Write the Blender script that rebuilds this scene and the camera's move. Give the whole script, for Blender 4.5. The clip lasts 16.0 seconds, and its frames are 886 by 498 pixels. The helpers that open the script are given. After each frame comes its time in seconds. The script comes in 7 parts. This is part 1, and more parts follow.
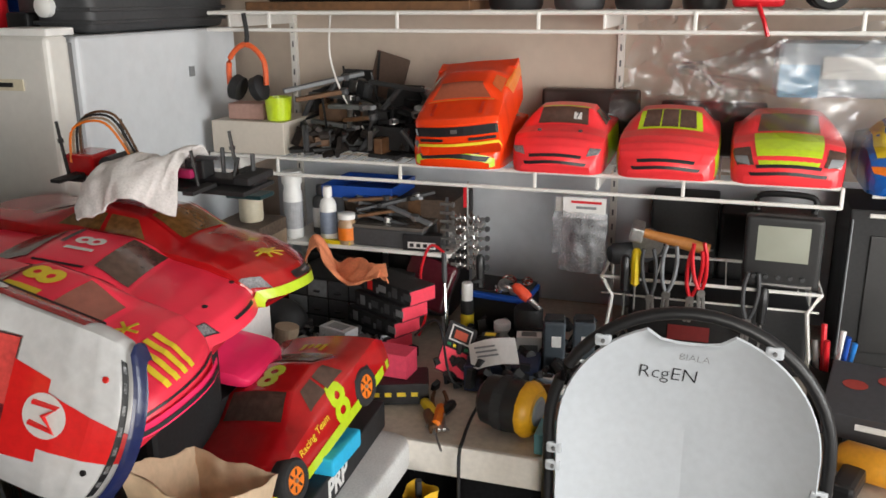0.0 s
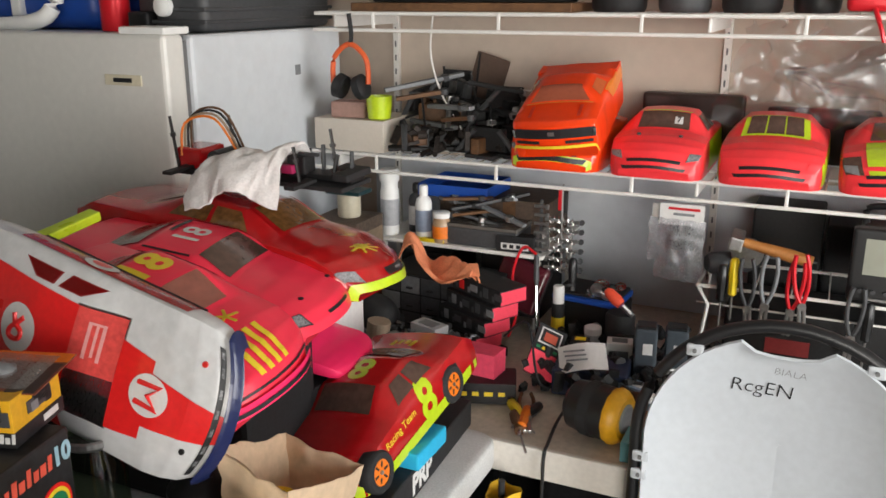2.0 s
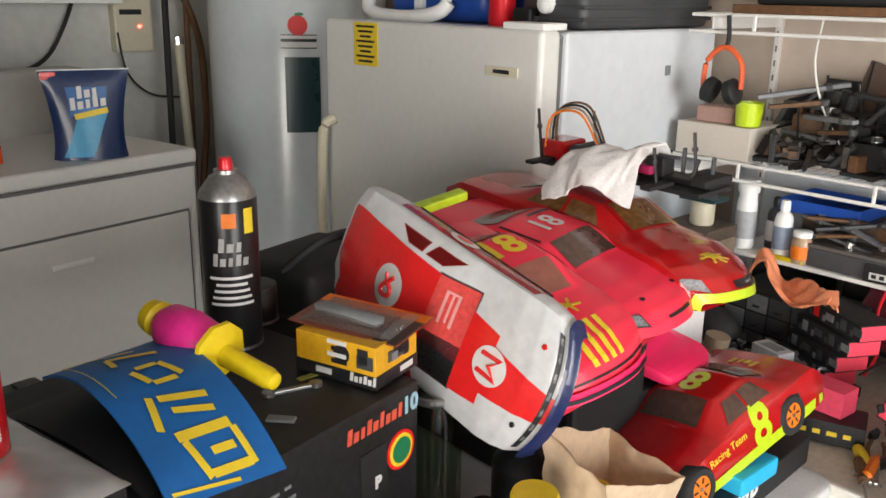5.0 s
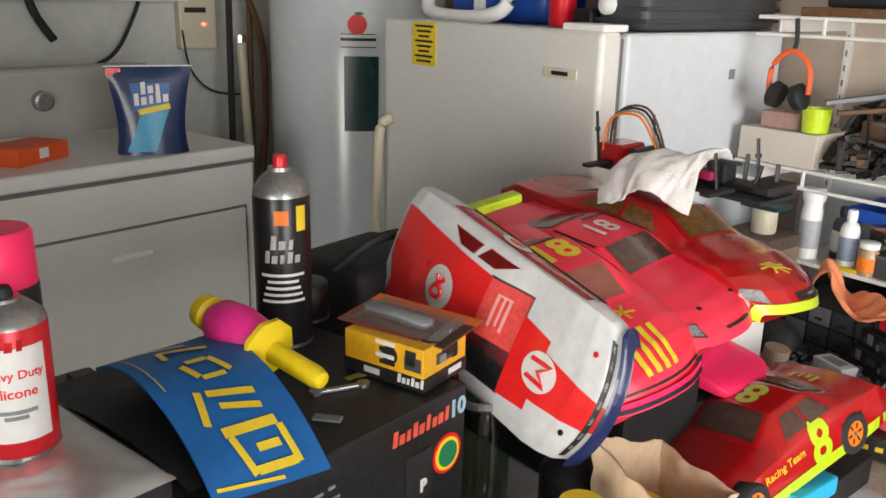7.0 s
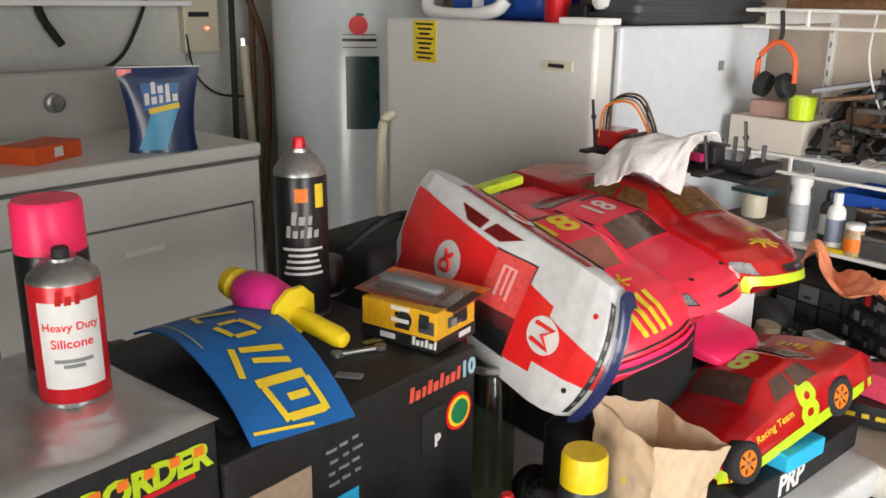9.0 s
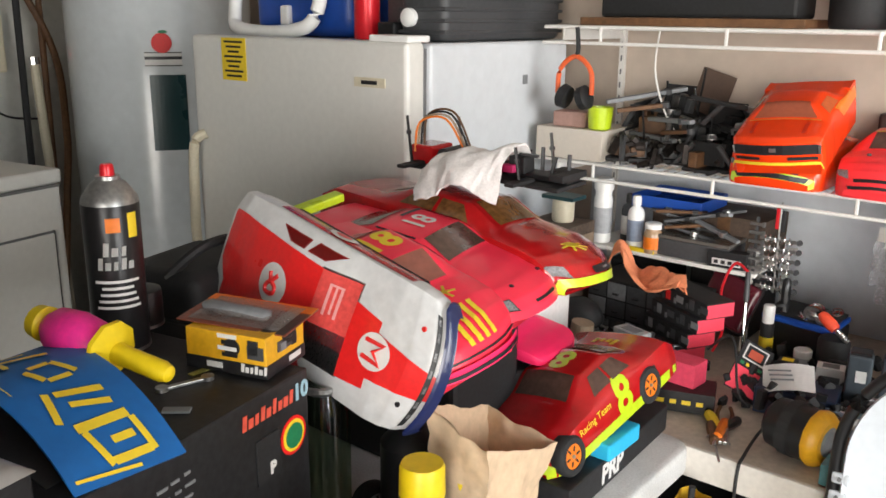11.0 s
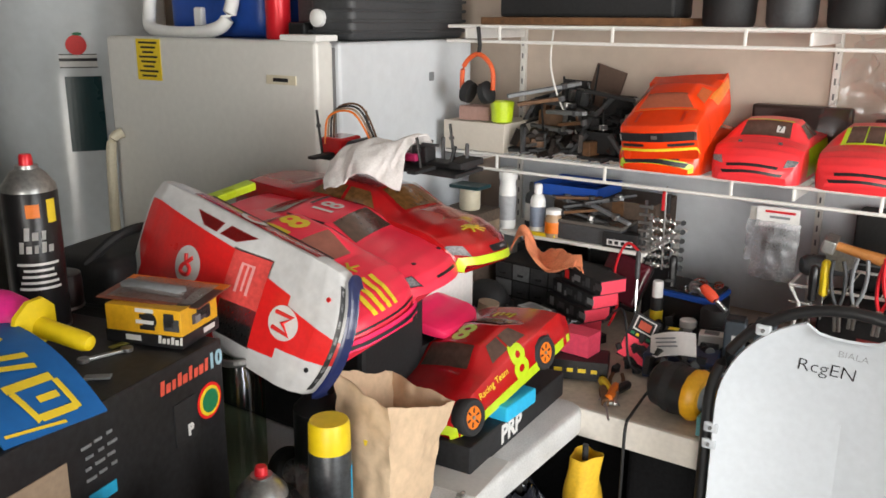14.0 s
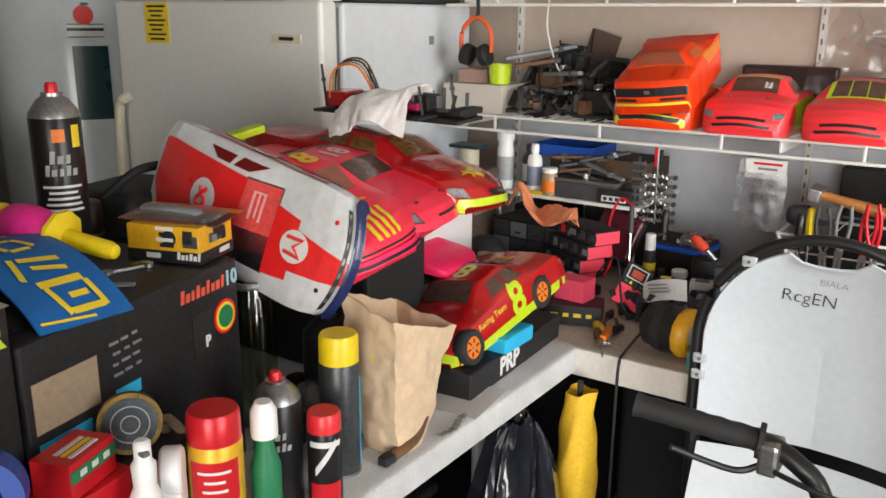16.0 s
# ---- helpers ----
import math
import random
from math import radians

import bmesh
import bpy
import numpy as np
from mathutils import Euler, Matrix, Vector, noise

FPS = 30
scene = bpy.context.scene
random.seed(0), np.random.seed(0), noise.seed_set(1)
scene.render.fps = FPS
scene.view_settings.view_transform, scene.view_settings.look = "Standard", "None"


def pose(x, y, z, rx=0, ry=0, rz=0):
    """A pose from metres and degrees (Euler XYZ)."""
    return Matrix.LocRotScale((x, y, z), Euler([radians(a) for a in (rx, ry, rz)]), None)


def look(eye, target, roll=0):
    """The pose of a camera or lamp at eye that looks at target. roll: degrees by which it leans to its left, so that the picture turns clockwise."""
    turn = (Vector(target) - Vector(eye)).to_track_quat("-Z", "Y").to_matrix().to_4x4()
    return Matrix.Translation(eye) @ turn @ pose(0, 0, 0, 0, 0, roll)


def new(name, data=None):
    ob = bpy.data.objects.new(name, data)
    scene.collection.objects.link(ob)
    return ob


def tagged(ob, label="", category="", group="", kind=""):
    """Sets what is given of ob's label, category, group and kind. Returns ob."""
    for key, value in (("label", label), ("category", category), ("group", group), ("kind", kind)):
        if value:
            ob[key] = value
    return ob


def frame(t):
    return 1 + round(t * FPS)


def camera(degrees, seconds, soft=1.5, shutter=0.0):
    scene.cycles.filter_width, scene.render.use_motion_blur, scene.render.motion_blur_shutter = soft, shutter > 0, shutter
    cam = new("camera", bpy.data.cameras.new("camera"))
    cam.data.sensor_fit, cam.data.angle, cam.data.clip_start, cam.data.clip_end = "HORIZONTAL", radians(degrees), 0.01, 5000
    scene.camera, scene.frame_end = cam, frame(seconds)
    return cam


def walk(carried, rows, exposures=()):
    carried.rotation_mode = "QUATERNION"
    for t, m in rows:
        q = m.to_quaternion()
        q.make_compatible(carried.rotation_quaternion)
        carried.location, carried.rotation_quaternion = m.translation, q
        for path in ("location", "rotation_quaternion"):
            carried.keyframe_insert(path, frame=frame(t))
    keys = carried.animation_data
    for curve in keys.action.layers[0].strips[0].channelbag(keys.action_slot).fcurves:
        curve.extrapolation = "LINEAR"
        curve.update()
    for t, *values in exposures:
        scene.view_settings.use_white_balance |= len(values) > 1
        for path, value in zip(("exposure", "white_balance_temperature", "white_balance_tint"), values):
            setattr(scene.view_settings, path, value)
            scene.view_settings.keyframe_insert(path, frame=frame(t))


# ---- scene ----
cam = camera(54.49, 16.0, soft=1.6)
TURN, DROP = 17.6, -0.095
ROWS = [
    (0.0, 0.0012, -0.0076, 1.5466, 0.404, -16.379, 0.356),
    (0.5, -0.0048, -0.0089, 1.5525, 1.030, -16.416, 0.324),
    (1.0, 0.0054, -0.0106, 1.5562, 2.395, -16.412, 0.252),
    (1.5, 0.0151, -0.0110, 1.5573, 4.395, -16.416, 0.218),
    (2.0, 0.0070, -0.0165, 1.5515, 7.096, -16.401, 0.094),
    (2.5, -0.0098, -0.0174, 1.5472, 9.695, -16.303, -0.073),
    (3.0, -0.0221, -0.0192, 1.5570, 13.883, -16.382, -0.293),
    (3.5, -0.0307, -0.0258, 1.5612, 18.815, -16.470, -0.391),
    (4.0, -0.0401, -0.0398, 1.5608, 22.385, -16.550, -0.599),
    (4.5, -0.0429, -0.0490, 1.5592, 25.852, -16.615, -0.750),
    (5.0, 0.0004, -0.0338, 1.5523, 30.666, -16.647, -0.948),
    (5.2, 0.0138, -0.0312, 1.5470, 32.508, -16.592, -0.966),
    (7.3, -0.0036, -0.0218, 1.5507, 34.698, -16.596, -1.216),
    (7.5, 0.0012, -0.0327, 1.5440, 34.573, -16.399, -1.062),
    (8.0, 0.0194, -0.0626, 1.5386, 34.413, -16.380, -0.962),
    (8.2, 0.0300, -0.0737, 1.5322, 34.469, -16.330, -0.703),
    (10.3, 0.0299, -0.1147, 1.5319, 31.027, -15.430, -0.998),
    (10.5, 0.0308, -0.1125, 1.5346, 28.353, -15.404, -0.823),
    (11.0, 0.0290, -0.1058, 1.5399, 21.795, -15.260, -0.604),
    (11.5, 0.0300, -0.0973, 1.5430, 17.350, -15.115, -0.400),
    (12.0, 0.0385, -0.0946, 1.5427, 17.255, -15.096, -0.371),
    (12.5, 0.0412, -0.0893, 1.5421, 17.083, -15.069, -0.406),
    (13.0, 0.0500, -0.0916, 1.5455, 17.041, -15.077, -0.386),
    (13.5, 0.0754, -0.1387, 1.5436, 16.950, -15.056, -0.377),
    (14.0, 0.1073, -0.1994, 1.5351, 16.917, -15.052, -0.367),
    (14.5, 0.1311, -0.2471, 1.5320, 16.867, -15.084, -0.387),
    (15.0, 0.1326, -0.2804, 1.5224, 16.751, -15.069, -0.448),
    (15.5, 0.1315, -0.2891, 1.4943, 16.719, -15.104, -0.419),
    (16.0, 0.1256, -0.2880, 1.4548, 16.681, -15.211, -0.435),
]
walk(cam, [(t, pose(0, 0, DROP, 0, 0, TURN) @ pose(x, y, z, 90 + pitch, roll, yaw)) for t, x, y, z, yaw, pitch, roll in ROWS],
     exposures=((0.0, 0.22), (3.0, 0.42), (5.0, 0.66), (8.0, 0.68), (10.5, 0.70), (13.0, 0.60), (16.0, 0.38)))

# ---- world and light ----
world = bpy.data.worlds.new("sky")
scene.world = world
world.use_nodes = True
wn = world.node_tree.nodes
sky = wn.new("ShaderNodeTexSky")
sky.sky_type, sky.sun_disc, sky.sun_elevation, sky.sun_rotation = "NISHITA", False, radians(48), radians(150)
wn["Background"].inputs["Strength"].default_value = 0.12
world.node_tree.links.new(sky.outputs[0], wn["Background"].inputs["Color"])
sun = new("sun", bpy.data.lights.new("sun", "SUN"))
sun.data.energy, sun.data.angle, sun.data.color = 3.0, radians(0.5), (1.0, 0.94, 0.85)
sun.matrix_world = look((1.0, -6.0, 7.5), (0.6, -3.4, 0.0))


def opening_lamp(name, eye, target, sx, sy, watts, colour):
    lamp = new(name, bpy.data.lights.new(name, "AREA"))
    lamp.data.shape, lamp.data.size, lamp.data.size_y = "RECTANGLE", sx, sy
    lamp.data.energy, lamp.data.color = watts, colour
    lamp.data.spread = radians(85)   # narrowed to steer light towards the bench and off the left
    lamp.matrix_world = look(eye, target)


# area lamps added in the two unseen openings, standing in for daylight
opening_lamp("garage_door_daylight", (1.65, -3.12, 1.15), (0.6, 1.8, 0.95), 1.8, 2.0, 28, (1.0, 0.95, 0.88))
opening_lamp("side_door_daylight", (2.72, 0.2, 1.3), (0.1, 1.7, 0.95), 1.7, 1.8, 24, (0.96, 0.95, 0.93))


# ---- materials ----
def mat(name, colour, rough=0.5, metal=0.0, vary=0.12, scale=30.0, bump=0.15, coat=0.0, spec=0.5, stain=None):
    m = bpy.data.materials.new(name)
    m.use_nodes = True
    n, l = m.node_tree.nodes, m.node_tree.links
    b = n["Principled BSDF"]
    co = n.new("ShaderNodeTexCoord")
    big, fine = n.new("ShaderNodeTexNoise"), n.new("ShaderNodeTexNoise")
    big.inputs["Scale"].default_value, big.inputs["Detail"].default_value = scale * 0.22, 4
    fine.inputs["Scale"].default_value, fine.inputs["Detail"].default_value = scale * 4, 3
    for tex in (big, fine):
        l.new(co.outputs["Object"], tex.inputs["Vector"])
    add = n.new("ShaderNodeMath")
    add.operation = "ADD"
    l.new(big.outputs["Fac"], add.inputs[0])
    l.new(fine.outputs["Fac"], add.inputs[1])
    ramp = n.new("ShaderNodeMapRange")
    ramp.inputs["From Min"].default_value, ramp.inputs["From Max"].default_value = 0.6, 1.4
    l.new(add.outputs[0], ramp.inputs["Value"])
    mix = n.new("ShaderNodeMix")
    mix.data_type = "RGBA"
    low = stain or tuple(c * (1 - 2 * vary) for c in colour)
    high = tuple(min(1.0, c * (1 + 0.6 * vary)) for c in colour)
    mix.inputs[6].default_value, mix.inputs[7].default_value = (*low, 1), (*high, 1)
    l.new(ramp.outputs[0], mix.inputs[0])
    l.new(mix.outputs[2], b.inputs["Base Color"])
    rr = n.new("ShaderNodeMapRange")
    rr.inputs["To Min"].default_value, rr.inputs["To Max"].default_value = max(0.03, rough - 0.1), min(1.0, rough + 0.12)
    l.new(big.outputs["Fac"], rr.inputs["Value"])
    l.new(rr.outputs[0], b.inputs["Roughness"])
    b.inputs["Metallic"].default_value = metal
    b.inputs["Coat Weight"].default_value, b.inputs["Coat Roughness"].default_value = coat, 0.08
    b.inputs["Specular IOR Level"].default_value = spec
    if bump:
        bp = n.new("ShaderNodeBump")
        bp.inputs["Strength"].default_value, bp.inputs["Distance"].default_value = bump, 0.001
        l.new(fine.outputs["Fac"], bp.inputs["Height"])
        l.new(bp.outputs[0], b.inputs["Normal"])
    return m


def clear(name, tint, gloss, rough=0.1):
    m = bpy.data.materials.new(name)
    m.use_nodes = True
    n, l = m.node_tree.nodes, m.node_tree.links
    n.remove(n["Principled BSDF"])
    t, g, x = n.new("ShaderNodeBsdfTransparent"), n.new("ShaderNodeBsdfGlossy"), n.new("ShaderNodeMixShader")
    t.inputs[0].default_value = (*tint, 1)
    g.inputs["Roughness"].default_value, g.inputs["Color"].default_value = rough, (0.9, 0.92, 0.95, 1)
    ns, mr = n.new("ShaderNodeTexNoise"), n.new("ShaderNodeMapRange")
    ns.inputs["Scale"].default_value = 25
    mr.inputs["To Min"].default_value, mr.inputs["To Max"].default_value = gloss * 0.5, gloss * 1.5
    l.new(ns.outputs["Fac"], mr.inputs["Value"])
    l.new(mr.outputs[0], x.inputs[0])
    l.new(t.outputs[0], x.inputs[1])
    l.new(g.outputs[0], x.inputs[2])
    l.new(x.outputs[0], n["Material Output"].inputs[0])
    return m


WALL = mat("painted_wall", (0.56, 0.465, 0.385), 0.7, vary=0.06, scale=8, bump=0.25)
WALLW = mat("white_painted_wall", (0.62, 0.62, 0.58), 0.7, vary=0.08, scale=8, bump=0.25)
CEIL = mat("ceiling_paint", (0.7, 0.69, 0.66), 0.8, vary=0.05, scale=6)
CONC = mat("concrete", (0.2, 0.19, 0.18), 0.8, vary=0.25, scale=10, bump=0.5)
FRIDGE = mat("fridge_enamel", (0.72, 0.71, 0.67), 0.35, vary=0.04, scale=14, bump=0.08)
# same white enamel, with the bluish daylight on the side put into its colour
FRIDGES = mat("fridge_enamel_blue_daylight", (0.64, 0.67, 0.70), 0.35, vary=0.05, scale=10, bump=0.08)
SEAL = mat("grey_gasket", (0.16, 0.16, 0.16), 0.6)
WHITEW = mat("white_wire_coating", (0.82, 0.8, 0.76), 0.4, vary=0.08, scale=60)
SEATW = mat("scuffed_seat_plastic", (0.54, 0.57, 0.60), 0.36, vary=0.05, scale=20, bump=0.1)
WHITEP = mat("white_plastic", (0.86, 0.86, 0.84), 0.42, vary=0.05, scale=12, bump=0.15)
TABLE = mat("pebbled_table_plastic", (0.66, 0.66, 0.65), 0.5, vary=0.14, scale=70, bump=0.6)
BENCH = mat("worn_cream_laminate", (0.62, 0.54, 0.45), 0.55, vary=0.16, scale=20, bump=0.2)
BENCHE = mat("cream_bench_edge", (0.72, 0.68, 0.62), 0.5, vary=0.08, scale=25)
BLACK = mat("black_plastic", (0.012, 0.012, 0.013), 0.4, vary=0.2, scale=40)
MATTE = mat("matt_black", (0.015, 0.015, 0.016), 0.65, vary=0.3, scale=40)
# glossless black: deep shade put into the bins' colour; also one scrap housing
SHADE = mat("dull_black_and_shade", (0.012, 0.012, 0.013), 0.95, vary=0.3, scale=30, bump=0.4, spec=0.1)
RUBBER = mat("black_rubber", (0.02, 0.02, 0.021), 0.75, vary=0.2, scale=50, bump=0.3)
DGREY = mat("dark_grey_plastic", (0.06, 0.062, 0.066), 0.5, vary=0.2, scale=30)
GREY = mat("grey_plastic", (0.22, 0.23, 0.24), 0.5, vary=0.15, scale=30)
STEEL = mat("worn_steel", (0.45, 0.45, 0.44), 0.35, metal=0.9, vary=0.2, scale=40)
CHROME = mat("bright_steel", (0.75, 0.75, 0.74), 0.18, metal=1.0, vary=0.08, scale=40)
SILVER = mat("silver_foil", (0.6, 0.6, 0.6), 0.32, metal=0.75, vary=0.1, scale=12, bump=0.2)
FRED = mat("fluorescent_red_paint", (1.0, 0.04, 0.085), 0.32, vary=0.03, scale=14, bump=0.03, coat=0.12, spec=0.3)
RED = mat("red_lexan_paint", (0.5, 0.010, 0.012), 0.2, vary=0.12, scale=14, bump=0.03, coat=0.6)
ORANGER = mat("orange_red_lexan_paint", (0.95, 0.06, 0.008), 0.25, vary=0.06, scale=14, bump=0.03, coat=0.25, spec=0.35)
CORAL = mat("faded_coral_red_paint", (0.98, 0.05, 0.06), 0.3, vary=0.07, scale=14, bump=0.03, coat=0.15, spec=0.3)
PINK = mat("hot_pink_plastic", (1.0, 0.03, 0.14), 0.35, vary=0.04, scale=14, spec=0.3)
LIME = mat("fluorescent_lime_paint", (0.55, 0.72, 0.02), 0.3, vary=0.1, scale=20, coat=0.3)
YELLOW = mat("yellow_plastic", (0.85, 0.62, 0.01), 0.4, vary=0.08, scale=20)
DECALY = mat("yellow_decal", (0.85, 0.62, 0.03), 0.4, vary=0.06)
ORANGE = mat("orange_plastic", (0.85, 0.2, 0.01), 0.45, vary=0.1)
BLUE = mat("blue_plastic", (0.01, 0.07, 0.38), 0.4, vary=0.1, scale=15)
CYAN = mat("cyan_foam", (0.02, 0.45, 0.75), 0.6, vary=0.08)
NAVY = mat("navy_plastic_trim", (0.012, 0.02, 0.09), 0.3, vary=0.15, coat=0.4)
BOARD = mat("blue_foam_board", (0.006, 0.13, 0.42), 0.55, vary=0.08, scale=20)
WHITED = mat("white_decal", (0.72, 0.71, 0.69), 0.4, vary=0.06)
SCUFFW = mat("scuffed_white_lexan", (0.68, 0.68, 0.68), 0.3, vary=0.1, scale=18, coat=0.4)
MRED = mat("signal_red_decal", (0.82, 0.02, 0.02), 0.3, vary=0.08, coat=0.4)
BLACKD = mat("black_decal", (0.015, 0.015, 0.017), 0.4)
SMOKE = mat("smoked_window", (0.11, 0.06, 0.045), 0.18, vary=0.3, scale=20, coat=0.5)
KRAFT = mat("kraft_paper", (0.72, 0.53, 0.35), 0.75, vary=0.12, scale=20, bump=0.5)
CARD = mat("tan_cardboard", (0.34, 0.25, 0.17), 0.75, vary=0.12, scale=30)
WCARD = mat("white_carton", (0.72, 0.71, 0.69), 0.6, vary=0.06)
BCARD = mat("black_printed_carton", (0.02, 0.02, 0.022), 0.5, vary=0.4, scale=25, spec=0.4)
REDCARD = mat("salmon_red_carton", (0.98, 0.07, 0.12), 0.5, vary=0.08)
CLOTH = mat("white_terry_cloth", (0.84, 0.8, 0.78), 0.9, vary=0.12, scale=60, bump=0.9)
RAG = mat("orange_shop_rag", (1.0, 0.33, 0.16), 0.9, vary=0.15, scale=50, bump=0.7)
WOODP = mat("pale_wood", (0.5, 0.34, 0.2), 0.6, vary=0.2, scale=15)
BROWN = mat("brown_oily_wood", (0.16, 0.075, 0.03), 0.6, vary=0.3, scale=20)
GREENL = mat("green_label", (0.015, 0.2, 0.08), 0.45)
CANRED = mat("red_can_print", (0.66, 0.015, 0.025), 0.3, metal=0.2, vary=0.05)
CANBLK = mat("black_can_print", (0.018, 0.017, 0.018), 0.3, metal=0.3, vary=0.15)
CREAM = mat("cream_plastic", (0.66, 0.6, 0.45), 0.45, vary=0.08)
SCREEN = mat("grey_green_crt_screen", (0.34, 0.35, 0.29), 0.15, vary=0.05, scale=8, bump=0, coat=0.5)
TEAL = mat("teal_dark_plate", (0.012, 0.045, 0.05), 0.3, vary=0.1)
PLASTIC = clear("clear_polythene", (0.95, 0.95, 0.95), 0.13, 0.34)
LEXAN = clear("clear_lexan", (0.84, 0.78, 0.76), 0.26, 0.32)
REDLEXAN = clear("red_tinted_lexan", (0.75, 0.05, 0.05), 0.10, 0.12)
LAMPP = mat("printed_headlight", (0.3, 0.3, 0.31), 0.25, vary=0.6, scale=90, coat=0.4)
LED = bpy.data.materials.new("red_led")
LED.use_nodes = True
LED.node_tree.nodes["Principled BSDF"].inputs["Emission Color"].default_value = (1, 0.05, 0.02, 1)
LED.node_tree.nodes["Principled BSDF"].inputs["Emission Strength"].default_value = 6


# ---- builders ----
def thing(name, label, category, m=None, group="", kind=""):
    ob = new(name)
    ob.empty_display_size = 0.05
    ob.matrix_world = m or Matrix()
    return tagged(ob, label, category, group, kind)


def part(name, bm, material, parent=None, label="", smooth=False):
    me = bpy.data.meshes.new(name)
    bmesh.ops.recalc_face_normals(bm, faces=bm.faces[:])
    bm.to_mesh(me)
    bm.free()
    for mm in material if isinstance(material, (list, tuple)) else [material]:
        me.materials.append(mm)
    if smooth:
        for p in me.polygons:
            p.use_smooth = True
        me.set_sharp_from_angle(angle=radians(42))
    ob = new(name, me)
    ob.parent = parent
    return tagged(ob, label)


def box(cx, cy, cz, sx, sy, sz, bevel=0.0, m=None, bm=None, seg=2):
    bm = bm or bmesh.new()
    r = bmesh.ops.create_cube(bm, size=1.0, matrix=(m or Matrix()) @ Matrix.Translation((cx, cy, cz)) @ Matrix.Diagonal((sx, sy, sz, 1)))
    if bevel:
        es = list({e for v in r["verts"] for e in v.link_edges})
        bmesh.ops.bevel(bm, geom=es, offset=bevel, segments=seg, affect="EDGES", profile=0.6)
    return bm


def lathe(profile, n=28, m=None, bm=None, cap=True):
    bm = bm or bmesh.new()
    m = m or Matrix()
    rings = []
    for r, z in profile:
        rings.append([bm.verts.new(m @ Vector((r * math.cos(2 * math.pi * k / n), r * math.sin(2 * math.pi * k / n), z))) for k in range(n)])
    for a, b in zip(rings, rings[1:]):
        for k in range(n):
            bm.faces.new((a[k], a[(k + 1) % n], b[(k + 1) % n], b[k]))
    if cap:
        bm.faces.new(rings[0][::-1])
        bm.faces.new(rings[-1])
    return bm


def smooth_path(pts, sub=6):
    pts = [Vector(p) for p in pts]
    if len(pts) < 3:
        return pts
    out = []
    for i in range(len(pts) - 1):
        p0, p1, p2, p3 = pts[max(i - 1, 0)], pts[i], pts[i + 1], pts[min(i + 2, len(pts) - 1)]
        for k in range(sub):
            t = k / sub
            out.append(0.5 * ((2 * p1) + (p2 - p0) * t + (2 * p0 - 5 * p1 + 4 * p2 - p3) * t * t + (3 * p1 - p0 - 3 * p2 + p3) * t ** 3))
    return out + [pts[-1]]


def tube(pts, r, n=8, bm=None, curved=True, closed=False):
    bm = bm or bmesh.new()
    p = smooth_path(pts) if curved else [Vector(q) for q in pts]
    rings = []
    for i, c in enumerate(p):
        d = (p[min(i + 1, len(p) - 1)] - p[max(i - 1, 0)])
        d = d.normalized() if d.length > 1e-9 else Vector((0, 0, 1))
        up = Vector((0, 0, 1)) if abs(d.z) < 0.9 else Vector((1, 0, 0))
        s = d.cross(up).normalized()
        u = s.cross(d)
        rr = r[min(i * len(r) // len(p), len(r) - 1)] if isinstance(r, (list, tuple)) else r
        rings.append([bm.verts.new(c + rr * (math.cos(2 * math.pi * k / n) * s + math.sin(2 * math.pi * k / n) * u)) for k in range(n)])
    for a, b in zip(rings, rings[1:]):
        for k in range(n):
            bm.faces.new((a[k], a[(k + 1) % n], b[(k + 1) % n], b[k]))
    bm.faces.new(rings[0][::-1])
    bm.faces.new(rings[-1])
    return bm


def grid(fn, nu, nv, bm=None, thick=0.0):
    """A sheet from fn(u, v), u and v from 0 to 1, with an under side where it is thick."""
    bm = bm or bmesh.new()
    vs = [[bm.verts.new(fn(i / nu, j / nv)) for j in range(nv + 1)] for i in range(nu + 1)]
    fs = [bm.faces.new((vs[i][j], vs[i + 1][j], vs[i + 1][j + 1], vs[i][j + 1])) for i in range(nu) for j in range(nv)]
    if thick:
        bmesh.ops.recalc_face_normals(bm, faces=fs)
        bmesh.ops.solidify(bm, geom=fs, thickness=thick)
    return bm


def words(text, size, depth=0.0004, shear=0.0, bold=0.0):
    """Lettering as a mesh in the plane, centred at the origin."""
    if text.startswith("#"):
        # a maker's mark: plain upright blocks in place of letters
        n, bm = int(text[1:]), bmesh.new()
        lean = Matrix(((1, shear or 0.1, 0, 0), (0, 1, 0, 0), (0, 0, 1, 0), (0, 0, 0, 1)))
        for k in range(n):
            x, h = (k - (n - 1) / 2) * size * 0.56, size * (0.95, 0.6, 0.66, 0.88, 0.6)[k % 5]
            box(x, (h - size * 0.66) / 2, 0, size * (0.36, 0.42, 0.3)[k % 3], h, max(depth * 2, 0.0006), 0, lean, bm)
        return bm
    cu = bpy.data.curves.new("lettering", "FONT")
    cu.body, cu.size, cu.extrude, cu.shear, cu.offset = text, size, depth, shear, bold
    cu.align_x, cu.align_y, cu.resolution_u = "CENTER", "CENTER", 3
    ob = new("lettering", cu)
    bpy.context.view_layer.update()
    me = bpy.data.meshes.new_from_object(ob.evaluated_get(bpy.context.evaluated_depsgraph_get()))
    bpy.data.objects.remove(ob)
    bm = bmesh.new()
    bm.from_mesh(me)
    bpy.data.meshes.remove(me)
    return bm


def moved(bm, m):
    bmesh.ops.transform(bm, matrix=m, verts=bm.verts[:])
    return bm


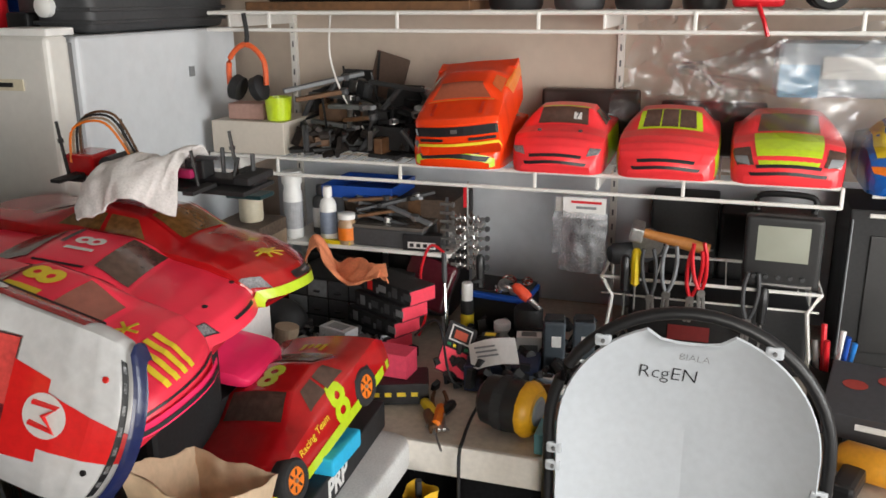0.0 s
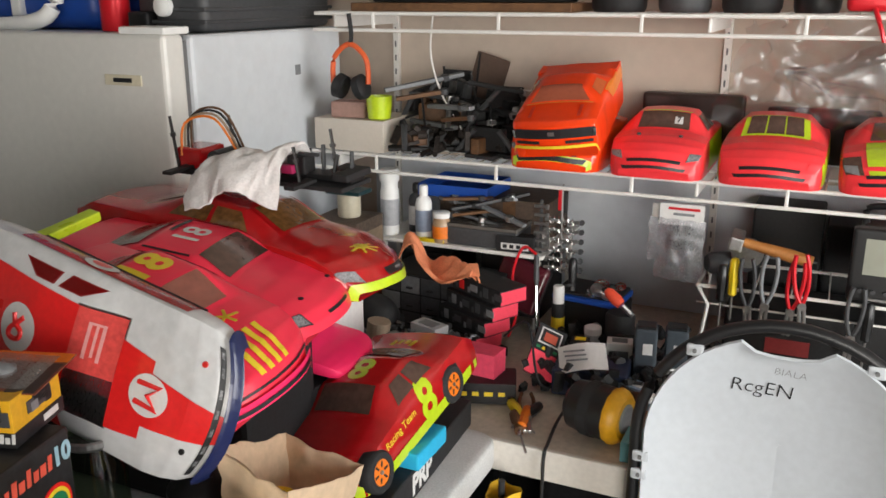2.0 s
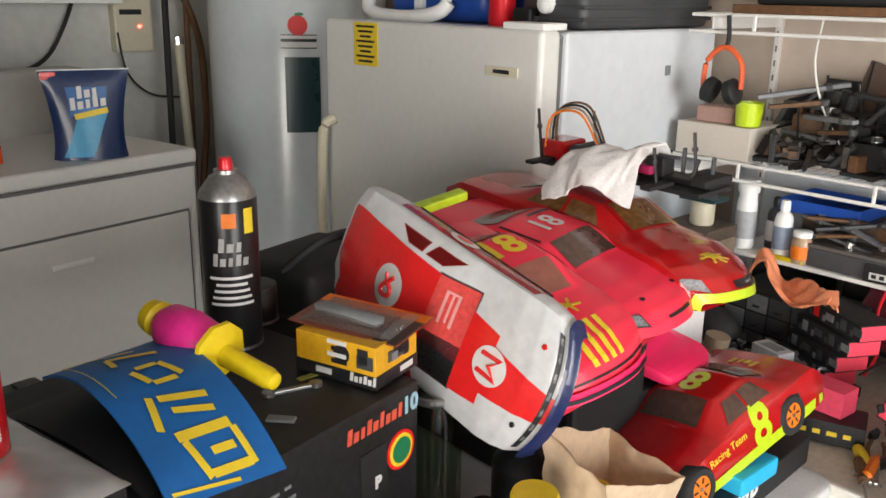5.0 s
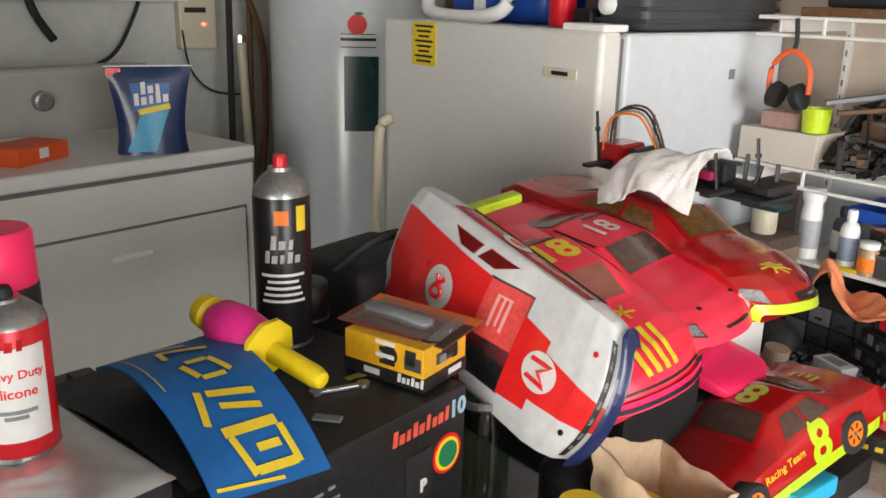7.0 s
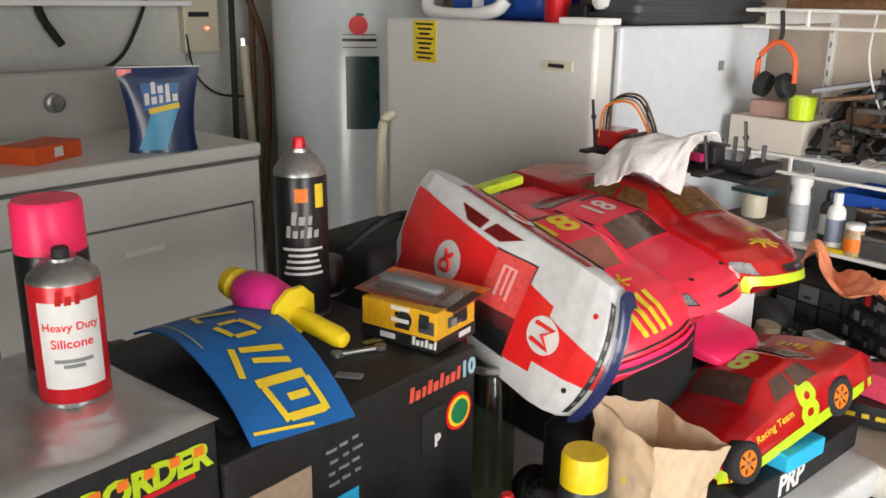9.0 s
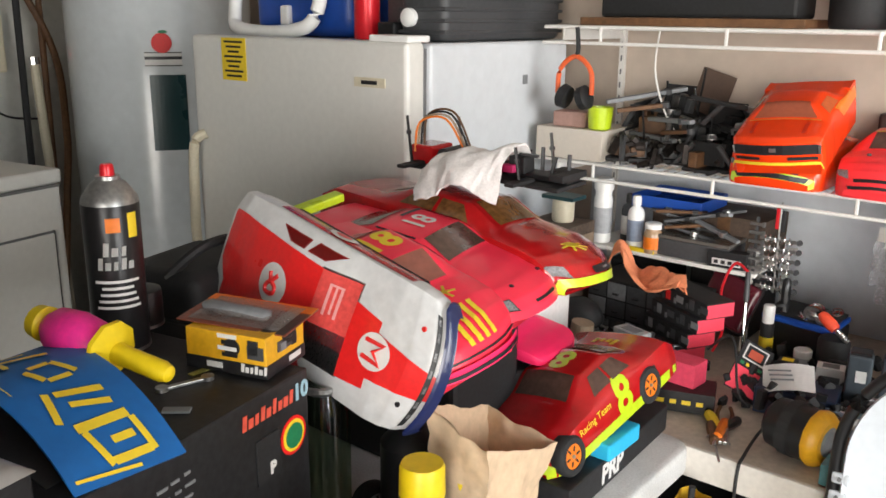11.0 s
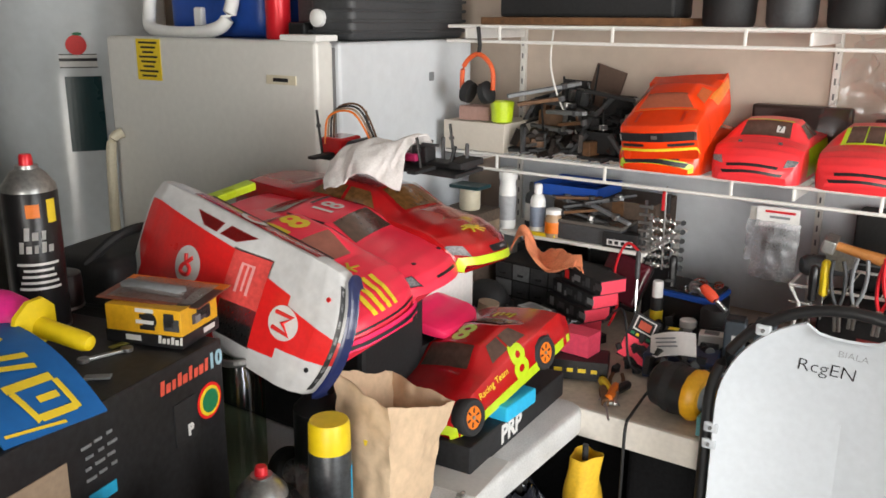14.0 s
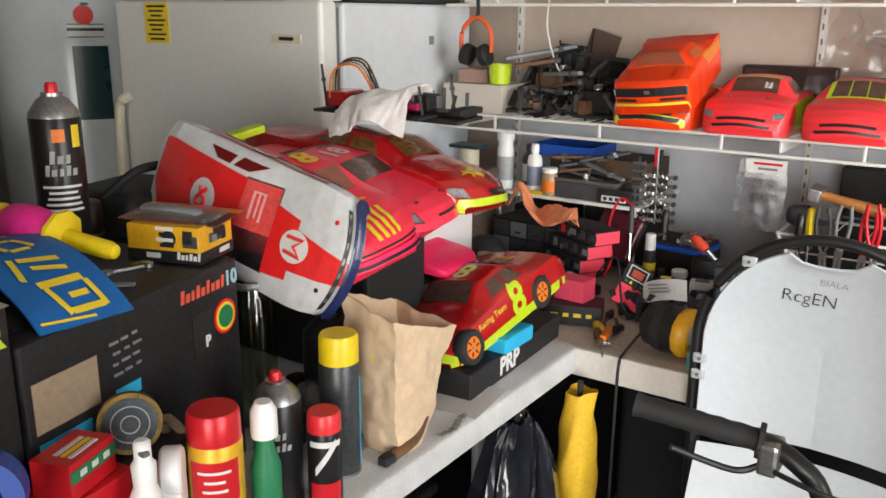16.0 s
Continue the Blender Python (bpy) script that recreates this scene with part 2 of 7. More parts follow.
def face_to(o, right, up):
    """The pose whose x runs along right, y along up, at o: for flat prints."""
    r = Vector(right).normalized()
    n = r.cross(Vector(up)).normalized()
    u = n.cross(r)
    return Matrix((( r.x, u.x, n.x, o[0]), (r.y, u.y, n.y, o[1]), (r.z, u.z, n.z, o[2]), (0, 0, 0, 1)))


def frame_pose(o, f, n):
    """The pose whose x runs along f and whose z is as near n as it can be."""
    f = Vector(f).normalized()
    y = Vector(n).cross(f).normalized()
    z = f.cross(y)
    return Matrix(((f.x, y.x, z.x, o[0]), (f.y, y.y, z.y, o[1]), (f.z, y.z, z.z, o[2]), (0, 0, 0, 1)))


# ---- room ----
def room_box(name, x0, x1, y0, y1, z0, z1, m, label, category):
    ob = part(name, box((x0 + x1) / 2, (y0 + y1) / 2, (z0 + z1) / 2, x1 - x0, y1 - y0, z1 - z0), m)
    return tagged(ob, label, category, kind="structure")


room_box("floor", -3.3, 2.9, -3.3, 2.1, -0.1, 0.0, CONC, "bare grey concrete garage floor", "floor")
room_box("ceiling", -3.3, 2.9, -3.3, 2.1, 2.45, 2.55, CEIL, "plain off-white garage ceiling", "ceiling")
room_box("wall_north", -3.3, 2.9, 1.98, 2.1, 0.0, 2.45, WALL, "beige painted garage wall behind the shelves", "wall")
room_box("wall_north_lower_panel", -1.1, 0.75, 1.974, 1.98, 0.735, 1.065, mat("blue_grey_panel", (0.66, 0.69, 0.73), 0.4, vary=0.08, scale=6, bump=0.1), "pale blue-grey panel on the wall behind the bench", "wall panel")
room_box("wall_west", -3.3, -3.15, -3.3, 1.98, 0.0, 2.45, WALLW, "off-white painted wall behind the washing machine", "wall")
# unseen wall, extended to x 0.6 to keep daylight off the left
room_box("wall_south", -3.15, 0.6, -3.3, -3.15, 0.0, 2.45, WALLW, "unseen off-white wall beside the garage door opening", "wall")
room_box("wall_south_end", 2.6, 2.9, -3.3, -3.15, 0.0, 2.45, WALLW, "unseen off-white wall beside the garage door opening", "wall")
room_box("wall_south_lintel", 0.6, 2.6, -3.3, -3.15, 2.2, 2.45, WALLW, "plain wall above the garage door", "wall")
room_box("wall_east", 2.75, 2.9, 1.1, 1.98, 0.0, 2.45, WALLW, "plain off-white side wall", "wall")
room_box("wall_east_end", 2.75, 2.9, -3.15, -0.7, 0.0, 2.45, WALLW, "plain off-white side wall", "wall")
room_box("wall_east_lintel", 2.75, 2.9, -0.7, 1.1, 2.2, 2.45, WALLW, "plain wall above the side door", "wall")
room_box("ground", -60, 60, -60, 60, -0.16, -0.11, CONC, "concrete driveway outside", "ground")

# ---- wire shelves ----
def wire_shelf(x0, x1, z, drop, label):
    sh = thing("wire_shelf", label, "shelf", pose(0, 0, z), "wire shelves on the wall")
    yf, yb = 1.675, 1.965
    part("front_wire", tube([(x0, yf, 0), (x1, yf, 0)], 0.004, 8, curved=False), WHITEW, sh)
    part("front_wire", tube([(x0, yf - 0.006, -drop), (x1, yf - 0.006, -drop)], 0.004, 8, curved=False), WHITEW, sh)
    part("rear_wire", tube([(x0, yb, 0), (x1, yb, 0)], 0.0035, 6, curved=False), WHITEW, sh)
    part("middle_wire", tube([(x0, 1.82, -0.005), (x1, 1.82, -0.005)], 0.003, 6, curved=False), WHITEW, sh)
    xs = [v for v in (-0.93, -0.64, -0.35, -0.06, 0.22, 0.5, 0.8, 1.1) if x0 - 0.01 <= v <= x1 + 0.01]
    for v in xs:
        part("lip_post", box(v, yf - 0.003, -drop / 2, 0.007, 0.006, drop + 0.006, 0.002), WHITEW, sh)
    bm = bmesh.new()
    k = x0 + 0.012
    while k < x1:
        tube([(k, yf, 0.003), (k, yb, 0.003)], 0.0017, 5, bm, curved=False)
        k += 0.0254
    tagged(part("wire_grid", bm, WHITEW, sh), kind="stuff")
    return sh


wire_shelf(-1.1, 0.22, 1.11, 0.035, "white wire shelf with a row of model car bodies on it")
wire_shelf(0.27, 1.2, 1.10, 0.035, "white wire shelf carrying wrapped boxes")
wire_shelf(-1.08, 1.2, 1.42, 0.035, "white wire shelf above the model car bodies")

for sx in (-1.03, -0.225, 0.6):
    up = thing("shelf_upright", "white slotted metal shelf upright screwed to the wall", "shelf upright", pose(sx, 1.972, 0.8), "shelf uprights")
    part("channel", box(0, 0, 0.45, 0.016, 0.014, 0.95, 0.002), WHITEW, up)
    for zz in (0.295, 0.605):
        part("arm", box(0, -0.15, zz, 0.006, 0.29, 0.03, 0.002), WHITEW, up)
    for q in range(26):
        part("slot", box(0, -0.0072, 0.03 + q * 0.034, 0.004, 0.002, 0.014), SEAL, up)

# ---- bench and table ----
bench = thing("workbench", "cream laminate workbench with a pale front edge, cluttered", "workbench", pose(0, 0, 0))
part("worktop", box(0.05, 1.60, 0.71, 2.3, 0.76, 0.044, 0.004), BENCH, bench)
part("front_edge", box(0.05, 1.216, 0.706, 2.3, 0.012, 0.056, 0.003), BENCHE, bench)
for lx in (-1.04, 1.12):
    for ly in (1.28, 1.92):
        part("leg", box(lx, ly, 0.344, 0.06, 0.06, 0.688, 0.004), WOODP, bench)
part("lower_shelf", box(0.05, 1.64, 0.2, 2.1, 0.6, 0.02, 0.002), BROWN, bench)

table = thing("folding_table", "white pebbled plastic folding table with rounded corners", "table", pose(0, 0, 0))
bm = bmesh.new()
pts = []
for cx, cy, a0 in ((-0.49, 1.185, 0), (-1.16, 1.185, 90), (-1.16, -0.56, 180), (-0.49, -0.56, 270)):
    for k in range(7):
        a = radians(a0 + 15 * k)
        pts.append((cx + 0.04 * math.cos(a), cy + 0.04 * math.sin(a)))
prof = [(0.004, 0.694), (0.0, 0.700), (0.0, 0.728), (0.004, 0.736), (0.012, 0.739)]
rings = [[bm.verts.new((x + (-0.825 - x) * i, y + (0.3175 - y) * i * 0.5, z)) for x, y in pts] for i, z in prof]
for a, b in zip(rings, rings[1:]):
    for k in range(len(pts)):
        bm.faces.new((a[k], a[(k + 1) % len(pts)], b[(k + 1) % len(pts)], b[k]))
bm.faces.new(rings[-1])
bm.faces.new(rings[0][::-1])
part("tabletop", bm, TABLE, table, smooth=True)
for ly in (-0.4, 1.05):
    for lx in (-1.08, -0.58):
        part("leg", tube([(lx, ly, 0.7), (lx, ly, 0.0)], 0.013, 10, curved=False), GREY, table)
    part("crossbar", tube([(-1.08, ly, 0.35), (-0.58, ly, 0.35)], 0.01, 8, curved=False), GREY, table)

# ---- fridge ----
fr = thing("fridge", "old white fridge with a single door and a cream handle", "fridge", pose(-1.485, 1.23, 0))
# cabinet takes the daylight-tinted enamel, the door the plain one
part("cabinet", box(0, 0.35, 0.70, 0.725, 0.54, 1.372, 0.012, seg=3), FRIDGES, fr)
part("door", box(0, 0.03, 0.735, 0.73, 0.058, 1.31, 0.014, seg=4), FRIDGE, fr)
part("gasket", box(0, 0.07, 0.735, 0.70, 0.022, 1.28), SEAL, fr)
part("hinge", box(0.305, 0.045, 1.3955, 0.11, 0.07, 0.014, 0.004), WHITEP, fr)
hd = part("handle", tube([(-0.318, -0.004, 1.145), (-0.332, -0.03, 1.12), (-0.338, -0.035, 1.0), (-0.338, -0.035, 0.85), (-0.325, -0.004, 0.8)], 0.013, 10), CREAM, fr, "cream plastic door handle")
st = part("sticker", box(-0.192, -0.0006, 1.335, 0.092, 0.0016, 0.10), DECALY, fr, "yellow energy sticker")
for q in range(8):
    part("print_bar", box(-0.192, -0.0018, 1.376 - q * 0.0115, 0.07 - (q % 3) * 0.014, 0.0008, 0.005), BLACKD, st)
bd = part("badge", box(0.262, -0.001, 1.305, 0.09, 0.003, 0.02, 0.001), CREAM, fr, "cream maker's badge")
part("print_bar", box(0.262, -0.003, 1.305, 0.045, 0.001, 0.008), BLACKD, bd)
part("mark", box(0.3635, 0.43, 1.296, 0.001, 0.02, 0.022), GREY, fr)

cooler = thing("cooler_jug", "blue drinks cooler with a white carry handle on the fridge", "cooler", pose(-1.62, 1.52, 1.3875))
part("body", box(0, 0, 0.16, 0.36, 0.26, 0.32, 0.05, seg=5), BLUE, cooler, smooth=True)
part("handle", tube([(-0.2, -0.14, 0.2), (-0.2, -0.17, 0.06), (-0.15, -0.19, 0.016), (0.05, -0.19, 0.016), (0.11, -0.17, 0.06), (0.11, -0.14, 0.2)], 0.017, 10), WHITEP, cooler, "white plastic carry handle", smooth=True)
part("latch", box(-0.04, -0.135, 0.05, 0.03, 0.02, 0.05, 0.006), WHITEP, cooler)
th = thing("flask", "red plastic drink flask on the fridge", "flask", pose(-1.375, 1.38, 1.3875))
part("body", lathe([(0.028, 0), (0.03, 0.004), (0.03, 0.2), (0.02, 0.23)], 24), CANRED, th, smooth=True)
part("cap", lathe([(0.02, 0.23), (0.02, 0.26)], 20), WHITEP, th)
tap = thing("water_container", "dark water container with a white tap on the fridge", "water container", pose(-1.275, 1.40, 1.3875))
part("body", box(0, 0.05, 0.1, 0.12, 0.1, 0.2, 0.015, seg=3), DGREY, tap, smooth=True)
part("foot", box(-0.02, -0.02, 0.02, 0.05, 0.05, 0.04, 0.006), BLACK, tap)
part("tap", lathe([(0.012, 0), (0.014, 0.01), (0.014, 0.03), (0.02, 0.032), (0.02, 0.045), (0.008, 0.05)], 16, pose(0.045, 0.0, 0.05, 90, 0, 0)), WHITEP, tap, "white tap", smooth=True)
binn = thing("ribbed_tub", "dark grey ribbed plastic tub on the fridge", "tub", pose(-1.20, 1.60, 1.3875))
part("body", box(0, 0, 0.11, 0.13, 0.46, 0.22, 0.02, seg=3), DGREY, binn, smooth=True)
for q in range(9):
    part("rib", box(0, 0, 0.02 + q * 0.024, 0.137, 0.467, 0.008, 0.003), DGREY, binn)

# ---- water heater, washer, west corner ----
wh = thing("water_heater", "tall white cylindrical water heater with a fruit sticker", "water heater", pose(-2.55, 1.6, 0))
part("tank", lathe([(0.27, 0.0), (0.29, 0.02), (0.295, 0.06), (0.295, 1.60), (0.285, 1.63), (0.2, 1.65)], 64), mat("glossy_heater_enamel", (0.62, 0.66, 0.68), 0.22, vary=0.05, scale=8, bump=0.05, coat=0.3), wh, smooth=True)
part("top_cap", lathe([(0.297, 1.595), (0.297, 1.625), (0.28, 1.64), (0.1, 1.655)], 48), DGREY, wh, smooth=True)


def curved_plate(r, a0, a1, z0, z1, thick=0.003):
    return grid(lambda u, v: Vector((r * math.cos(radians(a0 + (a1 - a0) * u)), r * math.sin(radians(a0 + (a1 - a0) * u)), z0 + (z1 - z0) * v)), 8, 3, thick=thick)


part("access_panel", curved_plate(0.2995, -41, -20.5, 1.025, 1.257), TEAL, wh, "dark teal access panel")
lb = part("label", curved_plate(0.2978, -43, -22, 1.283, 1.325, 0.001), WHITED, wh, "white label with a dark outline")
for z0, z1 in ((1.283, 1.286), (1.322, 1.325), (1.303, 1.312)):
    part("print_bar", curved_plate(0.2990, -43, -22, z0, z1, 0.0006), BLACKD, lb)
part("fruit_sticker", lathe([(0.03, 0), (0.03, 0.001)], 24, Matrix.Translation((0.2985 * math.cos(radians(-33)), 0.2985 * math.sin(radians(-33)), 1.352)) @ Euler((0, radians(90), radians(-33))).to_matrix().to_4x4()), MRED, wh, "red apple sticker")
part("leaf", lathe([(0.010, 0), (0.010, 0.0012)], 14, Matrix.Translation((0.2988 * math.cos(radians(-32)), 0.2988 * math.sin(radians(-32)), 1.385)) @ Euler((0, radians(90), radians(-32))).to_matrix().to_4x4() @ Matrix.Diagonal((0.5, 1.4, 1, 1))), GREENL, wh)

# washer: front edge direction u, machine stands turned from the wall
WM = pose(-2.132, 0.63, 0, 0, 0, 10.65)
wa = thing("washing_machine", "off-white top-loading washing machine with a raised rear console", "washing machine", WM)
part("body", box(-0.325, 0, 0.5, 0.65, 0.82, 0.98, 0.012, seg=3), FRIDGE, wa)
part("top", box(-0.325, 0, 1.012, 0.66, 0.83, 0.04, 0.012, seg=3), FRIDGE, wa)
part("drawer_front", box(0.004, 0.0, 0.66, 0.012, 0.74, 0.40, 0.004), FRIDGE, wa)
part("seam", box(0.0, 0.0, 0.66, 0.008, 0.752, 0.412), SEAL, wa)
part("top_seam", box(0.0005, 0, 0.987, 0.004, 0.815, 0.008), SEAL, wa)
part("pull", box(0.0115, 0.02, 0.79, 0.008, 0.11, 0.016, 0.004), WHITEP, wa)
con = part("console", moved(box(-0.56, 0, 1.12, 0.10, 0.82, 0.20, 0.02, seg=3), pose(0, 0, 0)), mat("grey_cream_console", (0.42, 0.41, 0.38), 0.45, vary=0.06, scale=10), wa, "grey control console")
part("knob", lathe([(0.03, 0), (0.028, 0.02), (0.02, 0.024)], 20, Matrix.Translation((-0.51, 0.06, 1.13)) @ Euler((0, radians(90), 0)).to_matrix().to_4x4()), STEEL, con)
part("knob", lathe([(0.045, 0), (0.04, 0.02), (0.02, 0.026)], 24, Matrix.Translation((-0.51, -0.30, 1.12)) @ Euler((0, radians(90), 0)).to_matrix().to_4x4()), STEEL, con)
wtop = lambda x, y, rz: WM @ pose(x, y, 1.032, 0, 0, rz)

pod = thing("detergent_pouch", "dark blue stand-up detergent pouch on the washing machine", "pouch", wtop(-0.07, 0.145, -26))
def pouch(u, v):
    w = 0.078 + 0.03 * v * v + 0.012 * (1 - v) ** 4
    d = 0.04 * (1 - v) ** 0.6 * math.sin(math.pi * u) ** 0.5 + 0.002
    return Vector((d, -w + 2 * w * u, 0.222 * v))
bm = grid(pouch, 16, 14)
grid(lambda u, v: Vector((-pouch(u, v).x, pouch(u, v).y, pouch(u, v).z)), 16, 14, bm)
part("bag", bm, mat("dark_blue_film", (0.012, 0.035, 0.12), 0.3, vary=0.2, scale=20, bump=0.3, coat=0.3), pod, smooth=True)
part("blue_band", grid(lambda u, v: pouch(0.12 + 0.4 * u + 0.25 * v, 0.04 + 0.5 * v) + Vector((0.0015, 0, 0)), 8, 8), mat("sky_blue_print", (0.05, 0.35, 0.6), 0.35), pod)
part("glow_print", grid(lambda u, v: pouch(0.25 + 0.5 * u, 0.5 + 0.32 * v) + Vector((0.0012, 0, 0)), 8, 8), mat("blue_print", (0.02, 0.14, 0.42), 0.35), pod)
for q, (tx, zz) in enumerate((("#3", 0.168), ("#5", 0.142))):
    part("lettering", moved(words(tx, 0.032), face_to((0.034 - 0.004 * (1 - q), 0.0, zz), (0, 1, 0.12), (0, 0, 1))), WHITED, pod)
part("yellow_flash", moved(box(0, 0, 0, 0.08, 0.014, 0.001), face_to((0.036, 0.006, 0.118), (0, 1, 0.2), (0, 0, 1))), DECALY, pod)
part("seal_strip", box(0.0, 0, 0.222, 0.004, 0.218, 0.006), WHITED, pod)
part("corner_flash", box(0.006, -0.085, 0.21, 0.001, 0.036, 0.018), MRED, pod)

ob = thing("orange_packet", "orange cardboard packet lying on the washing machine", "packet", wtop(-0.17, -0.142, 24))
part("carton", box(0, 0, 0.022, 0.11, 0.17, 0.044, 0.003), mat("orange_card", (0.78, 0.1, 0.015), 0.5), ob)
part("code_label", box(0.0555, 0.0, 0.024, 0.001, 0.03, 0.024), WHITED, ob)

cb = thing("socket_box", "cream wall socket box with a red light", "socket box", pose(-3.15, 1.262, 1.30))
part("housing", box(0.025, 0, 0.03, 0.05, 0.14, 0.2, 0.008), CREAM, cb)
part("slot", box(0.051, -0.01, 0.07, 0.002, 0.08, 0.018), BLACK, cb)
part("led", box(0.0515, 0.02, 0.02, 0.004, 0.012, 0.008, 0.001), LED, cb, "red indicator light")
for q, (a, b, mm, r, nm) in enumerate((((-2.98, 1.33, 1.5), (-2.9, 1.27, 0.0), MATTE, 0.012, "black"), ((-2.98, 1.37, 1.28), (-2.88, 1.375, 0.0), CREAM, 0.016, "cream"), ((-3.0, 1.42, 1.6), (-2.92, 1.36, 0.0), BROWN, 0.011, "brown"))):
    pl = thing("broom_pole", nm + " broom handle leaning against the wall", "broom", pose(*b))
    d = Vector(a) - Vector(b)
    part("pole", tube([(0, 0, 0), d], r, 10, curved=False), mm, pl)
    part("end_cap", tube([d * 0.985, d * 1.005], r * 1.15, 10, curved=False), CHROME if nm == "cream" else mm, pl)
for q, pts in enumerate((((-3.14, 1.10, 2.1), (-3.05, 1.25, 1.75), (-2.96, 1.42, 1.35), (-2.86, 1.40, 1.05), (-2.83, 1.36, 0.8), (-2.85, 1.3, 0.2)), ((-3.14, 1.12, 1.55), (-3.10, 1.02, 1.33), (-3.1, 0.92, 1.2), (-3.1, 0.72, 1.16), (-3.1, 0.45, 1.14)), ((-3.12, 0.66, 1.6), (-3.1, 0.70, 1.38), (-3.1, 0.76, 1.27)), ((-3.1, 1.2, 1.30), (-3.09, 1.22, 1.16), (-3.09, 1.3, 1.08), (-3.09, 1.42, 1.06)))):
    cbl = thing("cable", "dark hose hanging on the wall" if q == 0 else "thin black cable hanging on the wall", "cable", pose(0, 0, 0))
    part("cord", tube(pts, (0.013, 0.007, 0.014, 0.004)[q], 8), BROWN if q == 0 else MATTE, cbl, smooth=True)
ws = thing("wall_shelf", "narrow white shelf on the wall above the washing machine", "shelf", pose(-3.15, 0.7, 1.40))
part("board", box(0.06, 0, 0.009, 0.12, 1.0, 0.018, 0.003), WHITEP, ws)

# ---- model cars ----
STATIONS = (  # along the car, belt height, roof height, width, roof width
    (0.000, 0.12, 0.14, 0.74, 0.46), (0.012, 0.26, 0.28, 0.87, 0.54), (0.045, 0.39, 0.43, 0.95, 0.60), (0.11, 0.49, 0.545, 0.985, 0.64), (0.20, 0.56, 0.63, 1.0, 0.66),
    (0.30, 0.60, 0.69, 1.0, 0.66), (0.43, 0.63, 0.97, 1.0, 0.60), (0.60, 0.64, 1.0, 1.0, 0.60), (0.78, 0.66, 0.75, 1.0, 0.64),
    (0.93, 0.66, 0.72, 0.98, 0.66), (1.0, 0.48, 0.52, 0.92, 0.60))


def surface(L, W, H, u, a, lift=0.0, st=STATIONS):
    """A point of a car shell: u runs from nose to tail, a from the left sill (-1) over the roof (0) to the right sill (1)."""
    i = 0
    while i < len(st) - 2 and u > st[i + 1][0]:
        i += 1
    t = (u - st[i][0]) / (st[i + 1][0] - st[i][0])
    t = max(0.0, min(1.0, t))
    t = t * t * (3 - 2 * t) * 0.5 + t * 0.5
    zb, zr, w, wr = (st[i][k] + (st[i + 1][k] - st[i][k]) * t for k in (1, 2, 3, 4))
    b = 1 - abs(a)
    s = -1 if a > 0 else 1
    hw = W / 2 * w
    # the nose and the tail are rounded in plan
    round_in = 0.085 * L * max(0.0, 1 - u / 0.2)
    if b < 0.4:
        q = b / 0.4
        y, z = hw * (1 + 0.03 * math.sin(math.pi * q)), zb * H * q
    elif b < 0.68:
        q = (b - 0.4) / 0.28
        y, z = hw + (wr * W / 2 - hw) * q, zb * H + (zr - zb) * H * (q ** 0.8)
    else:
        q = (b - 0.68) / 0.32
        y, z = wr * W / 2 * (1 - q), zr * H + 0.035 * H * (1 - (1 - q) ** 2)
    x = L / 2 - u * L - round_in * (y / (W / 2)) ** 2 * 1.0
    n = Vector((0.15, y * 2 / W, (z / H - 0.3) * 1.2)).normalized() if lift else Vector((0, 0, 0))
    return Vector((x, s * y, z)) + Vector((n.x, s * n.y, n.z)) * lift


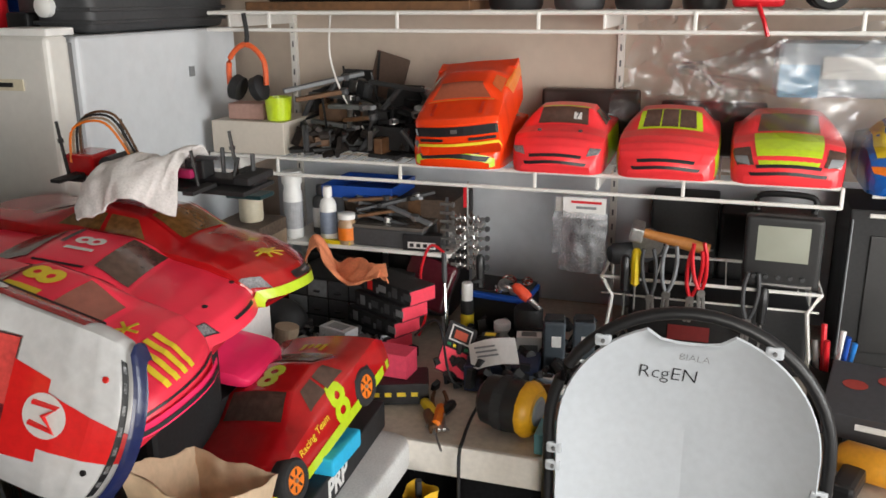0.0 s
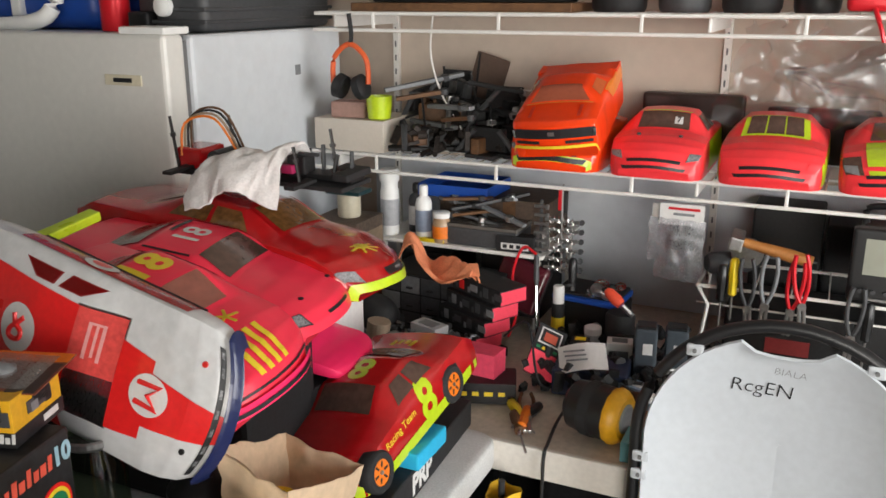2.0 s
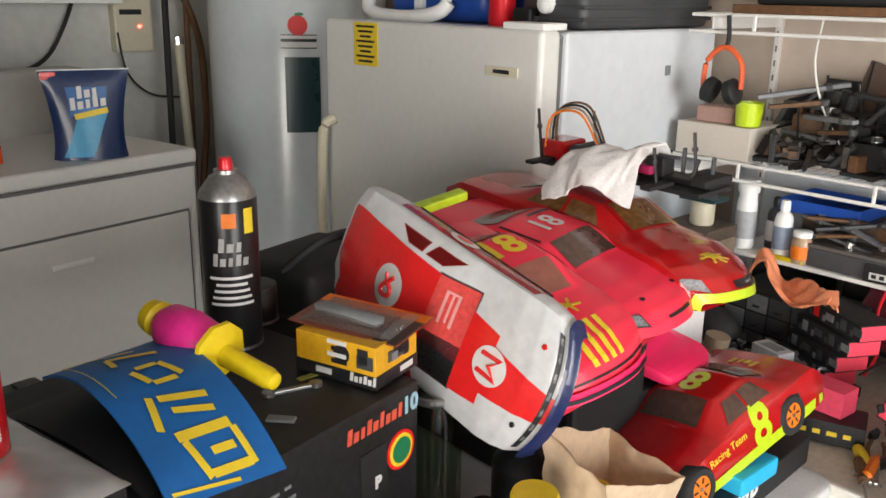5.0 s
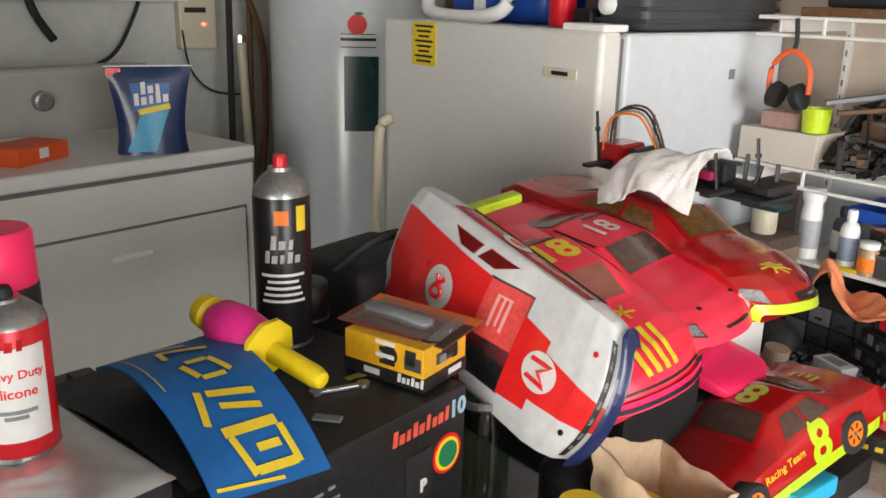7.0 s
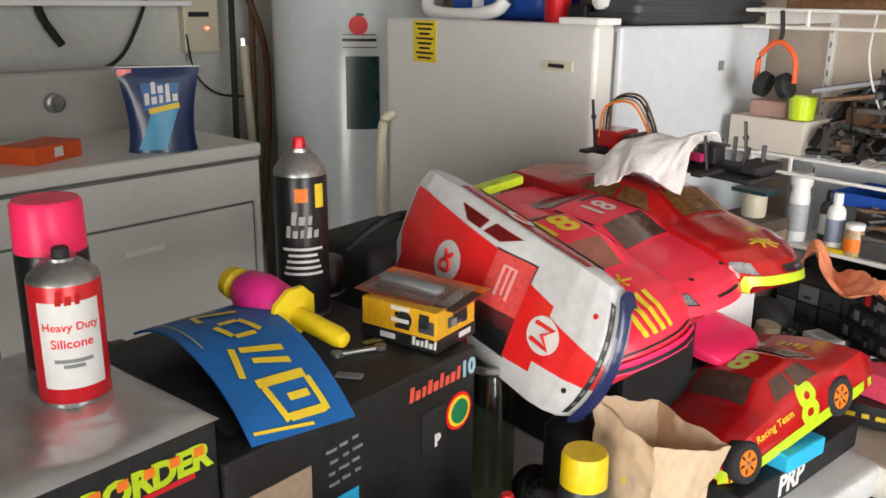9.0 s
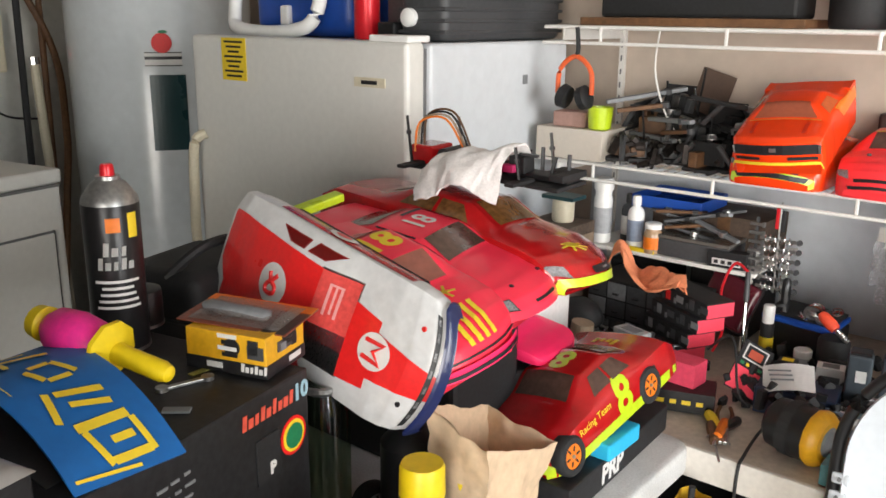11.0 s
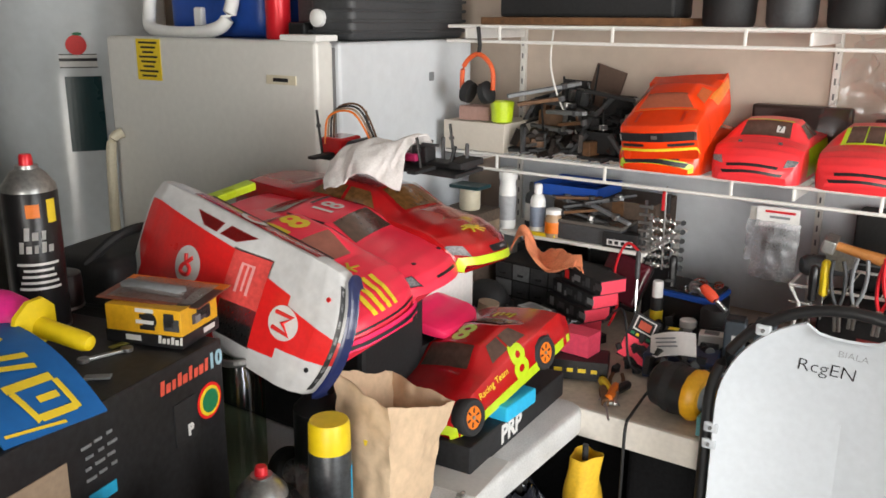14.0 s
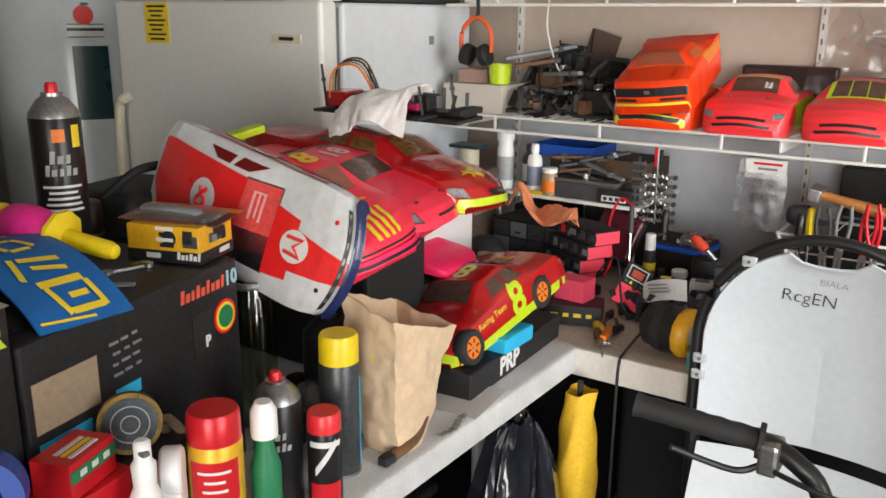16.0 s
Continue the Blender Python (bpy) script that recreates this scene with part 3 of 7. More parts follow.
class Shell:
    def __init__(self, L, W, H, st=STATIONS):
        self.L, self.W, self.H, self.st = L, W, H, st

    def at(self, u, a, lift=0.0):
        e = 0.004
        p = surface(self.L, self.W, self.H, u, a, 0, self.st)
        if not lift:
            return p
        du = surface(self.L, self.W, self.H, min(u + e, 1), a, 0, self.st) - surface(self.L, self.W, self.H, max(u - e, 0), a, 0, self.st)
        da = surface(self.L, self.W, self.H, u, min(a + e, 1), 0, self.st) - surface(self.L, self.W, self.H, u, max(a - e, -1), 0, self.st)
        n = da.cross(du)
        n = n.normalized() if n.length > 1e-9 else Vector((0, 0, 1))
        if n.dot(p - Vector((p.x * 0.8, 0, self.H * 0.2))) < 0:
            n = -n
        return p + n * lift

    def body(self, nu=54, holes=()):
        us = sorted({*(k / nu for k in range(nu + 1)), 0.004, 0.008, 0.012, 0.02, 0.03, 0.045, 0.11, 0.20, 0.30, 0.43, 0.60, 0.78, 0.93, 0.99})
        bm = bmesh.new()
        half = [1 - 0.4 * k / 10 for k in range(10)] + [0.6 - 0.28 * k / 9 for k in range(9)] + [0.32 - 0.32 * k / 7 for k in range(7)]
        aa = [-a for a in half] + [0.0] + half[::-1]
        nv = len(aa) - 1
        vs = [[bm.verts.new(self.at(u, a)) for a in aa] for u in us]
        fs = []
        for i in range(len(us) - 1):
            for j in range(nv):
                u, a = (us[i] + us[i + 1]) / 2, (aa[j] + aa[j + 1]) / 2
                if not any(u0 < u < u1 and a0 < a < a1 for u0, u1, a0, a1 in holes):
                    fs.append(bm.faces.new((vs[i][j], vs[i + 1][j], vs[i + 1][j + 1], vs[i][j + 1])))
        fs.append(bm.faces.new(vs[-1]))
        fs.append(bm.faces.new(vs[0][::-1]))
        bmesh.ops.recalc_face_normals(bm, faces=fs)
        return bm

    def patch(self, u0, u1, a0, a1, lift=0.0016, skew=0.0, n=8, pinch=0.0):
        """A piece of the shell, a little proud: skew slides its second end along the car, pinch narrows it there."""
        def fn(p, q):
            a = a0 + (a1 - a0) * q
            mid = (u0 + u1) / 2
            u = u0 + (u1 - u0) * p
            u = mid + (u - mid) * (1 - pinch * q) + skew * q
            return self.at(u, a, lift)
        return grid(fn, n, n)

    def quad(self, c0, c1, c2, c3, lift=0.0016, n=10):
        """A piece of the shell between four (u, a) corners, named in turn round its edge."""
        def fn(p, q):
            u = (c0[0] * (1 - p) + c1[0] * p) * (1 - q) + (c3[0] * (1 - p) + c2[0] * p) * q
            a = (c0[1] * (1 - p) + c1[1] * p) * (1 - q) + (c3[1] * (1 - p) + c2[1] * p) * q
            return self.at(u, a, lift)
        return grid(fn, n, n)

    def text(self, s, size, u, a, across=False, flip=1, lift=0.0015, shear=0.0, bold=0.0):
        """Letters laid on the shell: along the side, or across the roof or hood."""
        bm = words(s, 1.0, 0.0, shear, bold)
        bmesh.ops.triangulate(bm, faces=bm.faces[:])
        bmesh.ops.subdivide_edges(bm, edges=[e for e in bm.edges if e.calc_length() > 0.2], cuts=2)
        for v in bm.verts:
            if across:
                v.co = self.at(u - v.co.y * size / self.L * flip, a + v.co.x * size / (self.W * 0.9) * flip, lift)
            else:
                v.co = self.at(u - v.co.x * size / self.L * flip, a - v.co.y * size / (self.H * 1.6) * (1 if a > 0 else -1), lift)
        return bm


def wheel(parent, m, r, w, rim, label="", spokes=8):
    wl = part("wheel", lathe([(r * 0.62, -w / 2), (r * 0.9, -w / 2), (r, -w * 0.36), (r, w * 0.36), (r * 0.9, w / 2), (r * 0.62, w / 2), (r * 0.6, w * 0.3)], 28, m), RUBBER, parent, label, smooth=True)
    rm = lathe([(r * 0.12, w * 0.42), (r * 0.64, w * 0.44), (r * 0.66, w * 0.3), (r * 0.6, -w * 0.2)], 24, m)
    part("rim", rm, rim, wl, smooth=True)
    for k in range(spokes):
        part("spoke_gap", box(r * 0.38, 0, w * 0.445, r * 0.26, r * 0.1, w * 0.03, m=m @ pose(0, 0, 0, 0, 0, 360 / spokes * k)), MATTE, wl)
    part("hub", lathe([(r * 0.1, w * 0.4), (r * 0.1, w * 0.52)], 8, m), STEEL, wl)
    return wl


def glasshouse(sh, car, glass, trim=None):
    part("windscreen", sh.patch(0.315, 0.42, -0.275, 0.275), glass, car, "smoked windscreen")
    part("rear_window", sh.patch(0.63, 0.76, -0.27, 0.27), glass, car)
    for s in (-1, 1):
        part("side_window", sh.patch(0.39, 0.515, s * 0.545, s * 0.375, skew=0.03, pinch=0.35), glass, car)
        part("side_window", sh.patch(0.53, 0.66, s * 0.545, s * 0.375, skew=-0.015, pinch=0.3), glass, car)


def face_of_car(sh, car, grille=BLACKD, lamp=LAMPP, lip=None):
    part("grille", sh.patch(0.010, 0.020, -0.34, 0.34, lift=0.0018), grille, car)
    part("lower_grille", sh.patch(0.0015, 0.0055, -0.5, 0.5, lift=0.0018), grille, car)
    for s in (-1, 1):
        part("headlight", sh.patch(0.028, 0.058, s * 0.60, s * 0.42, lift=0.0018, skew=-0.010), lamp, car, "printed headlight")


def car_thing(label, m, L, W, H, paint, category="model car"):
    car = thing("model_car_body", label, category, m, "model car bodies")
    sh = Shell(L, W, H)
    part("shell", sh.body(), paint, car, smooth=True)
    return car, sh


# fluorescent red body with a white roof number
car, sh = car_thing("fluorescent red stock car body, white roof number, dark windscreen", frame_pose((-0.854, 0.966, 1.0125), (0.9878, 0.1311, -0.0841), (0.0921, -0.0555, 0.9942)), 0.485, 0.205, 0.098, FRED)
glasshouse(sh, car, SMOKE)
part("grille_slot", sh.patch(0.014, 0.022, -0.2, 0.16, lift=0.0014), BLACKD, car)
for s in (-1, 1):
    part("headlight", sh.patch(0.022, 0.052, s * 0.60, s * 0.40, lift=0.0016, skew=-0.008), LAMPP, car, "printed headlight")
    part("headlight_edge", sh.patch(0.018, 0.056, s * 0.62, s * 0.38, lift=0.0010, skew=-0.008), BLACKD, car)
    part("body_post_hole", lathe([(0.004, 0), (0.004, 0.0015)], 12, Matrix.Translation(sh.at(0.09, s * 0.22, 0.0005))), BLACKD, car)
    part("roof_rail", sh.patch(0.44, 0.60, s * 0.335, s * 0.318, lift=0.002), BLACKD, car)
part("number", sh.text("18", 0.06, 0.51, 0.0, across=True, flip=-1, bold=0.02), WHITED, car, "white roof number")
part("roof_vent", sh.patch(0.575, 0.59, -0.28, 0.02, lift=0.003), BLACKD, car)

# fluorescent red body with yellow stripes, between it and the tipped body
car, sh = car_thing("fluorescent red stock car body with yellow hood stripes and roof number", frame_pose((-0.747, 0.762, 1.012), (0.9898, -0.0608, -0.1174), (0.1016, -0.1577, 0.9788)), 0.40, 0.19, 0.118, FRED)
glasshouse(sh, car, mat("brown_smoked_window", (0.3, 0.1, 0.07), 0.2, vary=0.15, scale=18, coat=0.3))
part("number", sh.text("18", 0.068, 0.54, -0.06, across=True, flip=-1, bold=0.035), DECALY, car, "yellow roof number")
for k in range(4):
    part("stripe", sh.quad((0.035, -0.20 + 0.085 * k), (0.175, -0.20 + 0.085 * k), (0.175, -0.155 + 0.085 * k), (0.035, -0.155 + 0.085 * k), 0.0018), DECALY, car)
for k in range(5):
    part("star_ray", box(0.008, 0, 0, 0.018, 0.004, 0.0008, m=Matrix.Translation(sh.at(0.245, -0.10, 0.0022)) @ pose(0, 0, 0, 0, 0, 72 * k)), DECALY, car)
part("lip_line", sh.patch(0.016, 0.021, -0.62, 0.62, lift=0.0018), BLACKD, car)
part("bumper", sh.patch(0.0004, 0.010, -0.9, 0.9, lift=0.006, n=20), PINK, car, "pink lower bumper")
part("lower_grille", sh.patch(0.0030, 0.0062, -0.66, 0.66, lift=0.0078, n=16), BLACKD, car)
part("spoiler", box(-0.185, 0.01, 0.122, 0.022, 0.15, 0.014, 0.003), LIME, car, "lime rear spoiler")

# red body with a lime bumper behind them
car, sh = car_thing("glossy red model car body with a lime bumper", frame_pose((-0.885, 1.1303, 1.0245), (0.9957, 0.0291, -0.0883), (0.0863, 0.0639, 0.9942)), 0.57, 0.205, 0.108, RED)
glasshouse(sh, car, mat("amber_clear_window", (0.22, 0.10, 0.03), 0.15, vary=0.4, scale=26, coat=0.5))
part("grille", sh.patch(0.012, 0.030, -0.34, 0.10, lift=0.0018), BLACKD, car, "dark printed grille")
part("grille_badge", sh.patch(0.018, 0.024, -0.20, -0.06, lift=0.0026), LAMPP, car)
for s in (-1, 1):
    part("headlight", sh.patch(0.020, 0.050, s * 0.62, s * 0.40, lift=0.0018, skew=-0.010), LAMPP, car, "printed headlight")
part("bumper", sh.patch(0.0003, 0.010, -0.94, 0.94, lift=0.004, n=22), LIME, car, "lime front bumper")
part("sun_decal", lathe([(0.013, 0), (0.013, 0.0008)], 10, Matrix.Translation(sh.at(0.12, 0.02, 0.002))), DECALY, car)
for k in range(8):
    part("sun_ray", box(0.021, 0, 0.0005, 0.016, 0.004, 0.0008, m=Matrix.Translation(sh.at(0.12, 0.02, 0.003)) @ pose(0, 0, 0, 0, 6, 45 * k)), DECALY, car)
for s in (-1, 1):
    part("window_post", sh.quad((0.31, s * 0.32), (0.31, s * 0.29), (0.43, s * 0.29), (0.43, s * 0.32), 0.0026), RED, car)

# red and white body standing on its side
TIPPED = STATIONS[:5] + ((0.33, 0.60, 0.70, 1.0, 0.70), (0.48, 0.63, 0.95, 1.0, 0.66), (0.62, 0.64, 1.0, 1.0, 0.66), (0.80, 0.65, 0.92, 1.0, 0.66), (0.93, 0.64, 0.80, 0.98, 0.66), (1.0, 0.50, 0.70, 0.94, 0.62))
car = thing("model_car_body", "red and white racing body on its side, navy bumper", "model car", frame_pose((-0.7584, 0.6865, 1.054), (0.9774, -0.0724, -0.1987), (-0.0193, -0.9661, 0.2573)), "model car bodies")
sh = Shell(0.432, 0.188, 0.066, TIPPED)
part("shell", sh.body(holes=((0.335, 0.475, -0.32, 0.32), (0.2, 0.8, -1.01, -0.66))), SCUFFW, car, smooth=True)
part("hood_flash", sh.quad((0.225, -0.17), (0.335, -0.20), (0.335, 0.31), (0.225, 0.30), 0.001), MRED, car)
part("hood_stripe", sh.quad((0.012, -0.01), (0.225, -0.10), (0.225, 0.22), (0.012, 0.20), 0.001, 16), MRED, car)
part("roof_panel", sh.quad((0.475, -0.31), (0.985, -0.36), (0.985, 0.34), (0.475, 0.60), 0.0010, 18), MRED, car)
part("windscreen", sh.patch(0.33, 0.48, -0.325, 0.325, lift=0.0004), LEXAN, car, "clear windscreen")
# opaque banner: light through the translucent film is put into its paler red
ban = part("windscreen_banner", sh.quad((0.335, -0.31), (0.475, -0.31), (0.475, 0.07), (0.335, 0.05), 0.0012), mat("backlit_red_banner", (0.8, 0.09, 0.08), 0.22, vary=0.2, scale=30, coat=0.4), car, "red windscreen banner, light from behind put into its colour")
for c in ((0.385, 0.425, -0.24, -0.225), (0.385, 0.395, -0.24, -0.02), (0.405, 0.413, -0.24, -0.04), (0.425, 0.435, -0.24, -0.02)):
    part("banner_bar", sh.patch(*c, lift=0.002), mat("pale_pink_print", (0.8, 0.35, 0.33), 0.4), ban)
for u0, a0, ru, ra in ((0.22, 0.03, 0.060, 0.125), (0.66, -0.02, 0.068, 0.15)):
    d = part("emblem", grid(lambda p, q, u0=u0, a0=a0, ru=ru, ra=ra: sh.at(u0 + ru * p * math.cos(2 * math.pi * q), a0 + ra * p * math.sin(2 * math.pi * q), 0.002), 4, 28), WHITED, car, "round white emblem")
    if u0 < 0.3:
        pts = [(-0.55, 0.75), (-0.65, -0.7), (0.0, 0.05), (0.65, -0.7), (0.55, 0.75)]
    else:
        pts = [(-0.62, -0.35), (-0.2, 0.05), (0.15, 0.42), (0.5, 0.45), (0.62, 0.1), (0.45, -0.3), (0.1, -0.35), (-0.15, 0.1), (-0.62, 0.35)]
    part("emblem_stroke", tube([sh.at(u0 + ru * 0.82 * a, a0 + ra * 0.82 * b, 0.002) for b, a in pts], 0.0033, 6, curved=u0 > 0.3), MRED, d)
part("side_window", sh.quad((0.425, -0.50), (0.49, -0.38), (0.565, -0.38), (0.545, -0.50), 0.001), REDLEXAN, car, "red side window")
part("side_window", sh.quad((0.585, -0.49), (0.59, -0.38), (0.65, -0.38), (0.72, -0.49), 0.001), REDLEXAN, car, "red side window")
for c in (((0.42, -0.51), (0.487, -0.37), (0.57, -0.37), (0.55, -0.51)), ((0.58, -0.50), (0.585, -0.37), (0.655, -0.37), (0.73, -0.50))):
    part("window_backing", sh.quad(*c, 0.0005), mat("dull_dark_red", (0.3, 0.03, 0.03), 0.4), car)
part("door_panel", sh.patch(0.19, 0.81, -1.0, -0.655, lift=0.0008, n=16), mat("deep_red_door", (0.42, 0.02, 0.02), 0.22, vary=0.25, scale=30, coat=0.4), car, "dark red door")
dm = part("door_emblem", grid(lambda p, q: sh.at(0.53 + 0.06 * p * math.cos(2 * math.pi * q), -0.80 + 0.12 * p * math.sin(2 * math.pi * q), 0.002), 4, 24), WHITED, car)
part("door_emblem_core", grid(lambda p, q: sh.at(0.53 + 0.034 * p * math.cos(2 * math.pi * q), -0.80 + 0.07 * p * math.sin(2 * math.pi * q), 0.0028), 4, 20), MRED, dm)
part("sill", tube([sh.at(0.19 + 0.62 * k / 12, -1.0) for k in range(13)], 0.0025, 6), BLACKD, car, "black sill line")
part("nose_strip", sh.patch(0.026, 0.038, -0.48, 0.52, lift=0.0014, n=16), BLACKD, car, "black printed headlight strip")
for k in range(7):
    part("strip_print", sh.patch(0.029, 0.035, -0.44 + 0.13 * k, -0.38 + 0.13 * k, lift=0.002), LAMPP, car)
part("rear_scuff", sh.quad((0.93, 0.20), (0.985, 0.05), (0.985, 0.5), (0.95, 0.5), 0.002), SCUFFW, car)
for s, mm in ((-1, MRED), (1, BLACKD)):
    part("body_post_hole", lathe([(0.0035, -0.001), (0.0035, 0.0012)], 10, Matrix.Translation(sh.at(0.08, s * 0.28, 0.001))), mm, car)
part("bumper", sh.patch(0.0005, 0.016, -0.98, 0.98, lift=0.008, n=24), NAVY, car, "navy front bumper")

# red number-eight car on its display box
PRP = pose(-0.615, 1.05, 0.739, 0, 0, 3)
pb = thing("display_box", "long black box with white lettering under a model car", "box", PRP)
part("carton", box(0, 0, 0.024, 0.23, 0.36, 0.048, 0.003), BCARD, pb)
part("lettering", moved(words("PRP", 0.046, bold=0.0015), face_to((0.1157, -0.04, 0.024), (0, 1, 0), (0, 0, 1))), WHITED, pb)
fm = thing("foam_block", "cyan foam block holding up a model car", "foam block", pose(-0.553, 1.035, 0.787))
part("block", box(0, 0, 0.014, 0.13, 0.10, 0.028, 0.004), CYAN, fm)
car, sh = car_thing("red racing model, lime skirt, number 8, orange wheels", frame_pose((-0.593, 1.057, 0.8065), (-0.061, -0.978, -0.199), (-0.2, -0.18, 0.963)), 0.375, 0.185, 0.098, RED)
glasshouse(sh, car, SMOKE)
part("nose_skirt", sh.patch(0.0008, 0.012, -0.95, 0.95, lift=0.003), LIME, car, "lime front skirt")
for s in (-1, 1):
    part("side_skirt", sh.patch(0.02, 0.98, s * 0.995, s * 0.88, lift=0.0015), LIME, car)
    part("number", sh.text("8", 0.085, 0.545, s * 0.74, flip=s, bold=0.03), LIME, car, "lime door number")
    for u in (0.15, 0.74):
        part("wheel_arch", sh.patch(u - 0.095, u + 0.095, s * 0.995, s * 0.70, lift=0.001, pinch=0.35), MATTE, car)
        wheel(car, Matrix.Translation((0.375 / 2 - u * 0.375, -s * 0.0855, 0.022)) @ Euler((radians(90 * s), 0, 0)).to_matrix().to_4x4(), 0.031, 0.026, ORANGE, "orange-rimmed wheel", 6)
part("lettering", sh.text("Racing Team", 0.0165, 0.335, -0.70, flip=-1, bold=0.01), DECALY, car)
part("hood_print", sh.text("#4", 0.02, 0.83, 0.0, across=True), DECALY, car)
part("number", sh.text("8", 0.07, 0.52, 0.0, across=True, bold=0.03), LIME, car)

# bodies on the wire shelf
BOXY = ((0.0, 0.20, 0.22, 0.94, 0.80), (0.005, 0.60, 0.63, 0.97, 0.82), (0.05, 0.66, 0.70, 1.0, 0.86), (0.30, 0.70, 0.76, 1.0, 0.86), (0.40, 0.72, 0.98, 0.98, 0.58),
        (0.62, 0.72, 1.0, 0.98, 0.58), (0.74, 0.74, 0.82, 1.0, 0.8), (0.97, 0.76, 0.82, 1.0, 0.86), (1.0, 0.50, 0.60, 0.95, 0.8))


def shelf_car(x, label, paint, z=1.115, turn=0, tilt=0, y=1.785, W=0.185, L=0.30, H=0.118, st=STATIONS):
    car = thing("model_car_body", label, "model car", pose(x, y, z, 0, 0, -90 + turn) @ pose(0, 0, 0, 0, tilt, 0), "model car bodies")
    sh = Shell(L, W, H, st)
    part("shell", sh.body(), paint, car, smooth=True)
    return car, sh


car, sh = shelf_car(-0.512, "orange-red model car body with a lime lower bumper on the shelf", ORANGER, W=0.19)
face_of_car(sh, car)
glasshouse(sh, car, SMOKE)
part("bumper", sh.patch(0.0006, 0.009, -0.9, 0.9, lift=0.003), LIME, car, "lime front bumper")
part("lower_grille", sh.patch(0.0012, 0.0075, -0.55, 0.55, lift=0.0045), BLACKD, car)
car = thing("model_car_body", "orange-red muscle car body resting nose down on another body", "model car", frame_pose((-0.491, 1.716, 1.190), (0.06, -0.945, -0.31), (-0.075, -0.31, 0.945)), "model car bodies")
sh = Shell(0.28, 0.168, 0.108, BOXY)
part("shell", sh.body(), ORANGER, car, smooth=True)
part("windscreen", sh.patch(0.315, 0.42, -0.275, 0.275), mat("orange_tinted_window", (0.32, 0.08, 0.04), 0.15, coat=0.4), car)
part("cowl_edge", sh.patch(0.292, 0.305, -0.30, 0.30), mat("amber_edge", (0.75, 0.25, 0.02), 0.35), car)
for s in (-1, 1):
    part("side_window", sh.patch(0.39, 0.62, s * 0.545, s * 0.40, pinch=0.3), mat("orange_tinted_side_window", (0.62, 0.13, 0.04), 0.2), car)
    part("headlight", sh.patch(0.0026, 0.0042, s * 0.60, s * 0.50, lift=0.0040), CHROME, car, "silver headlight")
    part("lower_slot", sh.patch(0.0014, 0.0020, s * 0.12, s * 0.50, lift=0.0030), BLACKD, car)
    part("hood_scoop", sh.patch(0.10, 0.26, s * 0.20, s * 0.23, lift=0.0020), mat("orange_crease", (0.7, 0.03, 0.005), 0.3), car)
    part("side_flash", sh.quad((0.50, s * 0.56), (0.95, s * 0.56), (0.98, s * 0.72), (0.62, s * 0.72), 0.0014), mat("amber_fade_paint", (0.85, 0.22, 0.02), 0.3, coat=0.2), car)
part("grille", sh.patch(0.0024, 0.0044, -0.60, 0.60, lift=0.002, n=14), BLACKD, car, "full-width black grille")
part("grille_badge", sh.patch(0.0030, 0.0038, -0.03, 0.03, lift=0.004), STEEL, car)
part("bumper", sh.patch(0.0003, 0.0011, -0.8, 0.8, lift=0.006, n=14), DECALY, car, "yellow bumper strip")
part("spoiler", box(-0.118, 0, 0.084, 0.04, 0.168, 0.010, 0.003), ORANGER, car)
for q in (-1, 1):
    part("spoiler_end", box(-0.118, q * 0.082, 0.072, 0.045, 0.006, 0.034, 0.002), ORANGER, car)

car, sh = shelf_car(-0.306, "faded red model car body with lime edges on the shelf", CORAL, W=0.18)
face_of_car(sh, car)
glasshouse(sh, car, SMOKE)
part("windscreen_edge", sh.patch(0.425, 0.44, -0.29, 0.29), LIME, car)
np_ = part("number_patch", sh.patch(0.345, 0.385, -0.20, -0.11, lift=0.002), WHITED, car)
part("number", sh.text("7", 0.014, 0.365, -0.155, across=True, flip=-1, lift=0.003, bold=0.03), BLACKD, np_)
for s in (-1, 1):
    part("body_post_hole", lathe([(0.004, 0), (0.004, 0.004)], 10, Matrix.Translation(sh.at(0.20, s * 0.22, 0))), BLACKD, car)
for s in (-1, 1):
    part("rear_skirt", sh.patch(0.30, 0.95, s * 0.95, s * 0.62, lift=0.0012), LIME, car)

car, sh = shelf_car(-0.095, "coral red model car body with lime window surrounds", CORAL)
face_of_car(sh, car, lamp=CORAL)
part("window_surround", sh.patch(0.30, 0.44, -0.33, 0.33, lift=0.0008), LIME, car)
for k in range(3):
    part("windscreen", sh.patch(0.315, 0.425, -0.265 + 0.185 * k, -0.095 + 0.185 * k, lift=0.0018), SMOKE, car)
part("side_skirt", sh.patch(0.04, 0.95, -0.95, -0.62, lift=0.0012), LIME, car)
part("side_skirt", sh.patch(0.04, 0.95, 0.95, 0.62, lift=0.0012), LIME, car)

car, sh = shelf_car(0.122, "coral and lime model car body with a dark grille", CORAL, W=0.195)
face_of_car(sh, car, lamp=GREY)
part("hood_panel", sh.patch(0.02, 0.30, -0.3, 0.3, lift=0.0012), LIME, car, "lime hood panel")
part("windscreen", sh.patch(0.315, 0.42, -0.275, 0.275), SMOKE, car)
for s in (-1, 1):
    part("worn_corner", sh.patch(0.02, 0.12, s * 0.62, s * 0.36, lift=0.0014), SMOKE, car)

car, sh = shelf_car(0.35, "blue and yellow model car body at the end of the shelf", mat("blue_lexan_paint", (0.01, 0.12, 0.5), 0.25, coat=0.4), z=1.106)
face_of_car(sh, car, lamp=ORANGE)
part("hood_panel", sh.patch(0.12, 0.60, -0.5, 0.5, lift=0.0012), YELLOW, car)

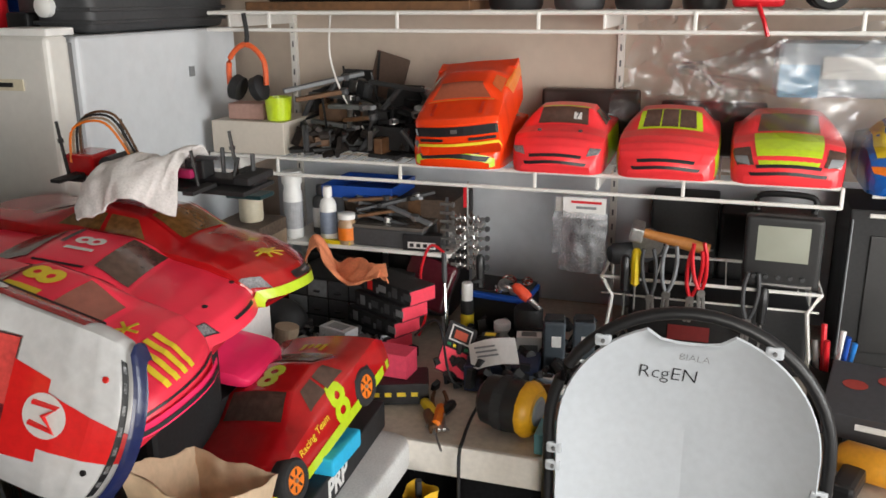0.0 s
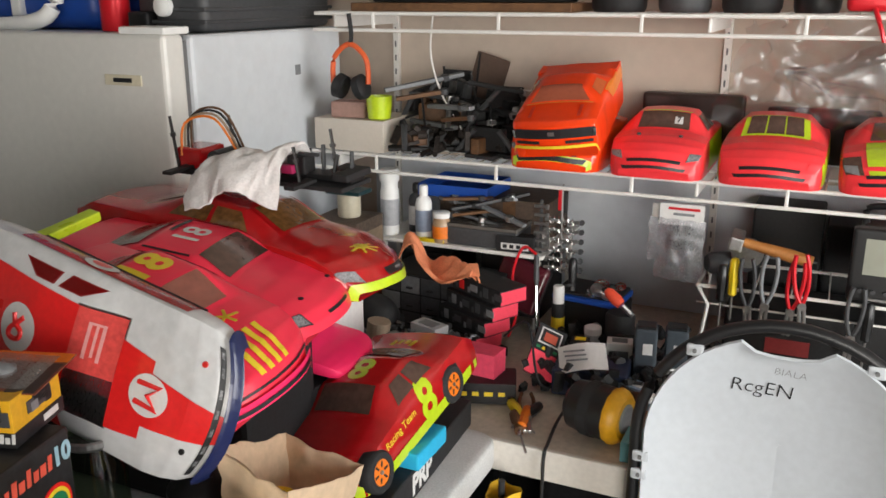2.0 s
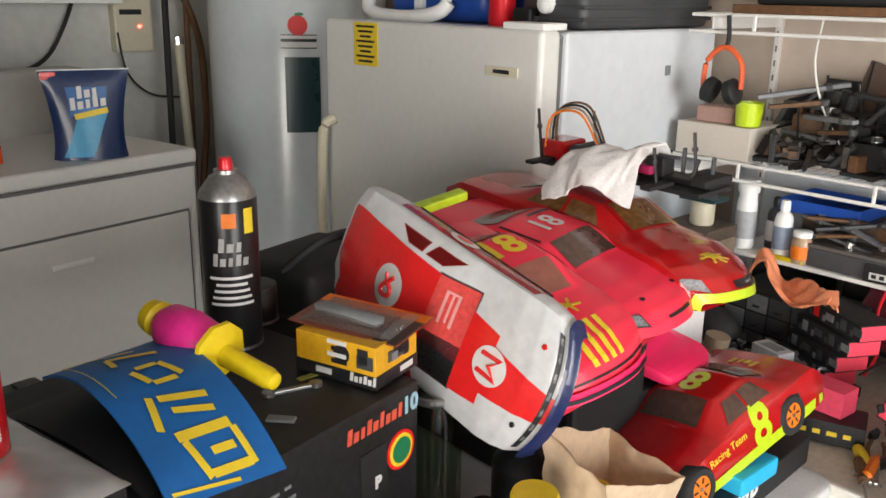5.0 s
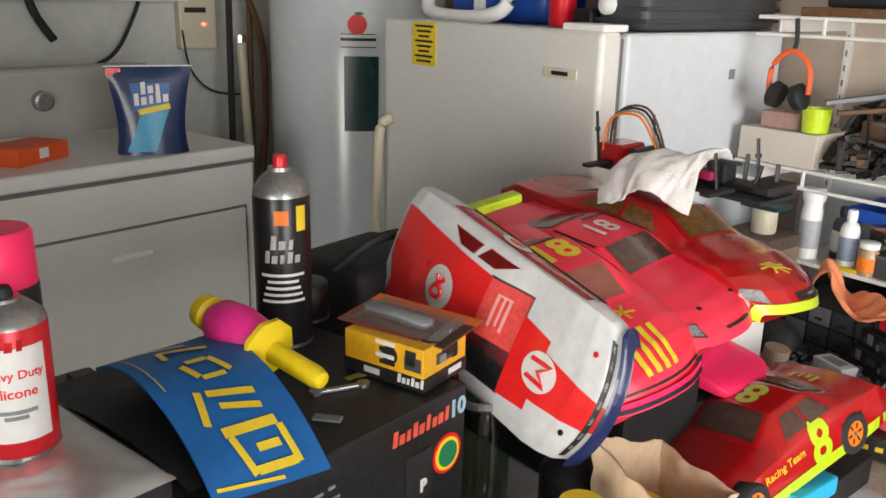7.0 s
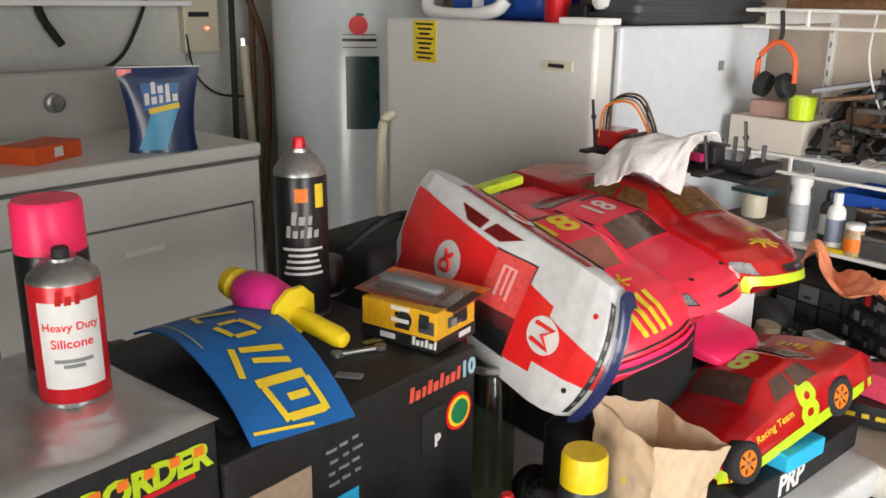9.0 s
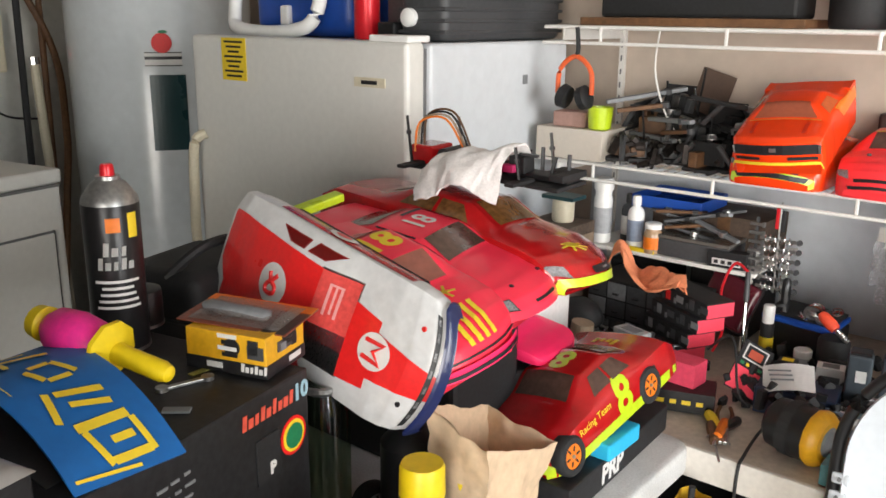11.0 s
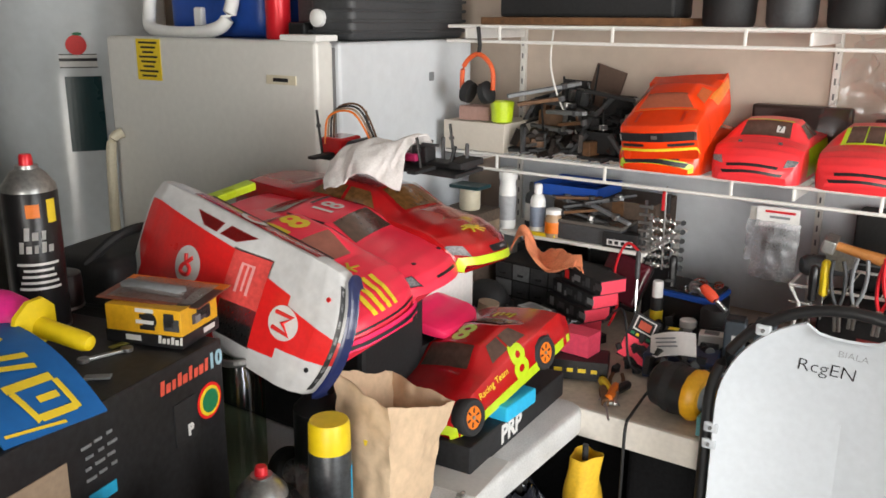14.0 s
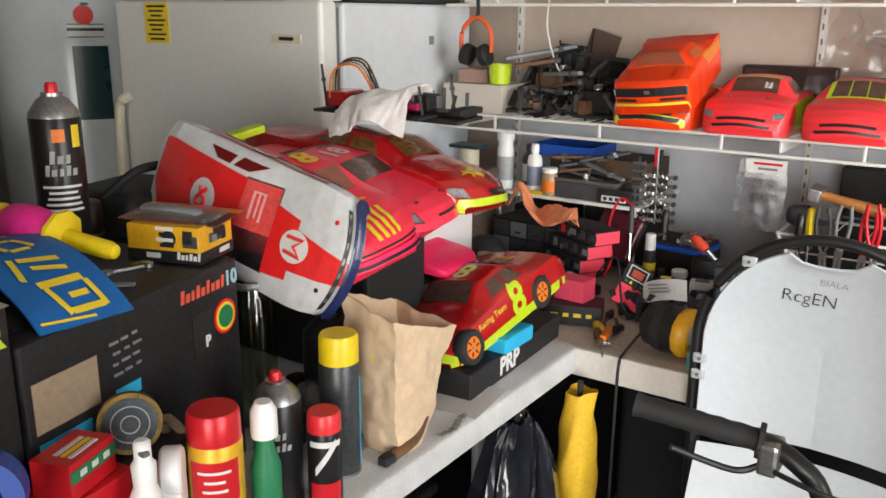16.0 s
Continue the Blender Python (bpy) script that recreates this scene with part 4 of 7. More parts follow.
# flat dark trays behind the bodies
for x, z in ((-0.285, 1.25), (-0.02, 1.23)):
    tr = thing("dark_tray", "dark brown plastic tray standing behind the car bodies", "tray", pose(x, 1.955, 1.113))
    part("panel", box(0, 0, (z - 1.113) / 2, 0.22, 0.03, z - 1.113, 0.008), mat("brown_black_plastic", (0.035, 0.02, 0.017), 0.35), tr)

# ---- white moulded seat in its black frame ----
seat = thing("seat_shell", "white moulded plastic seat shell with a black tube rim, handwriting", "seat", pose(-0.015, 1.165, 0.83))
R = 0.184


def arch(a):
    """The outline from the lower left over the top to the lower right; a from 0 to 1."""
    if a < 0.3:
        return Vector((-R, 0, -0.17 * (1 - a / 0.3)))
    if a > 0.7:
        return Vector((R, 0, -0.17 * (a - 0.7) / 0.3))
    t = math.pi * (1 - (a - 0.3) / 0.4)
    return Vector((R * math.cos(t), 0, R * math.sin(t)))


def panel(u, v):
    p = arch(u)
    notch = 0.026 * math.sqrt(max(0.0, 1 - ((u - 0.5) / 0.038) ** 2)) if abs(u - 0.5) < 0.038 else 0.0
    q = Vector((p.x, 0, p.z - notch * max(0.0, (v - 0.8) / 0.2)))
    c = Vector((0, 0, -0.17 if p.z <= -0.17 else min(p.z, 0.0)))
    out = q * v + Vector((c.x, 0, min(0.0, q.z))) * (1 - v)
    out.y = 0.035 * (1 - v ** 3) - 0.012 * v
    return out


part("panel", grid(panel, 72, 14, thick=0.004), SEATW, seat, "white scuffed panel", smooth=True)
part("rim", tube([arch(k / 60) * 1.065 + Vector((0, -0.004, 0.002)) for k in range(61)] + [Vector((0.194, 0, -0.6))], 0.0092, 10, curved=False), BLACK, seat, "black tube rim", smooth=True)
part("post", tube([(-0.189, -0.005, -0.17), (-0.184, 0, -0.82)], 0.012, 10, curved=False), BLACK, seat)
part("post", tube([(0.189, 0, -0.5), (0.186, 0, -0.82)], 0.012, 10, curved=False), BLACK, seat)
for px, pz in ((-0.186, -0.035), (-0.187, -0.065), (-0.12, 0.148), (0.11, 0.156), (0.187, -0.05)):
    t = part("tab", box(px, -0.012, pz, 0.024, 0.006, 0.018, 0.004), SEATW, seat)
    part("bolt", lathe([(0.003, 0), (0.003, 0.004)], 8, Matrix.Translation((px, -0.015, pz)) @ Euler((radians(90), 0, 0)).to_matrix().to_4x4()), SEAL, t)
for tx, size, x, z in (("BIALA", 0.0165, 0.006, 0.125), ("RcgEN", 0.031, -0.03, 0.094)):
    bm = words(tx, size, 0.0, 0.12, -0.0004)
    bmesh.ops.triangulate(bm, faces=bm.faces[:])
    for v in bm.verts:
        px, pz = v.co.x + x, v.co.y + z - 0.05 * v.co.x
        q = math.hypot(px, pz) / R
        v.co = Vector((px, 0.035 * (1 - q ** 3) - 0.012 * q - 0.0053, pz))
    part("handwriting", bm, BLACKD if size > 0.02 else SEAL, seat)
part("lower_panel", grid(lambda u, v: Vector((-0.17 + 0.34 * u, -0.04 - 0.10 * math.sin(math.pi * v * 0.5) + 0.03 * math.cos(math.pi * (u - 0.5)), -0.175 - 0.34 * v)), 24, 14, thick=0.004), SEATW, seat, smooth=True)
part("seat_front", box(0.02, -0.14, -0.56, 0.30, 0.05, 0.12, 0.02, seg=4), SEATW, seat, smooth=True)

hb = thing("handlebar", "black bicycle handlebar with a ribbed grip and brake lever", "handlebar", pose(0, 0, 0))
ga, gb, gc = Vector((-0.095, 0.575, 0.962)), Vector((0.03, 0.60, 0.946)), Vector((0.095, 0.593, 0.905))
part("bar", tube([gb - (gb - ga) * 0.3, gb, gb + Vector((0.035, -0.002, -0.012)), gc, gc + Vector((0.02, -0.03, -0.08)), gc + Vector((0.03, -0.02, -0.25)), gc + Vector((0.06, 0.15, -0.9))], 0.0105, 10), BLACK, hb, smooth=True)
gp = part("grip", tube([ga + (gb - ga) * k / 12 for k in range(13)], (0.0135, 0.0115, 0.0125, 0.0115, 0.0125, 0.0115, 0.0125, 0.0115, 0.0125, 0.0115, 0.0125, 0.0115, 0.0125), 12, curved=False), RUBBER, hb, "black rubber grip", smooth=True)
part("flange", tube([gb - (gb - ga) * 0.02, gb + (gb - ga) * 0.02], 0.019, 14, curved=False), RUBBER, hb)
part("lever", tube([gb + Vector((0.004, -0.01, -0.022)), gb + Vector((-0.02, -0.02, -0.03)), ga + Vector((0.05, -0.026, -0.024))], 0.0036, 8), BLACK, hb)
part("lever_clamp", box(gb.x + 0.012, gb.y - 0.002, gb.z - 0.012, 0.02, 0.034, 0.034, 0.004), STEEL, hb)
part("brake_cable", tube([gb + Vector((0.02, -0.02, -0.02)), gb + Vector((0.08, -0.03, -0.025)), gb + Vector((0.16, 0.02, -0.05)), gb + Vector((0.2, 0.1, -0.3))], 0.0028, 6), MATTE, hb)


# ---- spray cans ----
def spray_can(label, m, r, h, body, cap, band=None, capless=False, cap_at=0.80, lines=(), size=0.014, text_colour=None, face=-45, category="spray can"):
    c = thing("spray_can", label, category, m, "spray cans")
    part("can", lathe([(r * 0.94, 0), (r, 0.004), (r, h * cap_at), (r * 0.97, h * cap_at + 0.002)], 32), body, c, smooth=True)
    part("rim", lathe([(r * 1.02, 0), (r * 1.02, 0.004)], 32), STEEL, c)
    if capless:
        part("shoulder", lathe([(r * 1.0, h * 0.80), (r * 0.96, h * 0.83), (r * 0.62, h * 0.90), (r * 0.42, h * 0.92), (r * 0.42, h * 0.94)], 32), STEEL, c, "bare metal shoulder", smooth=True)
        nz = part("nozzle", lathe([(r * 0.26, h * 0.93), (r * 0.24, h * 0.985), (r * 0.2, h)], 14), cap, c, smooth=True)
    else:
        part("cap", lathe([(r * 0.98, h * cap_at), (r * 0.98, h * cap_at + 0.005), (r * 0.96, h * 0.975), (r * 0.88, h), (r * 0.5, h)], 32), cap, c, "plastic cap", smooth=True)
    if band:
        for z0, z1, a0, a1, mm in band:
            part("label_band", grid(lambda u, v: Vector((r * 1.012 * math.cos(radians(a0 + (a1 - a0) * u)), r * 1.012 * math.sin(radians(a0 + (a1 - a0) * u)), h * (z0 + (z1 - z0) * v))), 24, 2), mm, c)
    for text, z, sz, mm in lines:
        bm = words(text, sz, 0.0, bold=sz * 0.02)
        bmesh.ops.triangulate(bm, faces=bm.faces[:])
        bmesh.ops.subdivide_edges(bm, edges=[e for e in bm.edges if e.calc_length() > sz * 0.25], cuts=1)
        for v in bm.verts:
            a = radians(face) + v.co.x / r
            v.co = Vector((r * 1.022 * math.cos(a), r * 1.022 * math.sin(a), h * z + v.co.y))
        part("lettering", bm, mm, c)
    return c


def text_bars(c, r, h, z0, n, mm, face=-45, width=60, step=0.035):
    for k in range(n):
        w = width - 9 * ((k * 7) % 4)
        part("print_bar", grid(lambda u, v: Vector((r * 1.02 * math.cos(radians(face + w * (u - 0.5))), r * 1.02 * math.sin(radians(face + w * (u - 0.5))), h * (z0 - step * k) - 0.0035 * v)), 10, 1), mm, c)


EVO = pose(-0.632, 0.3675, 0.739, 0, 0, 12.1)   # its x=0 is the printed face, which looks towards +x
mg = spray_can("tall black carburettor cleaner can with a bare metal shoulder", pose(-0.897, 0.441, 1.0365), 0.034, 0.232, CANBLK, CANRED, capless=True,
               lines=(("#3", 0.565, 0.018, WHITED), ("#5", 0.49, 0.016, WHITED)), face=-28, band=((0.665, 0.74, -42, -14, ORANGE), (0.63, 0.76, 2, 24, DECALY)))
text_bars(mg, 0.034, 0.232, 0.41, 5, WHITED, -28, 90)
spray_can("small black can with a plain lid", pose(-0.95, 0.50, 1.0365), 0.03, 0.05, BLACK, BLACK)
SIL = pose(-0.597, 0.184, 0.739, 0, 0, 12.1)
cr = spray_can("red silicone spray can with a white label and no cap", pose(-0.701, 0.098, 1.0905), 0.0305, 0.138, CANRED, MATTE, capless=True, band=((0.13, 0.70, -62, 40, WHITED),),
               lines=(("#3", 0.715, 0.0135, MRED), ("Heavy Duty", 0.54, 0.0100, MRED), ("Silicone", 0.43, 0.0115, MRED)), face=-11)
text_bars(cr, 0.0305, 0.138, 0.33, 2, GREY, -11, 60)
spray_can("black spray can with a bright pink cap", pose(-0.778, 0.109, 1.0905), 0.033, 0.165, CANBLK, PINK, cap_at=0.70)
spray_can("dark spray can with a yellow cap", pose(-0.523, 0.588, 0.7395), 0.028, 0.205, mat("slate_can_print", (0.07, 0.075, 0.08), 0.35, metal=0.3, vary=0.3, scale=40), YELLOW, band=((0.05, 0.7, 20, 50, CYAN),))
au = spray_can("red and yellow lubricant can with a red cap", pose(-0.508, 0.355, 0.7395), 0.0315, 0.19, mat("yellow_can_print", (0.8, 0.45, 0.02), 0.35, metal=0.2), CANRED, band=((0.45, 0.72, -100, 10, CANRED), (0.0, 0.12, -100, 10, BLUE)), lines=(("#4", 0.30, 0.022, MRED),), face=-45)
text_bars(au, 0.0315, 0.19, 0.66, 3, WHITED, -45, 70, 0.06)
spray_can("black carburettor cleaner can with a red nozzle and bare shoulder", pose(-0.537, 0.482, 0.7395), 0.0315, 0.183, CANBLK, CANRED, capless=True, lines=(("#3", 0.58, 0.015, WHITED), ("#5", 0.49, 0.013, WHITED)), face=-45)
sm = spray_can("small black and white can with a red cap", pose(-0.482, 0.510, 0.7395), 0.0225, 0.133, CANBLK, mat("bright_red_cap", (0.8, 0.03, 0.04), 0.35), band=((0.05, 0.3, -100, 10, CANRED), (0.68, 0.74, -100, 10, WHITED)))
part("flash", grid(lambda u, v: Vector((0.0231 * math.cos(radians(-80 + 70 * u)), 0.0231 * math.sin(radians(-80 + 70 * u)), 0.05 + 0.04 * u + 0.012 * v)), 8, 2), WHITED, sm)

gb_ = thing("bottle", "white bottle with a green label", "bottle", pose(-0.487, 0.412, 0.7395), "bottles")
part("body", lathe([(0.016, 0), (0.018, 0.005), (0.018, 0.10), (0.011, 0.125), (0.011, 0.14)], 24), GREENL, gb_, smooth=True)
part("cap", lathe([(0.016, 0.138), (0.0165, 0.145), (0.016, 0.17), (0.01, 0.182)], 20), WHITEP, gb_, smooth=True)
wb = thing("bottle", "white pump spray bottle", "bottle", pose(-0.497, 0.252, 0.7395), "bottles")
part("body", lathe([(0.02, 0), (0.022, 0.005), (0.022, 0.12), (0.012, 0.145)], 24), WHITEP, wb, smooth=True)
part("pump", lathe([(0.012, 0.145), (0.013, 0.17), (0.009, 0.176), (0.009, 0.195), (0.006, 0.198)], 18), WHITEP, wb, smooth=True)
part("spout", box(0.008, -0.004, 0.186, 0.01, 0.008, 0.005, 0.001), SEAL, wb)
wd = thing("dispenser", "white rounded dispenser with a dark round hole", "dispenser", pose(-0.515, 0.30, 0.7395, 0, 0, -45))
part("body", moved(lathe([(0.024, -0.012), (0.027, -0.009), (0.027, 0.009), (0.024, 0.012)], 28), Matrix.Translation((0, 0, 0.135)) @ Euler((radians(90), 0, 0)).to_matrix().to_4x4()), WHITEP, wd, smooth=True)
part("base", box(0, 0, 0.06, 0.054, 0.024, 0.12, 0.006), WHITEP, wd)
part("hole", lathe([(0.007, 0), (0.007, 0.002)], 16, Matrix.Translation((0, -0.0125, 0.14)) @ Euler((radians(90), 0, 0)).to_matrix().to_4x4()), MATTE, wd)

# ---- black printed box with things on it ----
evo = thing("printed_box", "large black printed cardboard box with bright lettering", "box", EVO)
part("carton", box(-0.165, 0, 0.148, 0.33, 0.367, 0.296, 0.003), BCARD, evo)
ey = lambda s: s - 0.1835
part("lettering", moved(words("#9", 0.0185), face_to((0.0008, ey(0.292), 0.270), (0, 1, 0), (0, 0, 1))), mat("coral_print", (0.75, 0.1, 0.06), 0.45), evo)
part("lettering", moved(words("10", 0.028, bold=0.001), face_to((0.0008, ey(0.352), 0.272), (0, 1, 0), (0, 0, 1))), mat("pale_blue_print", (0.35, 0.55, 0.65), 0.45), evo)
for z0, z1, s0, s1, mm in ((0.195, 0.252, 0.01, 0.10, CARD), (0.07, 0.155, 0.01, 0.10, CARD), (0.168, 0.183, 0.012, 0.085, CYAN), (0.184, 0.199, 0.125, 0.165, CYAN)):
    part("print_patch", box(0.0006, ey((s0 + s1) / 2), (z0 + z1) / 2, 0.0012, s1 - s0, z1 - z0), mm, evo)
for k in range(4):
    for j in range(3):
        part("print_bar", box(0.0006, ey(0.128 + 0.017 * j + 0.003 * (k % 2)), 0.256 - 0.013 * k + 0.0012 * j, 0.0012, 0.014 - 0.003 * ((k + j) % 3), 0.0034), GREY, evo)
        part("print_bar", box(0.0006, ey(0.122 + 0.018 * j + 0.004 * (k % 2)), 0.168 - 0.012 * k + 0.0012 * j, 0.0012, 0.015 - 0.004 * ((k + j) % 3), 0.0034), GREY, evo)
part("icon", box(0.001, ey(0.288), 0.215, 0.002, 0.042, 0.056, 0.0005), MATTE, evo)
part("icon_mark", moved(words("P", 0.02, bold=0.001), face_to((0.0024, ey(0.294), 0.200), (0, 1, 0), (0, 0, 1))), WHITED, evo)
for k, (rr, mm) in enumerate(((0.024, MRED), (0.020, DECALY), (0.0155, GREENL))):
    part("ring_print", lathe([(rr, 0), (rr, 0.0008)], 28, Matrix.Translation((0.0004 + 0.0008 * k, ey(0.335), 0.222)) @ Euler((0, radians(90), 0)).to_matrix().to_4x4()), mm, evo)
bd = thing("printed_box", "silver-topped black box with lime and orange lettering", "box", SIL)
part("carton", box(-0.13, -0.2, 0.173, 0.26, 0.40, 0.346, 0.003), BCARD, bd)
def foil(u, v):
    edge = min(u, 1 - u, v, 1 - v) * 12
    n = noise.noise(Vector((u * 3, v * 6, 2.0))) * 0.006 + abs(noise.noise(Vector((u * 9, v * 20, 5.0)))) * 0.004
    return Vector((-0.262 + 0.265 * u, -0.402 + 0.404 * v, 0.3475 + min(1.0, edge) * (0.004 + n) - 0.005 * max(0.0, 1 - edge * 4)))


part("foil_top", grid(foil, 40, 60, thick=0.0008), SILVER, bd, "crinkled silver foil", smooth=True)
part("lettering", moved(words("BORDER", 0.031, bold=0.0016), face_to((0.0008, -0.068, 0.312), (0, 1, 0), (0, 0, 1))), LIME, bd)
part("lettering", moved(words("SOUTH", 0.028, bold=0.0014), face_to((0.0008, -0.205, 0.310), (0, 1, 0), (0, 0, 1))), LIME, bd)
part("print_bar", box(0.0006, -0.05, 0.298, 0.0012, 0.05, 0.005), CANRED, bd)
for k in range(5):
    part("orange_print", box(0.0010, -0.116 + 0.024 * k, 0.319, 0.0018, 0.010, 0.009, 0.0004), ORANGE, bd)

cs = thing("small_carton", "yellow and black motor carton with printed pictures", "carton", pose(-0.675, 0.49, 1.0365, 0, 0, 18))
part("carton", box(-0.055, 0.042, 0.025, 0.11, 0.084, 0.05, 0.001), mat("yellow_orange_card", (0.8, 0.42, 0.015), 0.45), cs)
part("black_base", box(-0.055, 0.042, 0.008, 0.1115, 0.0855, 0.016), BCARD, cs)
for y, z, sy, sz, mm in ((0.045, 0.031, 0.042, 0.013, DGREY), (0.048, 0.037, 0.026, 0.016, MATTE), (0.036, 0.029, 0.012, 0.010, GREY), (0.060, 0.032, 0.010, 0.018, BCARD)):
    part("picture", box(0.0006 + 0.0003 * (mm is GREY), y, z, 0.0012, sy, sz, 0.0005), mm, cs)
for x, z, sx, sz, mm in ((-0.014, 0.030, 0.022, 0.016, DGREY), (-0.017, 0.036, 0.014, 0.018, MATTE)):
    part("picture", box(x, -0.0006, z, sx, 0.0012, sz, 0.0005), mm, cs)
for k in range(4):
    part("print_bar", box(-0.052 + 0.003 * (k % 2), -0.0006, 0.046 - 0.0075 * k, 0.026 - 0.005 * (k % 2), 0.0012, 0.005), (WHITED, BCARD)[k % 2], cs)
part("roundel", lathe([(0.011, 0), (0.011, 0.0008)], 20, Matrix.Translation((-0.046, 0.0, 0.033)) @ Euler((radians(90), 0, 0)).to_matrix().to_4x4()), BCARD, cs)
part("lettering", moved(words("#6", 0.011), face_to((-0.016, -0.0016, 0.009), (1, 0, 0), (0, 0, 1))), WHITED, cs)
part("print_bar", box(-0.07, -0.0016, 0.009, 0.022, 0.0006, 0.007), WHITED, cs)
part("print_bar", box(0.0016, 0.06, 0.009, 0.0006, 0.026, 0.007), WHITED, cs)
bl = thing("blister_card", "brown and orange blister card with a bead chain and grey tool", "packet", pose(-0.752, 0.528, 1.0885, 2.5, 2, 22))
part("card", box(0, 0, 0.0006, 0.145, 0.09, 0.0012), mat("rust_print", (0.28, 0.07, 0.035), 0.35, vary=0.4, scale=40), bl)
part("orange_strip", box(0.0, 0.034, 0.0014, 0.144, 0.02, 0.0006), ORANGE, bl)
part("dark_strip", box(0.055, -0.012, 0.0014, 0.03, 0.064, 0.0006), mat("dark_brown_print", (0.04, 0.025, 0.02), 0.35), bl)
for k in range(5):
    part("print_bar", box(0.052, -0.034 + 0.011 * k, 0.0019, 0.005, 0.007, 0.0006), GREY, bl)
part("tool", moved(tube([(-0.06, 0.0, 0), (-0.052, 0.0, 0), (0.03, -0.006, 0), (0.036, -0.006, 0)], (0.004, 0.0105, 0.0105, 0.004), 14, curved=False), Matrix.Translation((0, -0.004, 0.007)) @ Matrix.Diagonal((1, 1.2, 0.6, 1))), GREY, bl, "grey plastic tool", smooth=True)
bm = bmesh.new()
for k in range(26):
    a = 2 * math.pi * k / 26
    bmesh.ops.create_icosphere(bm, subdivisions=1, radius=0.0016, matrix=Matrix.Translation((0.012 + 0.045 * math.cos(a), -0.008 + 0.026 * math.sin(a), 0.004)))
part("bead_chain", bm, CHROME, bl)
part("blister", grid(lambda u, v: Vector((-0.06 + 0.12 * u, -0.04 + 0.075 * v, 0.003 + 0.007 * (math.sin(math.pi * u) * math.sin(math.pi * v)) ** 0.3)), 10, 10), LEXAN, bl)

ar = thing("tool_case", "dark plastic case under the blue board", "case", EVO @ pose(-0.15, -0.08, 0.2965))
part("shell", grid(lambda u, v: Vector((-0.13 + 0.24 * u, -0.07 + 0.15 * v, 0.014 * math.sin(math.pi * u) ** 0.6)), 12, 6, thick=0.003), MATTE, ar, smooth=True)
part("latch", box(0.112, 0.0, 0.006, 0.01, 0.03, 0.012, 0.002), DGREY, ar)
sg = thing("blue_board", "curved blue foam board with yellow cut-out lettering", "board", pose(0, 0, 0))
BL_, BR_, FR_, FL_ = Vector((-0.857, 0.202, 1.074)), Vector((-0.875, 0.325, 1.074)), Vector((-0.603, 0.332, 1.036)), Vector((-0.607, 0.222, 1.036))


def board(u, v, lift=0.0):
    p = (BL_ * (1 - v) + BR_ * v) * (1 - u) + (FL_ * (1 - v) + FR_ * v) * u
    return p + Vector((0.02 * u * (1 - u), 0, 0.17 * u * (1 - u) + lift))


part("board", grid(lambda u, v: board(u, v), 16, 6, thick=0.003), BOARD, sg, smooth=True)
for s0, t0, s1, t1, w in ((0.08, 0.10, 0.20, 0.62, 0.02), (0.22, 0.35, 0.30, 0.72, 0.03), (0.22, 0.35, 0.33, 0.32, 0.03), (0.42, 0.36, 0.52, 0.42, 0.035), (0.40, 0.62, 0.52, 0.70, 0.035), (0.40, 0.42, 0.40, 0.60, 0.03), (0.53, 0.44, 0.53, 0.64, 0.03),
                         (0.62, 0.36, 0.66, 0.74, 0.035), (0.69, 0.40, 0.73, 0.72, 0.03), (0.60, 0.30, 0.76, 0.22, 0.035), (0.80, 0.30, 0.80, 0.76, 0.04), (0.82, 0.34, 0.96, 0.40, 0.035), (0.82, 0.76, 0.96, 0.78, 0.035), (0.95, 0.42, 0.95, 0.76, 0.03), (0.88, 0.5, 0.88, 0.7, 0.03), (0.97, 0.05, 0.99, 0.6, 0.012), (0.03, 0.08, 0.55, 0.10, 0.006)):
    def bar(p, q):
        du, dv = s1 - s0, t1 - t0
        n = math.hypot(du, dv * 0.7)
        return board(min(1, s0 + du * p - dv * 0.7 / n * w * 1.0 * (q - 0.5)), min(1, t0 + dv * p + du / n * w * 1.7 * (q - 0.5)), 0.0022)
    part("letter_stroke", grid(bar, 6, 2), DECALY, sg)

ty = thing("toy_blaster", "pink and yellow plastic water toy", "toy", frame_pose((-0.807, 0.342, 1.098), (0.83, 0.21, -0.13), (0, 0, 1)) @ Matrix.Scale(0.93, 4))
AX = Euler((0, radians(90), 0)).to_matrix().to_4x4()
part("grip", lathe([(0.008, -0.075), (0.02, -0.07), (0.022, -0.055), (0.012, -0.045)], 18, AX), YELLOW, ty, smooth=True)
part("barrel", lathe([(0.016, -0.05), (0.027, -0.035), (0.031, -0.005), (0.028, 0.025), (0.016, 0.045)], 24, AX), mat("fluorescent_pink_plastic", (0.92, 0.03, 0.3), 0.4), ty, smooth=True)
part("flange", lathe([(0.015, 0.035), (0.036, 0.044), (0.036, 0.05), (0.014, 0.058)], 9, AX), YELLOW, ty, smooth=True)
part("handle", lathe([(0.0135, 0.05), (0.0125, 0.07), (0.0125, 0.125), (0.0095, 0.135), (0.004, 0.138)], 18, AX), YELLOW, ty, smooth=True)

